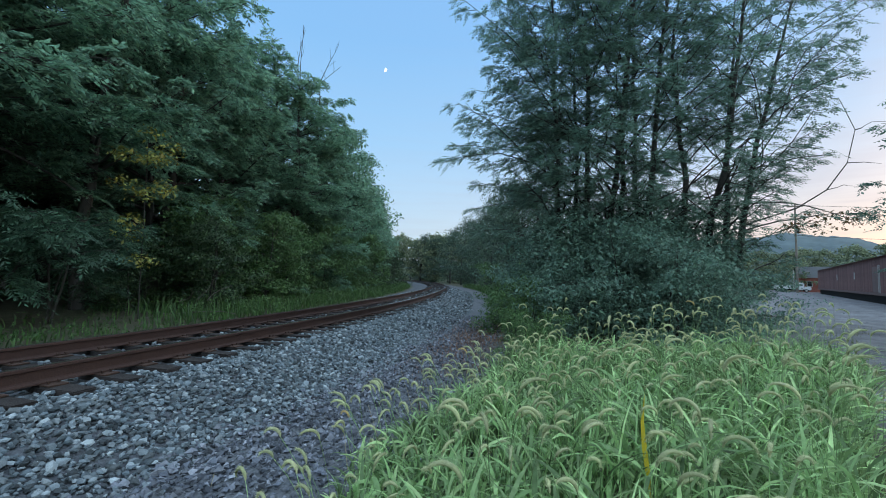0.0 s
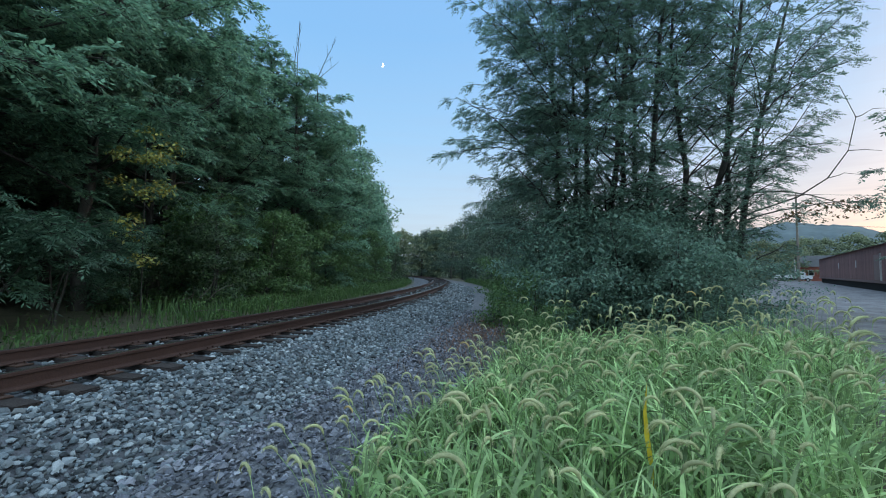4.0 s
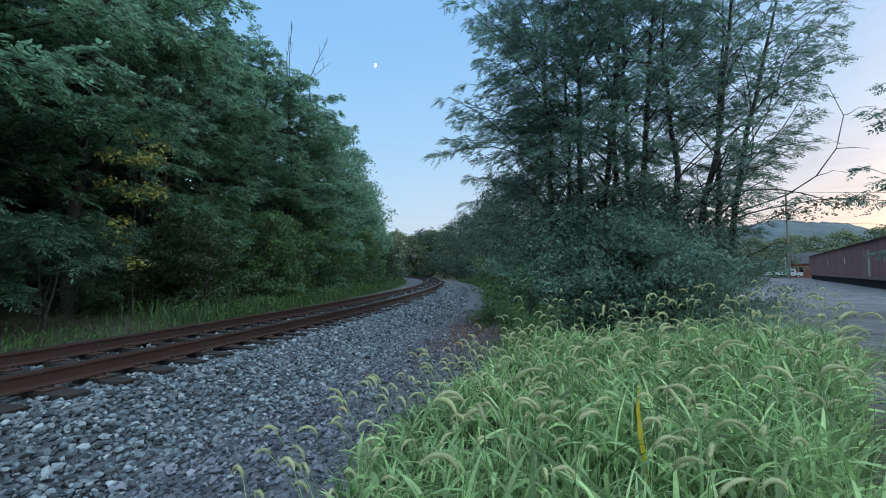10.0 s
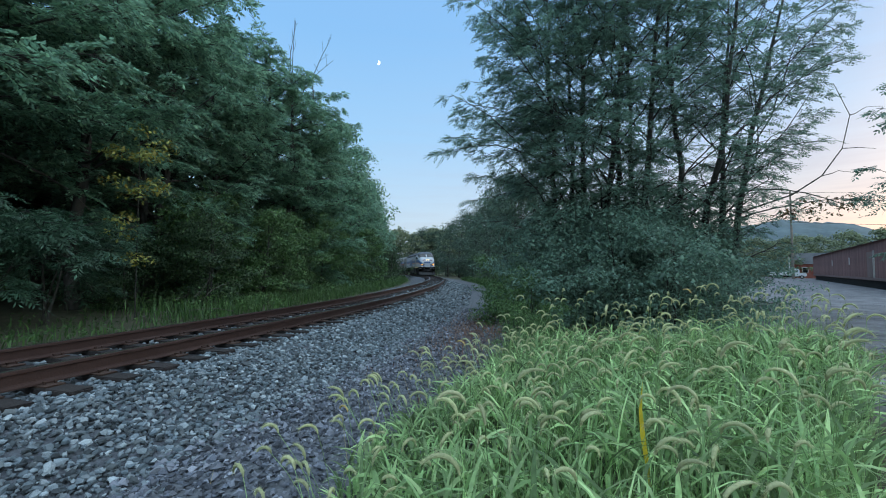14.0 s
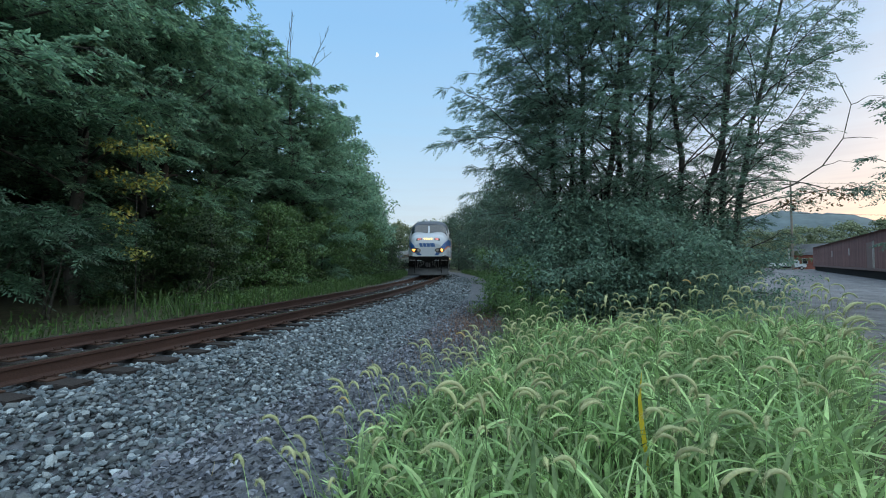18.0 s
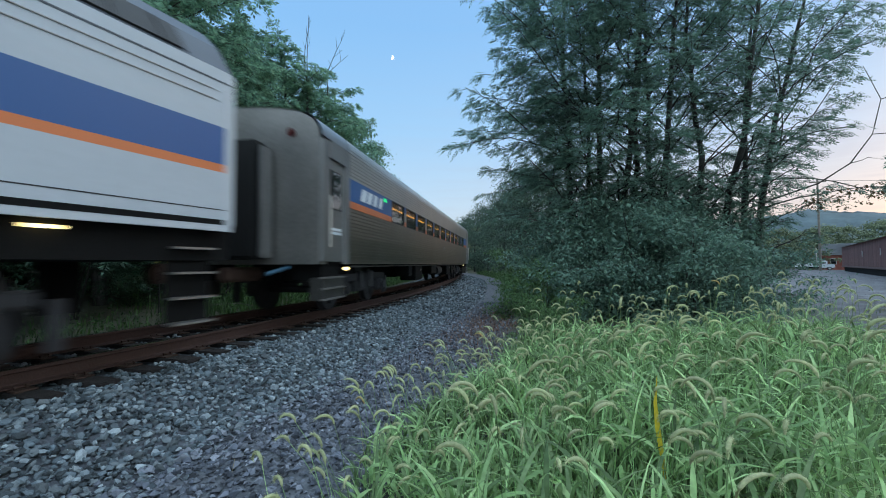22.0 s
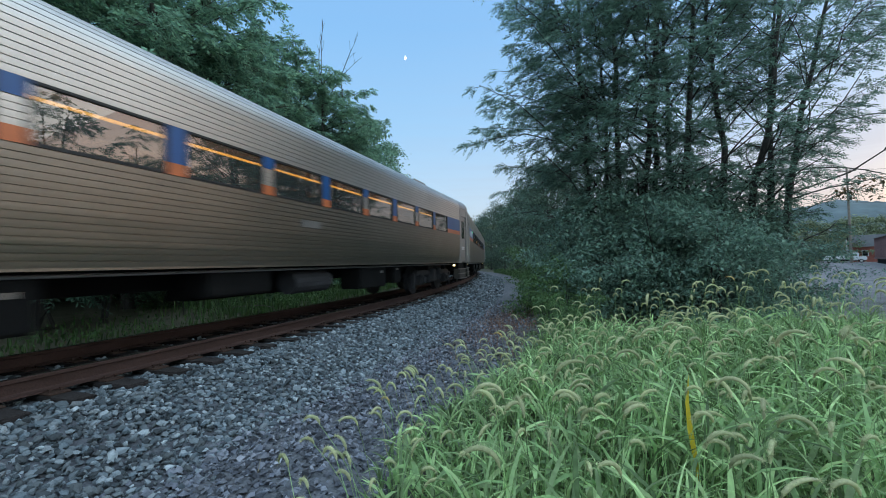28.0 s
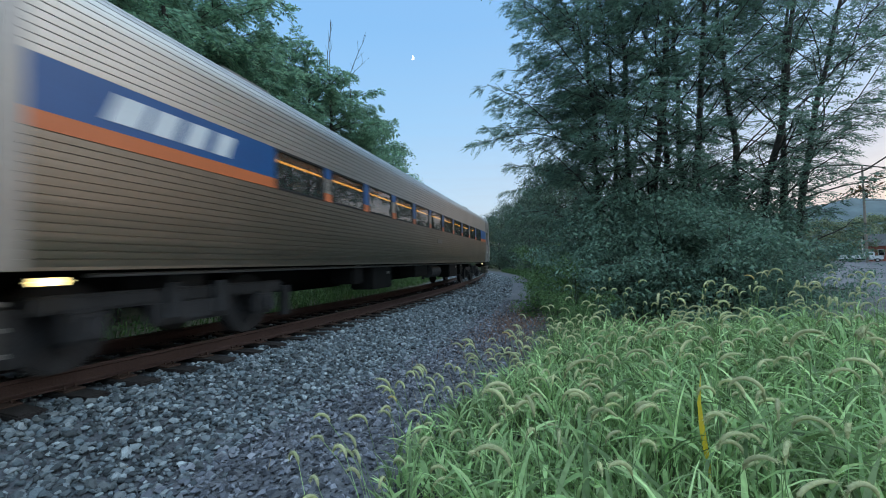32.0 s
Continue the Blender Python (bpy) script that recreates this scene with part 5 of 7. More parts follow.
    part("roof", sweep("roof", fluted(ROOF_ARC[3:], 0.09, 0.012) + mirror_y(fluted(ROOF_ARC[3:], 0.09, 0.012))[1:], -FLUTE, FLUTE, ROOF_STEEL), ROOF_STEEL, coach, "fluted steel roof")
    for x in (-7.9, 8.1):
        part("roof_vent", boxed(x - 0.5, x + 0.5, 0.7, 1.15, 3.80, 3.92, bevel=0.03), STEEL_DIRTY, coach)
    part("centre_sill", boxed(-11.6, 11.6, -0.3, 0.3, 0.7, 1.04), BLACK, coach)
    for x0, x1, y0, y1, z0, z1 in ((3.0, 4.2, 0.75, 1.36, 0.42, 0.98), (-0.2, 1.1, 0.85, 1.36, 0.60, 0.98), (-4.6, -3.2, 0.8, 1.36, 0.45, 0.98), (4.7, 5.2, 0.8, 1.36, 0.6, 1.0), (-5.6, -5.1, 0.8, 1.36, 0.5, 1.0), (2.0, 4.6, -1.42, -0.7, 0.4, 0.98), (-4.0, -0.4, -1.42, -0.7, 0.4, 0.98)):
        eq = part("equipment_box", boxed(x0, x1, y0, y1, z0, z1, bevel=0.03), BLACK, coach, "dark underfloor equipment box")
        if y0 > 0:
            part("notice", boxed(x0 + 0.2, x0 + 0.32, y1, y1 + 0.006, z0 + 0.36, z0 + 0.42), STEEL_DIRTY, eq)
    part("air_tank", rod(bmesh.new(), (-2.1, 1.1, 0.72), (-0.9, 1.1, 0.72), 0.22, sides=16), GREY_STEEL, coach)
    part("brake_pipe", rod(bmesh.new(), (-10.5, 1.36, 0.98), (10.5, 1.36, 0.98), 0.022, sides=8), STEEL_DIRTY, coach)
    for q in (1, -1):
        coach_end(coach, q)
        bogie(coach, q * 9.1, 2.6, 0.457)
    return coach


NOSE = [(10.14, 1.06, 2.40), (10.06, 1.16, 2.62), (9.88, 1.25, 2.84), (9.55, 1.34, 3.00), (9.2, 1.40, 3.08), (8.9, 1.44, 3.18), (8.4, 1.50, 3.62), (8.0, 1.54, 3.97), (7.6, 1.57, 4.17), (7.0, 1.60, 4.27), (5.6, 1.60, 4.27)]
NX = [r[0] for r in NOSE][::-1]
NOSE_B, NOSE_N = 1.50, 4.2


def nose_wt(x):
    return float(np.interp(x, NX, [r[1] for r in NOSE][::-1])), float(np.interp(x, NX, [r[2] for r in NOSE][::-1]))


def nose_z(x, y):
    w, t = nose_wt(x)
    return NOSE_B + (t - NOSE_B) * max(0.0, 1 - min(1, abs(y) / w) ** NOSE_N) ** (1 / NOSE_N)


def nose_patch(corners, mat, name, parent, lift=0.012, n=8, label=""):
    """A pane that follows the nose: corners (x, y) in plan, lifted a little."""
    (ax, ay), (bx_, by), (cx, cy), (dx, dy) = corners
    v, f = [], []
    for i in range(n + 1):
        for j in range(n + 1):
            u, w = i / n, j / n
            x = (1 - u) * ((1 - w) * ax + w * dx) + u * ((1 - w) * bx_ + w * cx)
            y = (1 - u) * ((1 - w) * ay + w * dy) + u * ((1 - w) * by + w * cy)
            v.append((x + lift * 0.7, y * 1.004, nose_z(x, y) + lift))
    k = n + 1
    for i in range(n):
        for j in range(n):
            f.append((i * k + j, i * k + j + 1, (i + 1) * k + j + 1, (i + 1) * k + j))
    return part(name, mesh_from(name, v, [np.array(f)], mat, True), mat, parent, label)


def oval(x0, x1, y, z, ry, rz, sides=28):
    """A short bar of oval section, lying along x, with a rounded front."""
    bm = bmesh.new()
    rod(bm, (x0, 0, 0), (x1 - 0.02, 0, 0), 1.0, sides=sides)
    rod(bm, (x1 - 0.02, 0, 0), (x1, 0, 0), 1.0, 0.9, sides=sides)
    for v in bm.verts:
        v.co.y, v.co.z = v.co.y * ry + y, v.co.z * rz + z
    return bm


def plow_sheet():
    """A hollow wedge-shaped blade, open behind, 3 cm thick."""
    v, f, m, k = [], [], 18, 8
    for back in (0, 1):
        for i in range(m + 1):
            y = -1.48 + 2.96 * i / m
            nose = 10.42 - 0.42 * (abs(y) / 1.48) ** 1.4 - 0.03 * back
            top = 0.66 + 0.14 * (abs(y) / 1.48) ** 2
            for j in range(k + 1):
                u = j / k
                v.append((nose - 0.20 * math.sin(u * 1.7), y * (1 - 0.05 * u), 0.13 + (top - 0.13) * u))
    q = (m + 1) * (k + 1)
    for i in range(m):
        for j in range(k):
            a = i * (k + 1) + j
            f.append((a, a + k + 1, a + k + 2, a + 1))
            f.append((q + a, q + a + 1, q + a + k + 2, q + a + k + 1))
        for j in (0, k):
            a = i * (k + 1) + j
            f.append((a, q + a, q + a + k + 1, a + k + 1))
    return mesh_from("plow", v, [np.array(f)], PLOW, True)


def build_locomotive():
    loco = thing("locomotive", "white streamlined diesel passenger locomotive with blue and orange stripes", "locomotive")
    # nose and cab shell
    v, f = [], []
    th = np.linspace(0, np.pi, 41)
    for x, w, t in NOSE:
        c, s = np.cos(th), np.sin(th)
        v += [(x, w * np.sign(a) * abs(a) ** (2 / NOSE_N), NOSE_B + (t - NOSE_B) * abs(b) ** (2 / NOSE_N)) for a, b in zip(c, s)]
    k = len(th)
    for i in range(len(NOSE) - 1):
        for j in range(k - 1):
            f.append((i * k + j, i * k + j + 1, (i + 1) * k + j + 1, (i + 1) * k + j))
    me = mesh_from("cab_shell", v, [np.array(f)], LIVERY, True)
    part("cab_shell", me, LIVERY, loco, "rounded white nose with a blue chevron")
    bm = bmesh.new()
    vs = [bm.verts.new(p) for p in v[:k]]
    bm.faces.new(vs)
    part("nose_face", bm, LIVERY, loco)
    nose_patch([(8.05, 1.40), (5.62, 1.50), (5.62, -1.50), (8.05, -1.40)], ROOF_DARK, "cab_roof", loco, 0.02, 24, "dark cab roof")
    nose_patch([(8.20, 1.38), (7.9, 1.47), (7.9, -1.47), (8.20, -1.38)], ROOF_DARK, "windshield_surround", loco, 0.007, 24, "dark band round the windshield")
    for s in (1, -1):
        nose_patch([(8.88, s * 0.06), (8.12, s * 0.06), (8.02, s * 1.22), (8.62, s * 1.32)], WINDSHIELD, "windshield", loco, 0.016, 10, "dark sloping windshield pane")
        board = nose_patch([(10.035, s * 0.46), (9.90, s * 0.46), (9.90, s * 0.84), (10.035, s * 0.84)], RUBBER, "number_board", loco, 0.012, 4, "dark number board")
        for b in range(2):
            nose_patch([(10.01, s * (0.53 + 0.13 * b)), (9.925, s * (0.53 + 0.13 * b)), (9.925, s * (0.61 + 0.13 * b)), (10.01, s * (0.61 + 0.13 * b))], LAMP_NUMBER, "number_bar", board, 0.018, 2)
        bm = bmesh.new()
        for a in (0.09, 0.25):
            rod(bm, (9.6, s * a, 2.75), (10.03, s * a, 2.75), 0.055, sides=16)
        part("headlight", bm, LAMP_HEAD, loco, "bright twin headlight")
        pod = part("ditch_light_pod", oval(9.70, 10.24, s * 0.84, 1.93, 0.33, 0.155), RUBBER, loco, "dark oval pod for the ditch lights")
        part("pod_rim", oval(9.70, 10.225, s * 0.84, 1.93, 0.355, 0.18), STEEL_FLAT, pod, "steel rim round the pod")
        part("ditch_light", rod(bmesh.new(), (10.10, s * 1.00, 1.93), (10.262, s * 1.00, 1.93), 0.085, sides=18), LAMP_DITCH, pod, "glowing orange ditch light")
        part("marker", rod(bmesh.new(), (10.1, s * 0.68, 1.93), (10.258, s * 0.68, 1.93), 0.10, sides=16), STEEL_DIRTY, pod, "unlit grey lamp lens")
        # cab side
        for a, b, z0, z1, nm in ((7.30, 6.32, 2.86, 3.36, "cab_side_window"), (8.1, 7.5, 2.86, 3.22, "quarter_window"), (6.02, 5.76, 2.72, 3.28, "door_window")):
            bm = bmesh.new()
            dx = 0.35 if nm == "quarter_window" else 0.0
            w0, w1 = nose_wt(a)[0], nose_wt(b)[0]
            ring = [(a, w0, z0), (b, w1, z0), (b, w1, z1), (a - dx, w0, z1)]
            outer = [bm.verts.new((x, s * (w + 0.012), z)) for x, w, z in ring]
            inner = [bm.verts.new((x, s * (w - 0.05), z)) for x, w, z in ring]
            bm.faces.new(outer)
            for i in range(4):
                j = (i + 1) % 4
                bm.faces.new((outer[i], outer[j], inner[j], inner[i]))
            bmesh.ops.recalc_face_normals(bm, faces=bm.faces)
            part(nm, bm, WINDSHIELD, loco, "dark cab window")
        part("cab_door", boxed(5.66, 6.12, s * 1.596, s * 1.61, 1.56, 3.42, bevel=0.004), WHITE, loco, "narrow white cab door")
        for xr in (5.6, 6.18):
            part("handrail", rod(bmesh.new(), (xr, s * 1.68, 1.3), (xr, s * 1.68, 2.9), 0.018, sides=8), STEEL, loco)
        part("emblem", boxed(5.74, 6.04, s * 1.611, s * 1.616, 2.36, 2.58), YELLOW, loco, "small yellow shield")
        grille = part("side_vent", boxed(6.45, 7.75, s * 1.58, s * 1.66, 1.72, 2.20, bevel=0.015), WHITE, loco, "white louvred vent box")
        for j in range(9):
            part("slat", boxed(6.62, 7.5, s * 1.655, s * 1.675, 1.755 + j * 0.046, 1.775 + j * 0.046), RUBBER, grille)
        # hood side
        y0, y1 = (1.5, 1.6) if s > 0 else (-1.6, -1.5)
        part("hood_side", boxed(-9.6, 5.62, y0, y1, 1.50, 3.46), LIVERY, loco, "white hood side with stripes")
        part("sill_strip", boxed(-9.6, 7.6, s * 1.585, s * 1.63, 1.44, 1.51), WHITE, loco)
        part("sill_groove", boxed(-9.6, 7.6, s * 1.60, s * 1.604, 1.52, 1.585), BLACK, loco)
        part("side_seam", boxed(-9.6, 5.6, s * 1.60, s * 1.604, 1.70, 1.712), GREY_STEEL, loco)
        part("side_latch", boxed(-4.2, -3.95, s * 1.60, s * 1.612, 1.86, 1.90), GREY_STEEL, loco)
        for z in (3.06, 3.18):
            part("rain_strip", boxed(-9.4, 1.6, s * 1.60, s * 1.612, z, z + 0.009), STEEL_DIRTY, loco)
        part("seam", boxed(-9.6, 5.6, s * 1.598, s * 1.606, 3.30, 3.32), ROOF_DARK, loco)
        door = part("side_door", boxed(1.98, 2.62, s * 1.598, s * 1.609, 1.74, 3.26, bevel=0.003), LIVERY, loco, "narrow engine room door with the stripes across it")
        part("door_plate", boxed(2.18, 2.36, s * 1.609, s * 1.614, 2.44, 2.56), LETTER, door)
        for xr in (1.90, 2.70):
            part("handrail", rod(bmesh.new(), (xr, s * 1.66, 1.55), (xr, s * 1.66, 3.05), 0.018, sides=8), RUST_PAINT, loco, "faded orange handrail")
        for a, b in ((5.3, 2.6), (1.5, -2.2), (-2.7, -5.6), (-6.0, -9.0)):
            bm = bmesh.new()
            pts = [(a, 1.575, 3.50), (b, 1.575, 3.50), (b, 1.33, 3.84), (a, 1.33, 3.84)]
            vs = [bm.verts.new((x, s * (y + 0.02), z + 0.012)) for x, y, z in pts]
            vb = [bm.verts.new((x, s * (y - 0.03), z - 0.03)) for x, y, z in pts]
            bm.faces.new(vs)
            for i in range(4):
                bm.faces.new((vs[i], vs[(i + 1) % 4], vb[(i + 1) % 4], vb[i]))
            bmesh.ops.recalc_face_normals(bm, faces=bm.faces)
            grid = part("intake_grille", bm, RUBBER, loco, "long black air intake")
            for j in range(6):
                x = a + (b - a) * (j + 0.5) / 6
                part("grille_rib", rod(bmesh.new(), (x, s * 1.60, 3.51), (x, s * 1.355, 3.86), 0.012, sides=5), GREY_STEEL, grid)
        part("hood_end_post", boxed(-9.66, -9.5, s * 1.3, s * 1.605, 1.5, 3.46, bevel=0.02), WHITE, loco)
        # lettering as plain slanted blocks
        for j, (x, w) in enumerate(((0.95, 1.22), (-0.42, 0.74), (-1.32, 0.72), (-2.22, 0.78))):
            slanted(x if s > 0 else -2.25 - x, w, 1.74, 2.92, s * 1.606, 0.36, BLUE, loco, "blue_block")
        # running gear, steps, tank
        for x in (5.9, 2.3, -9.2):
            ladder = part("ladder", boxed(x - 0.27, x + 0.27, s * 1.36, s * 1.40, 0.32, 1.46), BLACK, loco, "black boarding ladder")
            for j in range(4):
                part("rung", boxed(x - 0.25, x + 0.25, s * 1.38, s * 1.56, 0.34 + j * 0.29, 0.365 + j * 0.29), STEEL_DIRTY, ladder)
        for x in (7.2, 5.6, -7.8):
            part("step_lamp", boxed(x - 0.12, x + 0.12, s * 1.46, s * 1.52, 1.36, 1.39), LAMP_STEP, loco)
        for j, yy in enumerate((0.30, 0.42, 0.54, 0.72)):
            hose = Tubes(7)
            u = np.linspace(0, 1, 9)
            hose.add(np.stack([9.95 + 0.26 * np.sin(np.pi * u * 0.8), s * (yy + 0.10 * u), 1.16 - (0.30 + 0.09 * j) * np.sin(np.pi * u * 0.62)], 1), np.full(9, 0.026))
            part("hose", hose.mesh("hose", RUBBER), RUBBER, loco, "black brake hose")
        part("front_step", boxed(9.7, 10.24, s * 0.95, s * 1.38, 1.20, 1.235), STEEL_DIRTY, loco, "pale edge of a front step")
        part("step_riser", boxed(9.55, 9.62, s * 1.0, s * 1.42, 0.62, 1.44), BLACK, loco)
        for z in (0.72, 0.96):
            part("corner_step", boxed(9.62, 9.98, s * 1.05, s * 1.44, z, z + 0.03), BLACK, loco)
        part("handrail", rod(bmesh.new(), (10.02, s * 1.30, 0.75), (10.02, s * 1.30, 1.42), 0.016, sides=8), BLACK, loco)
        part("warning_bar", boxed(10.235, 10.245, s * 0.62 - 0.16, s * 0.62 + 0.16, 1.2, 1.225), LETTER, loco)
        part("cut_lever", rod(bmesh.new(), (10.12, s * 0.12, 1.06), (10.12, s * 1.22, 0.86), 0.014, sides=6), BLACK, loco)
    roof = [(1.6, 3.46), (1.33, 3.86), (1.05, 4.12), (0.6, 4.2), (0, 4.22)]
    part("roof", sweep("roof", roof + mirror_y(roof)[1:], -9.6, 5.62, ROOF_DARK), ROOF_DARK, loco, "dark angular roof")
    bm = bmesh.new()
    vs = [bm.verts.new((-9.58, y, z)) for y, z in [(1.55, 1.5)] + roof + mirror_y(roof)[1:] + [(-1.55, 1.5)]]
    bm.faces.new(vs)
    part("rear_wall", bm, STEEL_DIRTY, loco)
    part("rear_door", boxed(-9.64, -9.58, -0.4, 0.4, 1.5, 3.4, bevel=0.01), ROOF_DARK, loco)
    for x0, x1 in ((3.6, 4.6), (-0.8, 1.2), (-4.6, -3.0), (-8.6, -6.6)):
        part("roof_fan", boxed(x0, x1, -0.7, 0.7, 4.18, 4.30, bevel=0.03), ROOF_DARK, loco)
    part("antenna", rod(bmesh.new(), (6.5, 0, 4.2), (6.5, 0, 4.45), 0.03, sides=8), ROOF_DARK, loco)
    part("main_frame", boxed(-9.7, 9.3, -1.45, 1.45, 1.08, 1.50), BLACK, loco)
    part("fuel_tank", boxed(-3.1, 1.7, -1.38, 1.38, 0.40, 1.04, bevel=0.16), PLOW, loco, "dark grey fuel tank with rounded edges")
    for x0, x1 in ((2.75, 4.35), (-4.2, -3.4)):
        part("battery_box", boxed(x0, x1, -1.40, 1.40, 0.42, 1.08, bevel=0.02), TANK_GREY, loco, "grey battery box under the frame")
    # pilot plow, coupler
    part("plow", plow_sheet(), PLOW, loco, "worn grey steel plow")
    part("front_beam", boxed(9.3, 10.10, -1.34, 1.34, 1.24, 1.55, bevel=0.05), BLACK, loco)
    part("anticlimber", boxed(9.6, 10.22, -0.98, 0.98, 1.485, 1.56, bevel=0.02), WHITE, loco, "pale ledge under the nose")
    part("draft_box", boxed(9.2, 9.86, -0.9, 0.9, 0.30, 1.26, bevel=0.03), BLACK, loco)
    for y in (-0.95, 0.95):
        part("plow_bracket", boxed(9.5, 10.1, y - 0.03, y + 0.03, 0.25, 1.26), BLACK, loco)
    cup = bmesh.new()
    box(cup, 9.8, 10.3, -0.10, 0.10, 0.80, 1.00, bevel=0.03)
    box(cup, 10.26, 10.52, -0.17, 0.05, 0.72, 1.06, bevel=0.05)
    rod(cup, (10.42, 0.10, 0.74), (10.42, 0.10, 1.04), 0.075, sides=12)
    part("coupler", cup, GREY_STEEL, loco, "grimy knuckle coupler")
    # lettering on the nose as plain slanted blocks
    for j, (y, w) in enumerate(((0.52, 0.32), (0.17, 0.22), (-0.09, 0.22), (-0.35, 0.22))):
        bm = bmesh.new()
        ring = [(y, 2.17), (y - w, 2.17), (y - w - 0.07, 2.43), (y - 0.07, 2.43)]
        fr = [bm.verts.new((10.15, a, b)) for a, b in ring]
        bk = [bm.verts.new((10.13, a, b)) for a, b in ring]
        bm.faces.new(fr)
        for i in range(4):
            bm.faces.new((fr[i], fr[(i + 1) % 4], bk[(i + 1) % 4], bk[i]))
        bmesh.ops.recalc_face_normals(bm, faces=bm.faces)
        part("blue_block", bm, BLUE, loco)
    part("rear_panel", boxed(-9.98, -9.80, 0.72, 0.98, 1.62, 2.62, bevel=0.02), RUST_PAINT, loco, "faded orange panel by the rear gangway")
    part("rear_notice", boxed(-9.80, -9.76, 0.95, 1.25, 2.75, 3.0, bevel=0.02), YELLOW, loco, "small yellow plate")
    part("rear_post", boxed(-9.94, -9.60, 0.50, 0.62, 1.5, 3.2, bevel=0.03), RUBBER, loco)
    part("rear_coupler", boxed(-10.4, -9.6, -0.13, 0.13, 0.76, 1.04, bevel=0.05), IRON, loco)
    for x in (6.1, -6.1):
        bogie(loco, x, 2.75, 0.508)
    # the nose is short: draw in all that stands before the windshield
    done = set()
    for ob in loco.children_recursive:
        if ob.data not in done and not ob.name.startswith("wheel"):
            done.add(ob.data)
            for v in ob.data.vertices:
                if v.co.x > 8.9:
                    v.co.x = 8.9 + (v.co.x - 8.9) * 0.82
    return loco


HEAD_AT = [0, 12, 19, 20, 22, 24.5, 29.5, 32]
HEAD_S = [223.8, 90.8, 13.22, 2.2, -19.6, -46.4, -100.9, -128.9]


def head_s(t):
    return float(np.interp(t, HEAD_AT, HEAD_S))


def ride(centre, half_base):
    """Poses of a vehicle whose middle runs a fixed way behind the headlight, standing on two pivots."""
    rows = []
    for i in range(65):
        t = i * 0.5
        s = head_s(t) + centre
        x0, y0, _ = line(s - half_base)
        x1, y1, _ = line(s + half_base)
        rows.append((t, pose((x0 + x1) / 2, (y0 + y1) / 2, 0.0, 0, 0, math.degrees(math.atan2(y0 - y1, x0 - x1)))))
    return rows


RIDES = []


def build_train():
    loco = build_locomotive()
    RIDES.append((loco, ride(9.58, 6.1)))
    proto = build_coach()
    for k in range(5):
        c = proto if k == 0 else copy_thing(proto, Matrix())
        RIDES.append((c, ride(22.4 + FLUTE + 25.9 * k, 9.1)))
    # the second coach has brighter steel sides
    for side in RIDES[2][0].children:
        if side.name.startswith(("lower_side", "upper_side")):
            side.material_slots[0].link = "OBJECT"
            side.material_slots[0].material = STEEL_BRIGHT
    # the fourth is dull up to its roof
    for side in RIDES[4][0].children:
        if side.name.startswith("upper_side"):
            side.material_slots[0].link = "OBJECT"
            side.material_slots[0].material = STEEL_DULL
    for k in (1, 3, 4):
        part("destination_sign", boxed(8.62, 8.78, 1.598, 1.606, 2.68, 2.77), LAMP_GREEN, RIDES[k][0], "small glowing green sign")


build_train()


# ---- foxtails and small plants
def foxtail_arrays(rng, x, y, z, tall, head, lean, ang, thick=0.0088, hairs=70):
    """Stalk, drooping head and bristles: (stalk tube points, radii), (head points, radii), bristle triangles."""
    top = np.array([x + np.cos(ang) * lean, y + np.sin(ang) * lean, z + tall])
    u = np.linspace(0, 1, 6)
    stalk = np.stack([x + np.cos(ang) * lean * u ** 2, y + np.sin(ang) * lean * u ** 2, z + tall * u], 1)
    k = 9
    curl = rng.uniform(1.9, 3.5)
    th = np.linspace(0.25, curl, k)
    step = head / (k - 1)
    pts = [top]
    for t in th[:-1]:
        pts.append(pts[-1] + step * np.array([np.cos(ang) * np.sin(t), np.sin(ang) * np.sin(t), np.cos(t)]))
    pts = np.array(pts)
    rad = thick * np.array([0.35, 0.8, 1.0, 1.05, 1.05, 1.0, 0.9, 0.7, 0.25])
    w = rng.uniform(0.05, 0.98, hairs) * (k - 1)
    c = np.stack([np.interp(w, np.arange(k), pts[:, i]) for i in range(3)], 1)
    d = rng.normal(0, 1, (hairs, 3))
    d /= np.linalg.norm(d, axis=1, keepdims=True)
    along_ = np.stack([np.gradient(pts[:, i]) for i in range(3)], 1)
    t = along_[np.clip(w.astype(int), 0, k - 1)]
    t /= np.linalg.norm(t, axis=1, keepdims=True) + 1e-9
    d = d * 0.8 + t * 0.75
    s = np.cross(d, rng.normal(0, 1, (hairs, 3)))
    s /= np.linalg.norm(s, axis=1, keepdims=True) + 1e-9
    tri = np.stack([c + s * 0.0011, c - s * 0.0011, c + d * rng.uniform(0.014, 0.026, (hairs, 1))], 1).reshape(-1, 3)
    return stalk, pts, rad, tri


def foxtail_heads(name, rng, rows, mat, hairs=120):
    stalks, heads, hair = Tubes(4), Tubes(6), []
    for r in rows:
        st, pts, rad, tri = foxtail_arrays(rng, *r, hairs=hairs)
        stalks.add(st, np.linspace(0.0024, 0.0016, len(st)))
        heads.add(pts, rad)
        hair.append(tri)
    hv = np.concatenate(hair)
    base = np.concatenate(heads.v)
    hf = np.arange(len(hv)).reshape(-1, 3) + len(base)
    me = mesh_from(name, np.concatenate([base, hv]), [np.concatenate(heads.f), hf], mat, True)
    return stalks, me


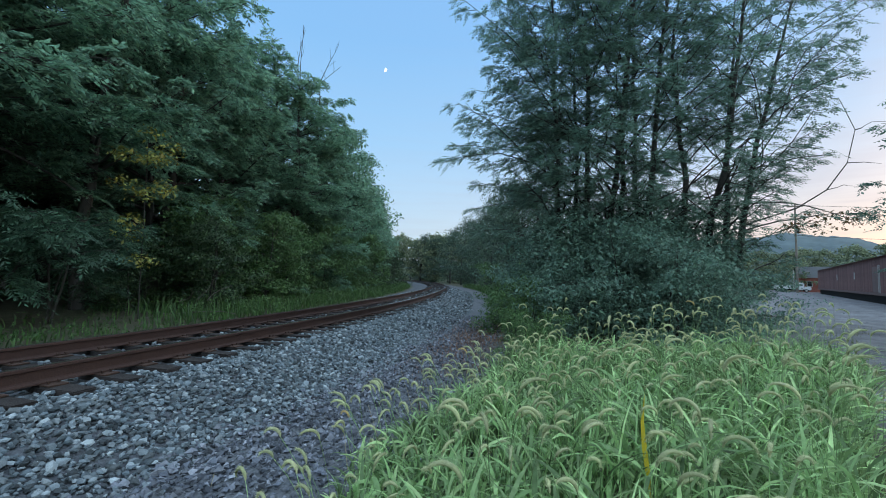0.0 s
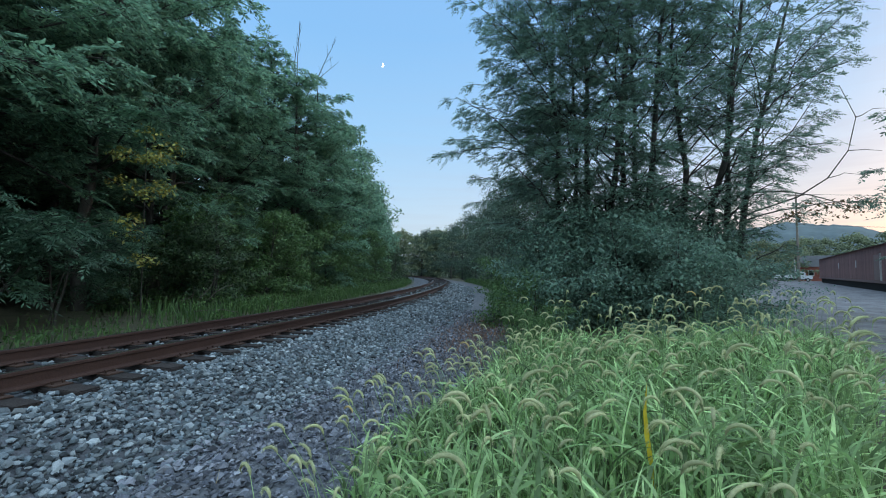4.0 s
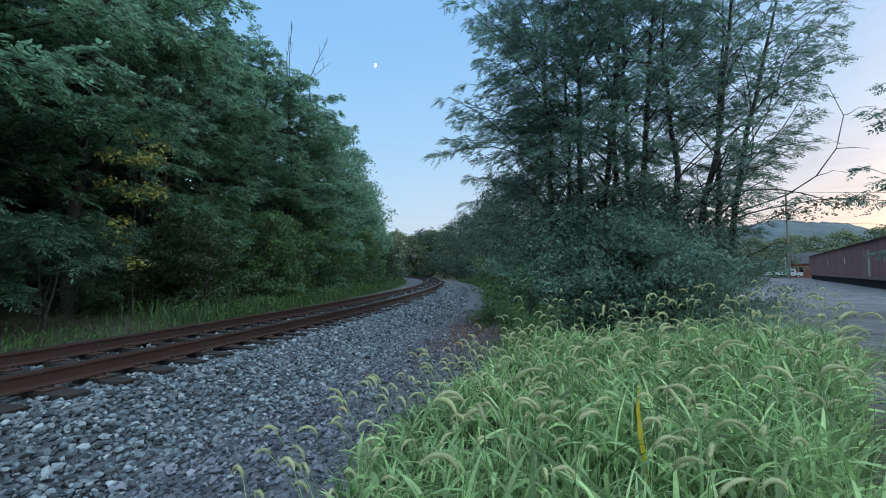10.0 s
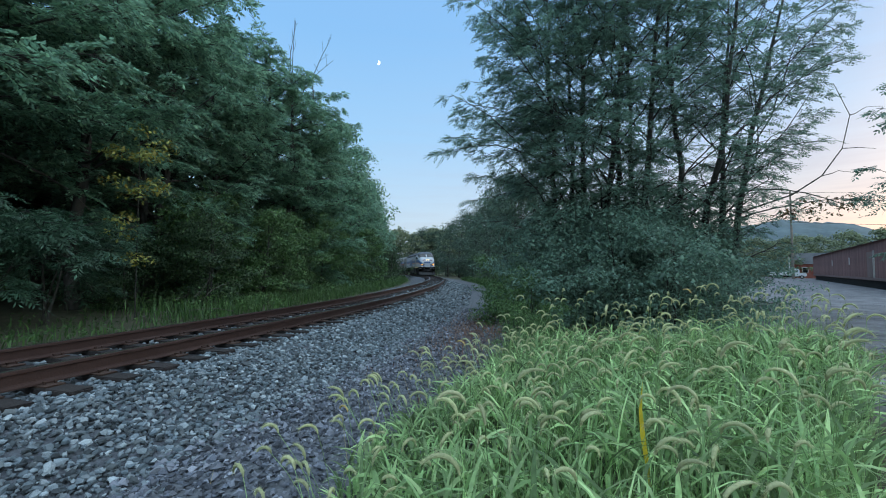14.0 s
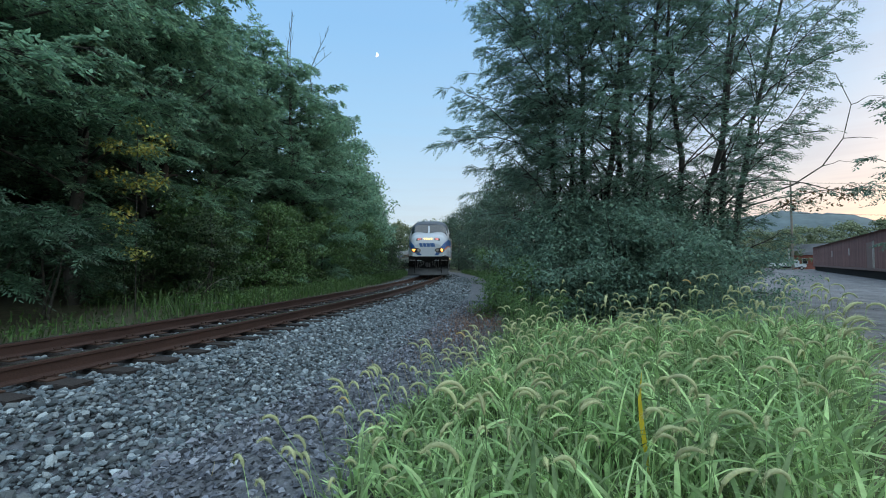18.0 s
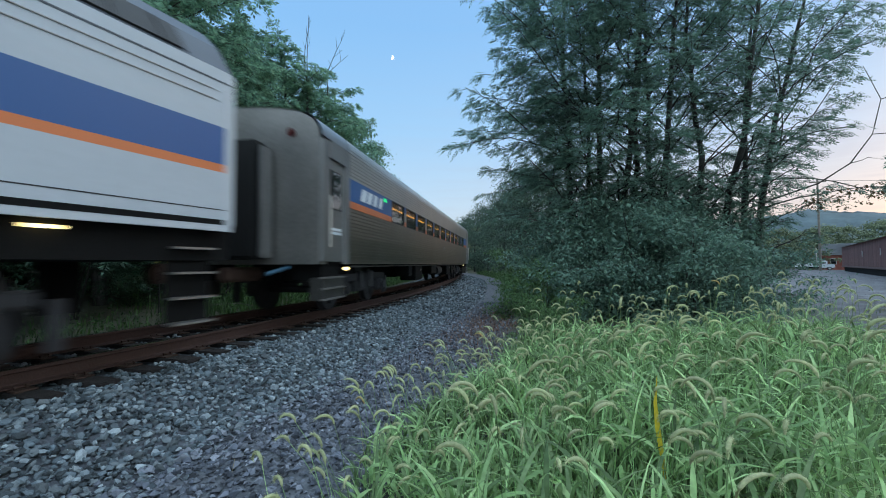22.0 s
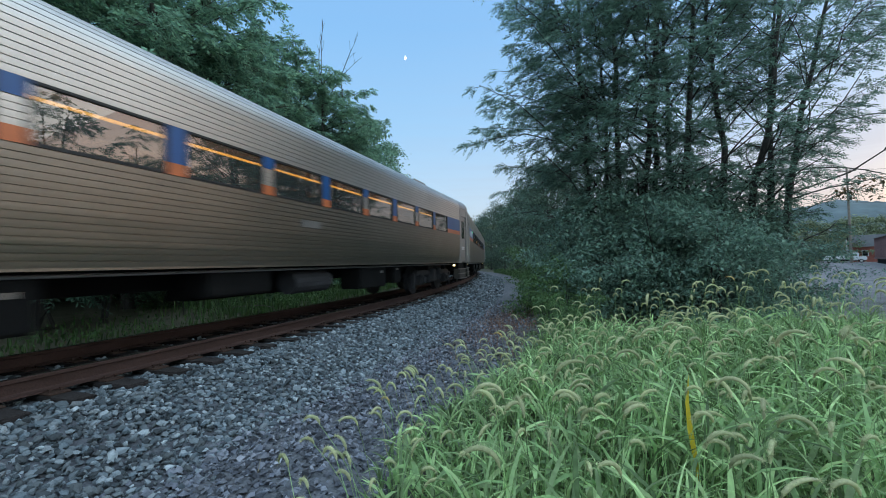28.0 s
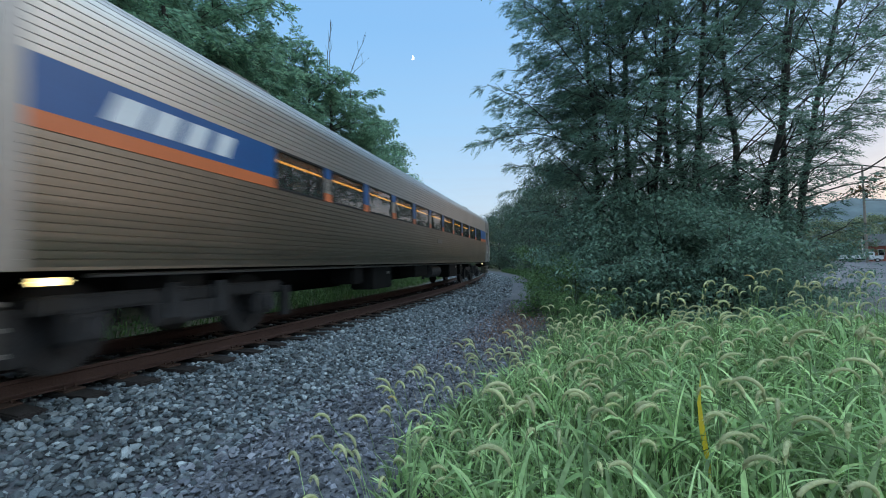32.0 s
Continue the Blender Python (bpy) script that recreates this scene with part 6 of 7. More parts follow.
def build_foxtails():
    rng = np.random.default_rng(33)
    x, y = rng.uniform(-0.9, 5.3, 7000), rng.uniform(0.9, 6.9, 7000)
    ok = inside(x, y, CLUMP) & (np.hypot(x, y) > 1.3)
    x, y = x[ok][:430], y[ok][:430]
    wind = np.where(rng.uniform(0, 1, len(x)) < 0.68, rng.normal(0.0, 0.7, len(x)), rng.normal(3.1, 0.7, len(x)))
    rows = [(a, b, c, rng.uniform(0.66, 1.16) * float(mound(a, b)), rng.uniform(0.09, 0.20), rng.uniform(0.02, 0.22), w) for a, b, c, w in zip(x, y, ground_z(x, y), wind)]
    for _ in range(50):
        py = rng.uniform(1.9, 6.6)
        px = float(np.interp(py, (1.9, 3.2, 4.1, 5.0, 6.4), (-0.75, -0.58, -0.30, 0.22, 0.7))) + rng.uniform(-0.1, 0.25)
        rows.append((px, py, float(ground_z(px, py)[0]), rng.uniform(0.45, 0.78), rng.uniform(0.10, 0.17), rng.uniform(0.06, 0.3), rng.normal(3.0, 0.6)))
    stalks, me = foxtail_heads("foxtails", rng, rows, SEED, 210)
    tagged(new("foxtails", me), "pale green bristly drooping foxtail heads above the grass", "grass", kind="stuff")
    tagged(new("foxtail_stalks", stalks.mesh("foxtail_stalks", GRASS)), "thin green stalks under the foxtail heads", "grass", kind="stuff")
    # tall single ones that stand clear of the rest: x, y, height, head, curl bearing, material
    singles = ((1.18, 5.4, 1.30, 0.15, 2.9, SEED), (1.54, 5.5, 1.24, 0.12, 0.4, SEED), (1.9, 5.6, 1.32, 0.13, 0.1, SEED), (2.8, 5.4, 1.24, 0.26, 0.15, SEED), (3.3, 5.6, 1.2, 0.20, 0.2, SEED), (0.4, 5.2, 0.72, 0.14, 2.8, SEED_RIPE), (-0.70, 3.6, 0.44, 0.13, 2.6, SEED_RIPE), (-0.48, 4.2, 0.58, 0.15, 0.4, SEED), (-0.25, 4.4, 0.60, 0.13, 0.3, SEED), (0.03, 4.6, 0.60, 0.12, 0.2, SEED), (4.5, 5.0, 1.05, 0.19, 0.1, SEED), (4.9, 5.2, 1.08, 0.2, 0.1, SEED), (3.9, 6.3, 1.3, 0.14, 2.8, SEED_RIPE))
    for px, py, tall, head, ang, mat in singles:
        fox = thing("foxtail", "single tall foxtail with a drooping seed head" if mat is SEED else "single ripe tan foxtail with a drooping seed head", "grass", "tall foxtails over the clump")
        fox.matrix_basis = pose(px, py, float(ground_z(px, py)[0]))
        st, me = foxtail_heads("seed_head", rng, [(0, 0, -0.02, tall, head, 0.08, ang)], mat, 200)
        part("stalk", st.mesh("stalk", GRASS), GRASS, fox)
        part("seed_head", me, mat, fox, "bristly drooping seed head")
        SWAY.append((fox, px, py))
    # the yellowed blade in the clump
    leaf = thing("yellow_blade", "single yellowed grass blade among green ones", "grass")
    leaf.matrix_basis = pose(1.16, 2.42, float(ground_z(1.16, 2.42)[0]))
    v, f = [], []
    for i, (zz, w, o) in enumerate(((0.38, 0.014, 0.05), (0.55, 0.028, 0.03), (0.70, 0.032, 0.01), (0.84, 0.022, 0.0), (1.0, 0.002, 0.015))):
        v += [(o - w / 2, 0, zz), (o + w / 2, 0.006, zz)]
        if i:
            f.append((2 * i - 2, 2 * i - 1, 2 * i + 1, 2 * i))
    part("blade", mesh_from("blade", v, [np.array(f)], BLADE_YELLOW, True), BLADE_YELLOW, leaf)
    stem = Tubes(5)
    stem.add(np.array([(0.05, 0, -0.03), (0.06, 0, 0.2), (0.05, 0, 0.40)]), [0.004, 0.004, 0.003])
    part("stem", stem.mesh("stem", GRASS), GRASS, leaf)


SWAY = []
build_foxtails()


def build_dry_bits():
    rng = np.random.default_rng(8)
    s, d = rng.normal(6.0, 2.2, 2600), rng.normal(4.2, 0.5, 2600)
    x, y, _ = line(s, d)
    blades("dead_grass", "low reddish-brown dead grass on the gravel's edge", rng, x, y, ground_z(x, y, d), rng.uniform(0.04, 0.16, len(x)), rng.uniform(0.006, 0.012, len(x)), DEAD, 0.9)
    # dry stalks in the gravel
    for px, py, tall, lean in ((-0.75, 3.6, 0.45, -0.22), (-0.5, 3.9, 0.5, -0.25), (-0.3, 5.0, 0.55, -0.25), (-0.05, 5.2, 0.6, -0.3), (-1.7, 3.2, 0.15, 0.2)):
        stalk = thing("dry_stalk", "thin dry bent grass stalk in the gravel", "grass", "dry stalks in the gravel")
        stalk.matrix_basis = pose(px, py, float(ground_z(px, py)[0]))
        st = Tubes(5)
        st.add(bough(rng, (0, 0, -0.03), (lean, 0.1, 1), tall, 0.1, -lean * 0.2), np.linspace(0.003, 0.0015, 7))
        part("stem", st.mesh("stem", STRAW), STRAW, stalk)
    # fallen branch by the weeds
    branch = thing("fallen_branch", "bare grey fallen branch lying in the weeds", "branch")
    bx_, by_, _ = line(6.3, -5.0)
    branch.matrix_basis = pose(float(bx_), float(by_), float(ground_z(bx_, by_)[0]), 0, 0, 20)
    st = Tubes(6)
    st.add(bough(rng, (-1.1, 0, 0.02), (1, 0.1, 0.5), 2.6, 0.3, 0.4), np.linspace(0.03, 0.01, 7))
    for a in ((-0.2, 0.1, 0.55), (0.3, 0.1, 0.62), (0.6, 0.0, 0.6)):
        st.add(bough(rng, a, (0.5, rng.normal(0, 0.4), 0.7), 0.9, 0.4, 0.2), np.linspace(0.014, 0.005, 7))
    part("limb", st.mesh("limb", BARK_GREY), BARK_GREY, branch)


DEAD = material("dead_grass", (0.17, 0.085, 0.06), 0.8, vary=0.3, scale=3, fine=20, bump=0, island=0.4, tint=(0.24, 0.15, 0.09), through=0.2)
STRAW = material("straw", (0.35, 0.30, 0.18), 0.7, vary=0.2, scale=8, fine=40, bump=0)
build_dry_bits()


def build_lot_weeds():
    rng = np.random.default_rng(61)
    x, y = rng.normal(6.6, 1.2, 2200), rng.normal(7.6, 1.0, 2200)
    arching("dry_weeds", "brownish dry weeds at the foot of the bushes", rng, x, y, ground_z(x, y), rng.uniform(0.1, 0.4, len(x)), rng.uniform(0.006, 0.014, len(x)), GRASS_DRY, "weeds")
    # scattered low tufts on the trodden lot
    cx, cy = rng.uniform(5.0, 16.0, 70), rng.uniform(5.0, 22.0, 70)
    x, y = np.repeat(cx, 22) + rng.normal(0, 0.16, 1540), np.repeat(cy, 22) + rng.normal(0, 0.16, 1540)
    blades("lot_tufts", "low dry tufts of grass on the dusty lot", rng, x, y, ground_z(x, y), rng.uniform(0.05, 0.2, len(x)), rng.uniform(0.008, 0.014, len(x)), GRASS_DRY, 0.6)


build_lot_weeds()


def sprays(name, label, rng, spots, mat, parent=None, per=40, leaf=0.12, spread=0.5, category="branch", woods=()):
    """A branch carrying leaf sprays at the given places."""
    t = thing(name, label, category)
    st = Tubes(5)
    for a, b, r in woods:
        a, b = np.asarray(a, float), np.asarray(b, float)
        st.add(np.array([a + (b - a) * u + np.array([0, 0, 0.10 * np.linalg.norm(b - a) * np.sin(np.pi * u)]) for u in np.linspace(0, 1, 7)]), np.linspace(r, r * 0.4, 7))
    part("wood", st.mesh("wood", BARK), BARK, t)
    part("leaves", leaf_mesh("leaves", rng, np.array(spots), spread, per, leaf, mat), mat, t)
    return t


def build_details():
    rng = np.random.default_rng(12)
    # yellowing vine on the wood's edge
    spots = [(-8.9 + rng.normal(0, 0.3), 12.0 + rng.normal(0, 0.2), 0.92 * z + rng.normal(0, 0.2)) for z in (5.4, 5.1, 4.7, 4.5, 4.1, 3.6, 3.3, 2.7, 2.3, 1.9, 1.5)]
    spots += [(-8.0, 11.9, 4.6), (-8.2, 11.9, 4.3), (-8.1, 11.8, 3.3), (-9.5, 12.0, 4.5)]
    sprays("yellowing_vine", "climbing vine with yellowing leaves on the wood's edge", rng, spots, LEAF_YELLOW, per=64, leaf=0.12, spread=0.40, category="vine", woods=(((-8.9, 12.3, -0.5), (-8.8, 12.1, 4.9), 0.018),))
    # dead snags above the wood
    snag = thing("dead_snag", "bare dead branches standing above the tree tops", "tree")
    st = Tubes(5)
    bx_, by_ = -10.3, 28.6
    st.add(np.array([(bx_, by_, -0.5), (bx_ + 0.2, by_, 6.0), (bx_, by_, 11.5), (bx_ - 0.1, by_, 14.0)]), [0.16, 0.12, 0.07, 0.035])
    for x0, z0, x1, z1 in ((-0.1, 13.0, -3.3, 18.6), (-0.1, 13.6, -0.9, 18.6), (-0.1, 13.9, 0.1, 18.4), (0.0, 12.4, 2.6, 16.2), (1.0, 13.9, 2.9, 17.0)):
        p = bough(rng, (bx_ + x0, by_, z0), (x1 - x0, 0, z1 - z0), math.hypot(x1 - x0, z1 - z0), 0.18)
        st.add(p, np.linspace(0.034, 0.010, len(p)))
        for j in (3, 4, 5):
            q = bough(rng, p[j], (rng.normal(0.2, 0.6), 0, 1), 0.8, 0.3, 0, 3)
            st.add(q, np.linspace(0.014, 0.007, len(q)))
    part("trunk", st.mesh("trunk", BARK), BARK, snag)
    # hanging bough of the locust clump against the glow
    spots = [(11.0 + 0.28 * i + rng.normal(0, 0.12), 13.2, 3.0 + 0.02 * i + rng.normal(0, 0.16)) for i in range(9)]
    bough_ = sprays("rusty_bough", "thin hanging bough with rust-coloured leaves", rng, spots, LEAF_ORANGE, per=34, leaf=0.11, spread=0.4, woods=(((9.6, 14.0, 3.6), (13.2, 13.2, 3.1), 0.03), ((9.6, 14.0, 3.6), (9.8, 15.8, 2.5), 0.05)))
    arch = thing("bare_bough", "long bare arching bough hanging from the locust trees", "branch")
    st = Tubes(5)
    path = np.array([(9.8, 15.8, 2.6), (10.4, 13.8, 3.1), (11.4, 13.3, 3.5), (12.3, 13.2, 4.1), (13.0, 13.2, 5.0), (13.3, 13.2, 6.1), (12.9, 13.3, 7.2)])
    st.add(np.stack([np.interp(np.linspace(0, 6, 25), np.arange(7), path[:, i]) for i in range(3)], 1), np.linspace(0.032, 0.008, 25))
    for j in (3, 4, 5):
        st.add(bough(rng, path[j], (0.8, 0, 0.4), 1.3, 0.4, 0.3, 5), np.linspace(0.015, 0.005, 6))
    part("limb", st.mesh("limb", BARK), BARK, arch)


build_details()

# ---- the lot, its buildings and the distance
SHED_RED = material("red_boards", (0.15, 0.068, 0.062), 0.85, vary=0.35, scale=0.8, fine=12, bump=0.4, objects=0.25)
SHED_TRIM = material("weathered_trim", (0.42, 0.40, 0.38), 0.8, vary=0.3, scale=3, fine=25, bump=0.3)
SHED_ROOF = material("rusty_sheet_roof", (0.12, 0.07, 0.065), 0.6, metal=0.3, vary=0.35, scale=1, fine=10, bump=0.3)
BRICK_FAR = material("red_brick", (0.26, 0.09, 0.07), 0.9, vary=0.3, scale=2, fine=20, bump=0.3)
SLATE = material("grey_roof", (0.16, 0.17, 0.19), 0.7, vary=0.2, scale=2, fine=20, bump=0.3)
VEHICLE = material("white_vehicle_paint", (0.58, 0.60, 0.63), 0.3, vary=0.05, scale=2, fine=20, bump=0)
POLE_WOOD = material("pole_wood", (0.16, 0.14, 0.12), 0.9, vary=0.3, scale=3, fine=30, bump=0.4)
CONCRETE = material("concrete", (0.30, 0.30, 0.31), 0.9, vary=0.25, scale=3, fine=40, bump=0.4)
LOT_Z = -0.60


def build_shed():
    near, far = Vector((40.2, 38.2, 0)), Vector((79.5, 89.5, 0))
    length = (far - near).length + 2.5
    turn = math.degrees(math.atan2(far.y - near.y, far.x - near.x))
    start = near - (far - near).normalized() * 14
    shed = thing("freight_shed", "long dark red wooden shed on a low dark base", "shed", m=pose(start.x, start.y, LOT_Z, 0, 0, turn))
    board = None
    n = 150
    w = length / n
    bm = boxed(0, w * 0.94, -0.03, 0.03, 0, 3.4)
    board = bpy.data.meshes.new("board")
    bm.to_mesh(board)
    bm.free()
    board.materials.append(SHED_RED)
    wall = part("wall", boxed(0, length, -7.9, -0.05, 1.0, 4.38), SHED_RED, shed)
    for i in range(n):
        b = part("board", board, SHED_RED, wall)
        b.matrix_basis = pose(i * w, -0.02, 1.0 + 0.0)
    for x in (14.0, 14.5):
        part("door_trim", boxed(x, x + 0.12, 0.0, 0.06, 1.0, 3.6), SHED_TRIM, shed, "weathered white door trim")
    part("door", boxed(14.7, 17.2, 0.01, 0.05, 1.05, 3.5), SHED_ROOF, shed)
    for x in (27.0, 41.0):
        part("hatch", boxed(x, x + 0.4, 0.01, 0.05, 2.4, 3.2), SHED_TRIM, shed)
    part("sill_beam", boxed(-0.1, length + 0.1, -0.2, 0.08, 0.78, 1.02), SHED_ROOF, shed)
    # solid black block put in for the shade below the floor
    part("base", boxed(0.3, length - 0.3, -7.6, -0.25, -0.2, 0.9), BLACK, shed, "solid black block standing for the shade under the floor")
    bm = bmesh.new()
    pts = [(-0.3, 0.3, 4.32), (length + 0.3, 0.3, 4.32), (length + 0.3, -3.95, 5.3), (-0.3, -3.95, 5.3), (length + 0.3, -8.3, 4.32), (-0.3, -8.3, 4.32)]
    vs = [bm.verts.new(p) for p in pts]
    bm.faces.new((vs[0], vs[1], vs[2], vs[3]))
    bm.faces.new((vs[3], vs[2], vs[4], vs[5]))
    bmesh.ops.solidify(bm, geom=bm.faces[:], thickness=0.1)
    part("roof", bm, SHED_ROOF, shed, "low rusty sheet roof")


def wheel_round(parent, x, y, r, w):
    t = part("wheel", rod(bmesh.new(), (x, y - w / 2, r), (x, y + w / 2, r), r, sides=18), RUBBER, parent)
    part("rim", rod(bmesh.new(), (x, y - w / 2 - 0.01, r), (x, y + w / 2 + 0.01, r), r * 0.55, sides=14), STEEL, t)


def build_lot():
    build_shed()
    truck = thing("service_truck", "white flatbed service truck parked on the lot", "truck", m=pose(74.7, 88.7, LOT_Z, 0, 0, -40) @ Matrix.Diagonal((0.8, 0.8, 0.8, 1)))
    part("bed", boxed(-4.2, 0.3, -1.15, 1.15, 0.85, 1.25, bevel=0.05), VEHICLE, truck)
    part("load", boxed(-3.9, -0.2, -1.0, 1.0, 1.25, 1.75, bevel=0.1), VEHICLE, truck)
    part("cab", boxed(0.4, 2.2, -1.1, 1.1, 0.6, 2.5, bevel=0.2), VEHICLE, truck)
    part("cab_window", boxed(0.7, 1.9, -1.12, 1.12, 1.65, 2.25, bevel=0.03), PANE_DARK, truck)
    part("bonnet", boxed(2.2, 3.6, -1.0, 1.0, 0.6, 1.5, bevel=0.15), VEHICLE, truck)
    part("mast", rod(bmesh.new(), (0.2, 0.4, 1.2), (0.1, 0.4, 5.8), 0.09, sides=8), SHED_TRIM, truck)
    part("chassis", boxed(-4.1, 3.4, -0.5, 0.5, 0.45, 0.85), BLACK, truck)
    for x in (-3.2, -2.2, 2.6):
        for y in (-0.95, 0.95):
            wheel_round(truck, x, y, 0.45, 0.3)
    for x, y, k in ((95.5, 104.5, 0), (74, 112, 1)):
        car = thing("parked_car", "small white car parked on the far side of the lot", "car", "cars parked on the lot", m=pose(x, y, LOT_Z, 0, 0, 10))
        part("body", boxed(-2.1, 2.1, -0.85, 0.85, 0.3, 0.95, bevel=0.15), VEHICLE, car)
        part("cabin", boxed(-1.2, 0.9, -0.75, 0.75, 0.95, 1.45, bevel=0.2), PANE_DARK, car)
        for wx in (-1.3, 1.3):
            for wy in (-0.75, 0.75):
                wheel_round(car, wx, wy, 0.32, 0.2)
    house = thing("brick_house", "small red brick house with a grey gable roof", "house", m=pose(87.0, 93.5, LOT_Z, 0, 0, -48))
    part("wall", boxed(-5, 5, -3.5, 3.5, 0, 3.4), BRICK_FAR, house)
    bm = bmesh.new()
    vs = [bm.verts.new(p) for p in ((-5.5, -4.0, 3.2), (5.5, -4.0, 3.2), (5.5, 0, 5.8), (-5.5, 0, 5.8), (5.5, 4.0, 3.2), (-5.5, 4.0, 3.2))]
    bm.faces.new((vs[0], vs[1], vs[2], vs[3]))
    bm.faces.new((vs[3], vs[2], vs[4], vs[5]))
    bmesh.ops.solidify(bm, geom=bm.faces[:], thickness=0.15)
    part("roof", bm, SLATE, house, "grey gable roof")
    for x in (-3, 0, 3):
        win = part("window", boxed(x - 0.5, x + 0.5, -3.56, -3.48, 1.2, 2.5), VEHICLE, house)
        part("pane", boxed(x - 0.42, x + 0.42, -3.58, -3.55, 1.28, 2.42), PANE_DARK, win)
    pole = thing("utility_pole", "tall weathered wooden utility pole with one crossarm", "utility pole", m=pose(71.6, 84, LOT_Z, 0, 0, -30))
    part("mast", rod(bmesh.new(), (0, 0, -0.3), (0, 0, 18.2), 0.24, 0.15, 12), POLE_WOOD, pole)
    part("crossarm", boxed(-1.3, 1.3, -0.07, 0.07, 17.4, 17.6), POLE_WOOD, pole)
    for x in (-1.2, -0.5, 0.5, 1.2):
        part("insulator", rod(bmesh.new(), (x, 0, 17.6), (x, 0, 17.85), 0.05, 0.03, 8), SHED_TRIM, pole)
    part("line_box", rod(bmesh.new(), (0.35, 0, 12.0), (0.35, 0, 13.0), 0.22, sides=12), GREY_STEEL, pole)
    for k, (z, end) in enumerate(((17.8, (20, 140, 14)), (12.6, (20, 140, 9.6)), (11.6, (140, 60, 10)), (17.8, (150, 55, 15)))):
        a = Vector((71.6, 84, LOT_Z + z))
        b = Vector(end)
        st = Tubes(4)
        st.add(np.array([a.lerp(b, u) - Vector((0, 0, 5.0 * u * (1 - u))) for u in np.linspace(0, 1, 14)]), np.full(14, 0.03))
        w = thing("overhead_wire", "thin dark overhead wire from the utility pole", "wire", "wires on the utility pole")
        part("strand", st.mesh("strand", RUBBER), RUBBER, w)
    rng = random.Random(6)
    for k in range(9):
        x, y = rng.uniform(4.9, 6.6), rng.uniform(4.2, 6.6)
        slab = thing("concrete_slab", "broken flat concrete slab lying on the lot", "slab", "broken slabs on the lot", m=pose(x, y, LOT_Z + 0.02, rng.uniform(-4, 4), rng.uniform(-4, 4), rng.uniform(0, 90)))
        bm = boxed(-0.22, 0.22, -0.13, 0.13, -0.03, 0.03, bevel=0.012)
        for v in bm.verts:
            v.co.x *= 1 + 0.35 * v.co.y
        part("slab", bm, CONCRETE, slab)
    g = np.random.default_rng(17)
    n = 5000
    x, y = 2.4 + 22 * g.uniform(0, 1, n) ** 2, 1.2 + 26 * g.uniform(0, 1, n) ** 1.8
    keep = ~inside(x, y, CLUMP)
    x, y = x[keep], y[keep]
    scatter_stones("lot_rubble", "scattered small stones and rubble on the dusty lot", g, x, y, ground_z(x, y), 0.018 * g.lognormal(0, 0.5, len(x)), STONE_FINE, True)


build_lot()


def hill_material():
    # bluish base and faint glow stand in for haze over the distance
    m = material("far_forest_haze", (0.045, 0.070, 0.082), 0.95, vary=0.4, scale=0.02, fine=0.12, bump=0, tint=(0.062, 0.088, 0.10))
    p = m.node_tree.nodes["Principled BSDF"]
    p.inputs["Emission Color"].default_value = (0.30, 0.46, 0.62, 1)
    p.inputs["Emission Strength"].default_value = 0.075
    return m


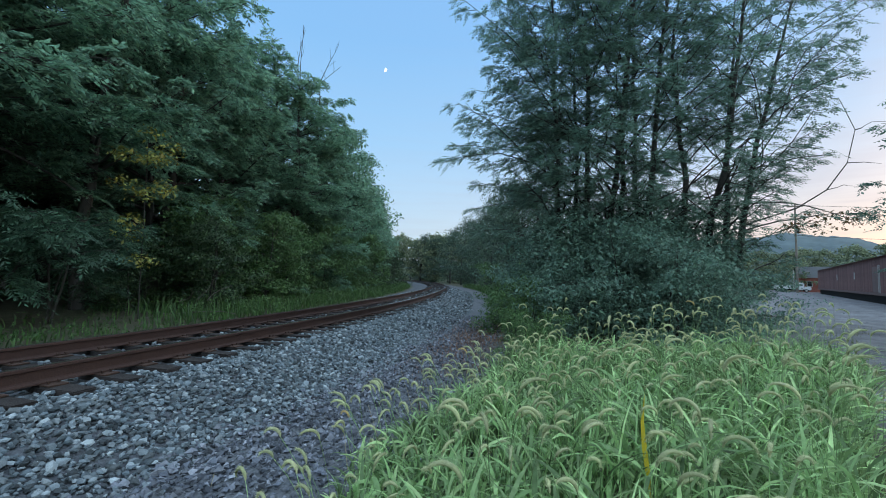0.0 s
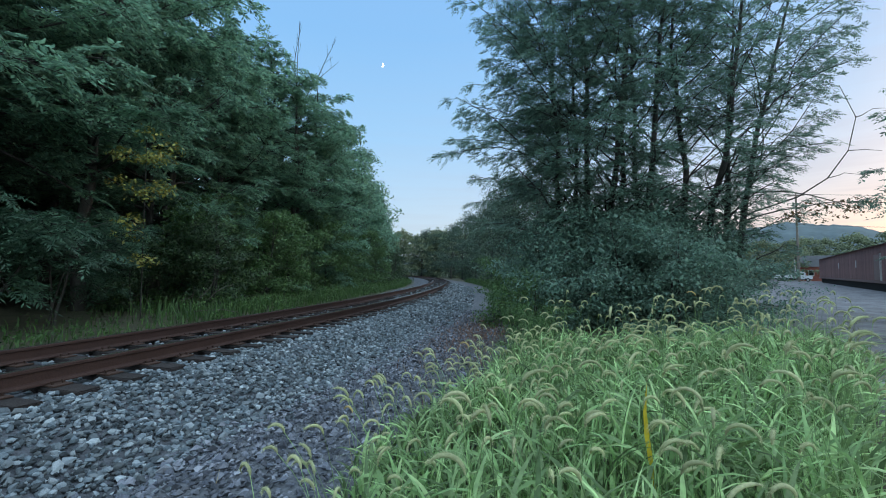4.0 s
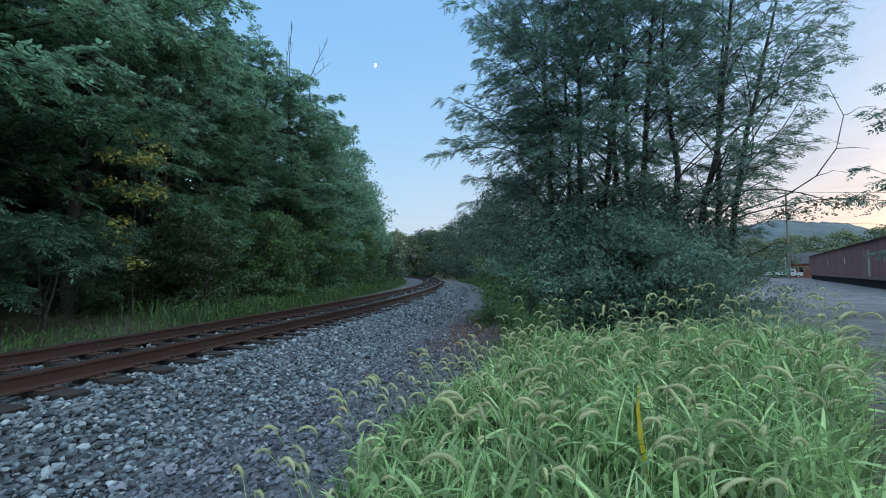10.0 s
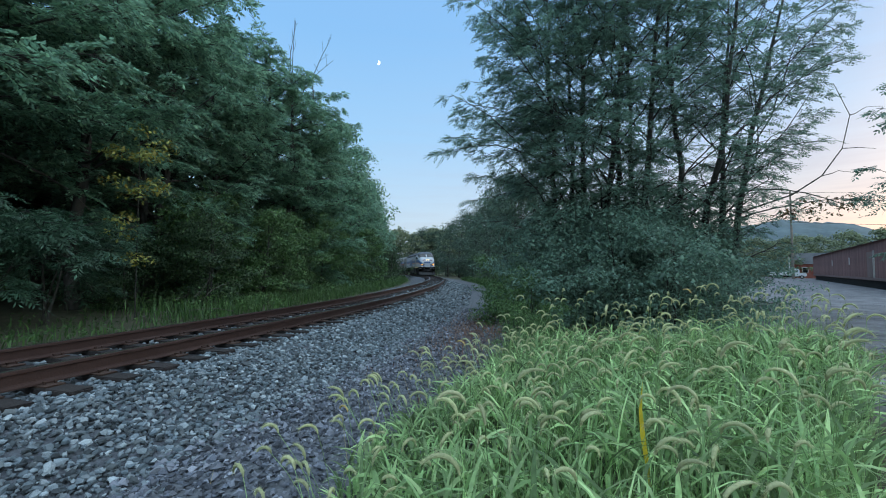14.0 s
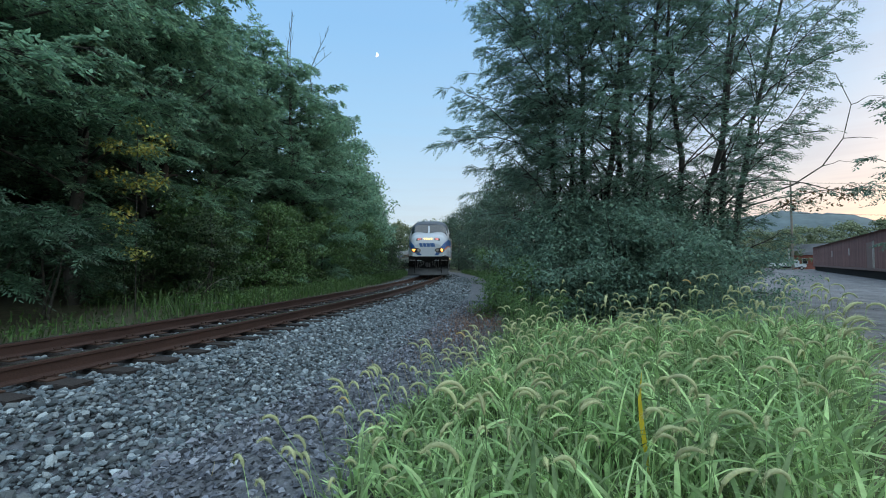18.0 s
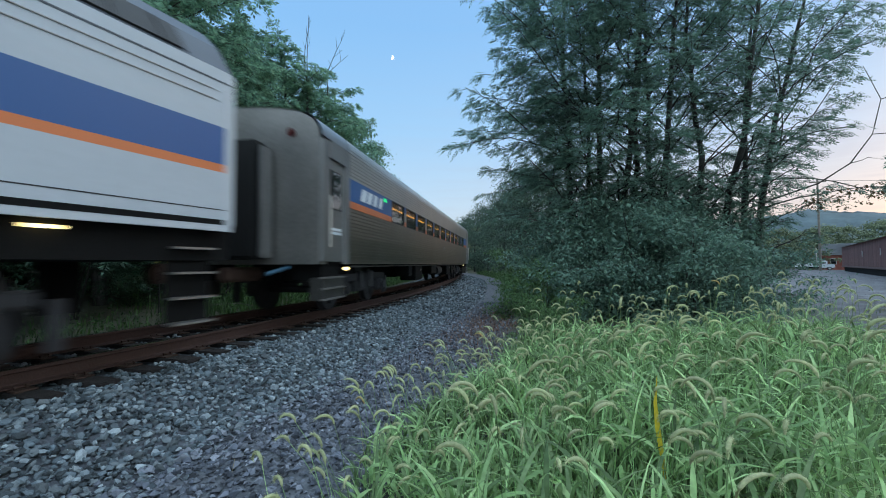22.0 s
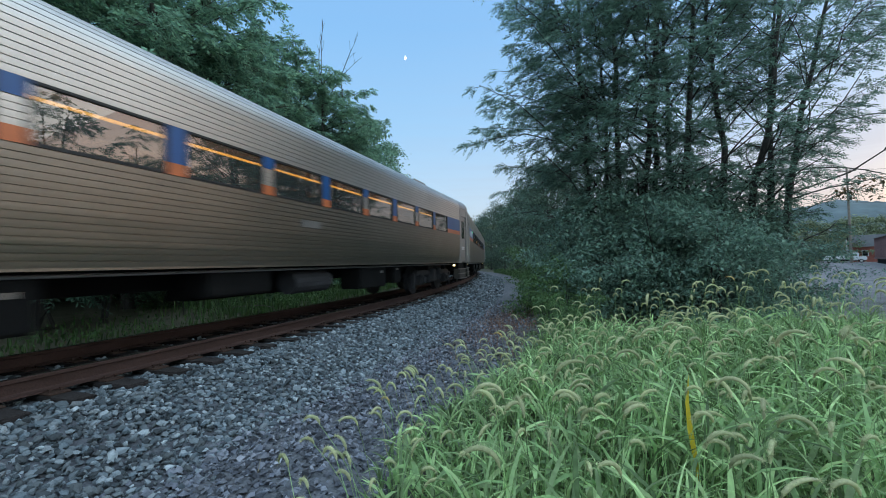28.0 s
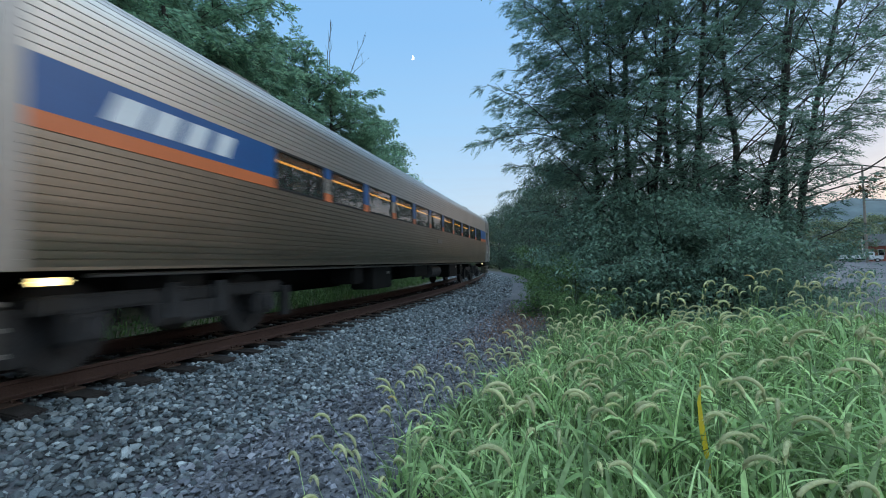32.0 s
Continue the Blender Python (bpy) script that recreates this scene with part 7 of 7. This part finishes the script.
def build_distance():
    m = hill_material()
    u = np.linspace(0, 1, 260)
    rng = np.random.default_rng(2)
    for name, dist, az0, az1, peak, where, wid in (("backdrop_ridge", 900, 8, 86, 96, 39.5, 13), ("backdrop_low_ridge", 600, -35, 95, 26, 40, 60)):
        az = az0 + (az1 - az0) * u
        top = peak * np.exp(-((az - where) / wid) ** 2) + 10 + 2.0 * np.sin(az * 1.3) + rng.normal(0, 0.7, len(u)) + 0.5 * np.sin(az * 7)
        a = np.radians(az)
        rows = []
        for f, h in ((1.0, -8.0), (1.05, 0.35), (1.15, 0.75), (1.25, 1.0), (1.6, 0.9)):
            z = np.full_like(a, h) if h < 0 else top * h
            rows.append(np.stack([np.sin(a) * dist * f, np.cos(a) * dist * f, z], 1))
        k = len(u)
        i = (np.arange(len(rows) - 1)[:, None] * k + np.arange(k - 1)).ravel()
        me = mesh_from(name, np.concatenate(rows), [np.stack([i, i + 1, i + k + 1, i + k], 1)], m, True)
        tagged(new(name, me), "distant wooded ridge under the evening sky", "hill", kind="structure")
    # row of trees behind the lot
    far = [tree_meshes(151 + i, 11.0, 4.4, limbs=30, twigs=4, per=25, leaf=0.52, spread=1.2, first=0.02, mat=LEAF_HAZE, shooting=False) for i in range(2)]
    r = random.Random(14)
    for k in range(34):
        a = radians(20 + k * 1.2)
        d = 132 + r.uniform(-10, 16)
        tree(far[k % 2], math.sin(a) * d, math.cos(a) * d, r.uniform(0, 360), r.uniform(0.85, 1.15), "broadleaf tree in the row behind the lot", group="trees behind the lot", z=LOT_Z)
    for k in range(14):
        a = radians(-7 + k * 1.3)
        d = 112 + r.uniform(-8, 14)
        tree(far[k % 2], math.sin(a) * d, math.cos(a) * d, r.uniform(0, 360), r.uniform(1.1, 1.3), "broadleaf tree in the wood beyond the bend", group="trees beyond the bend", z=LOT_Z)
    # the moon
    bm = bmesh.new()
    bmesh.ops.create_uvsphere(bm, u_segments=32, v_segments=16, radius=13.5)
    bmesh.ops.delete(bm, geom=[v for v in bm.verts if v.co.x < -2.0], context="VERTS")
    moon = new("moon", bpy.data.meshes.new("moon"))
    bm.to_mesh(moon.data)
    bm.free()
    moon.data.materials.append(glowing("moon_glow", (1.0, 0.97, 0.86), 1.1))
    way = aim(*PATH[0][1:]).to_3x3() @ Vector(((681 - 784) / 735.8, (441 - 124) / 735.8, -1)).normalized()
    moon.matrix_basis = Matrix.Translation(Vector((0, 0, 1)) + way * 3000) @ pose(0, 0, 0, 0, 12, 8)
    tagged(moon, "pale half moon in the evening sky", "moon", kind="structure")


build_distance()


def motions():
    for vehicle, rows in RIDES:
        walk(vehicle, rows)
        # wheels roll as far as the train runs
        for axle in [o for o in vehicle.children_recursive if o.name.startswith("wheelset")]:
            place = axle.matrix_basis.translation.copy()
            radius = place.z - 0.003
            turns = [(0.0, pose(*place))]
            for i in range(19 * FPS, 32 * FPS + 1):
                t = i / FPS
                turns.append((t, pose(*place, 0, math.degrees((head_s(19.0) - head_s(t)) / radius) % 360, 0)))
            walk(axle, turns)
    # the tall foxtails rock in the train's draught
    for i, (fox, x, y) in enumerate(SWAY):
        z = float(ground_z(x, y)[0])
        rows = [(0.0, pose(x, y, z)), (20.0, pose(x, y, z))]
        t, k = 20.4, 0
        while t < 32.0:
            push = 5.0 if t < 26 else 3.0
            rows.append((t, pose(x, y, z, push * 0.5 * math.sin(k * 2.1 + i), push * (0.4 + math.sin(k * 1.7 + i * 0.6)), 0)))
            t += 0.45
            k += 1
        rows.append((32.0, pose(x, y, z, 0, 2, 0)))
        walk(fox, rows)


motions()
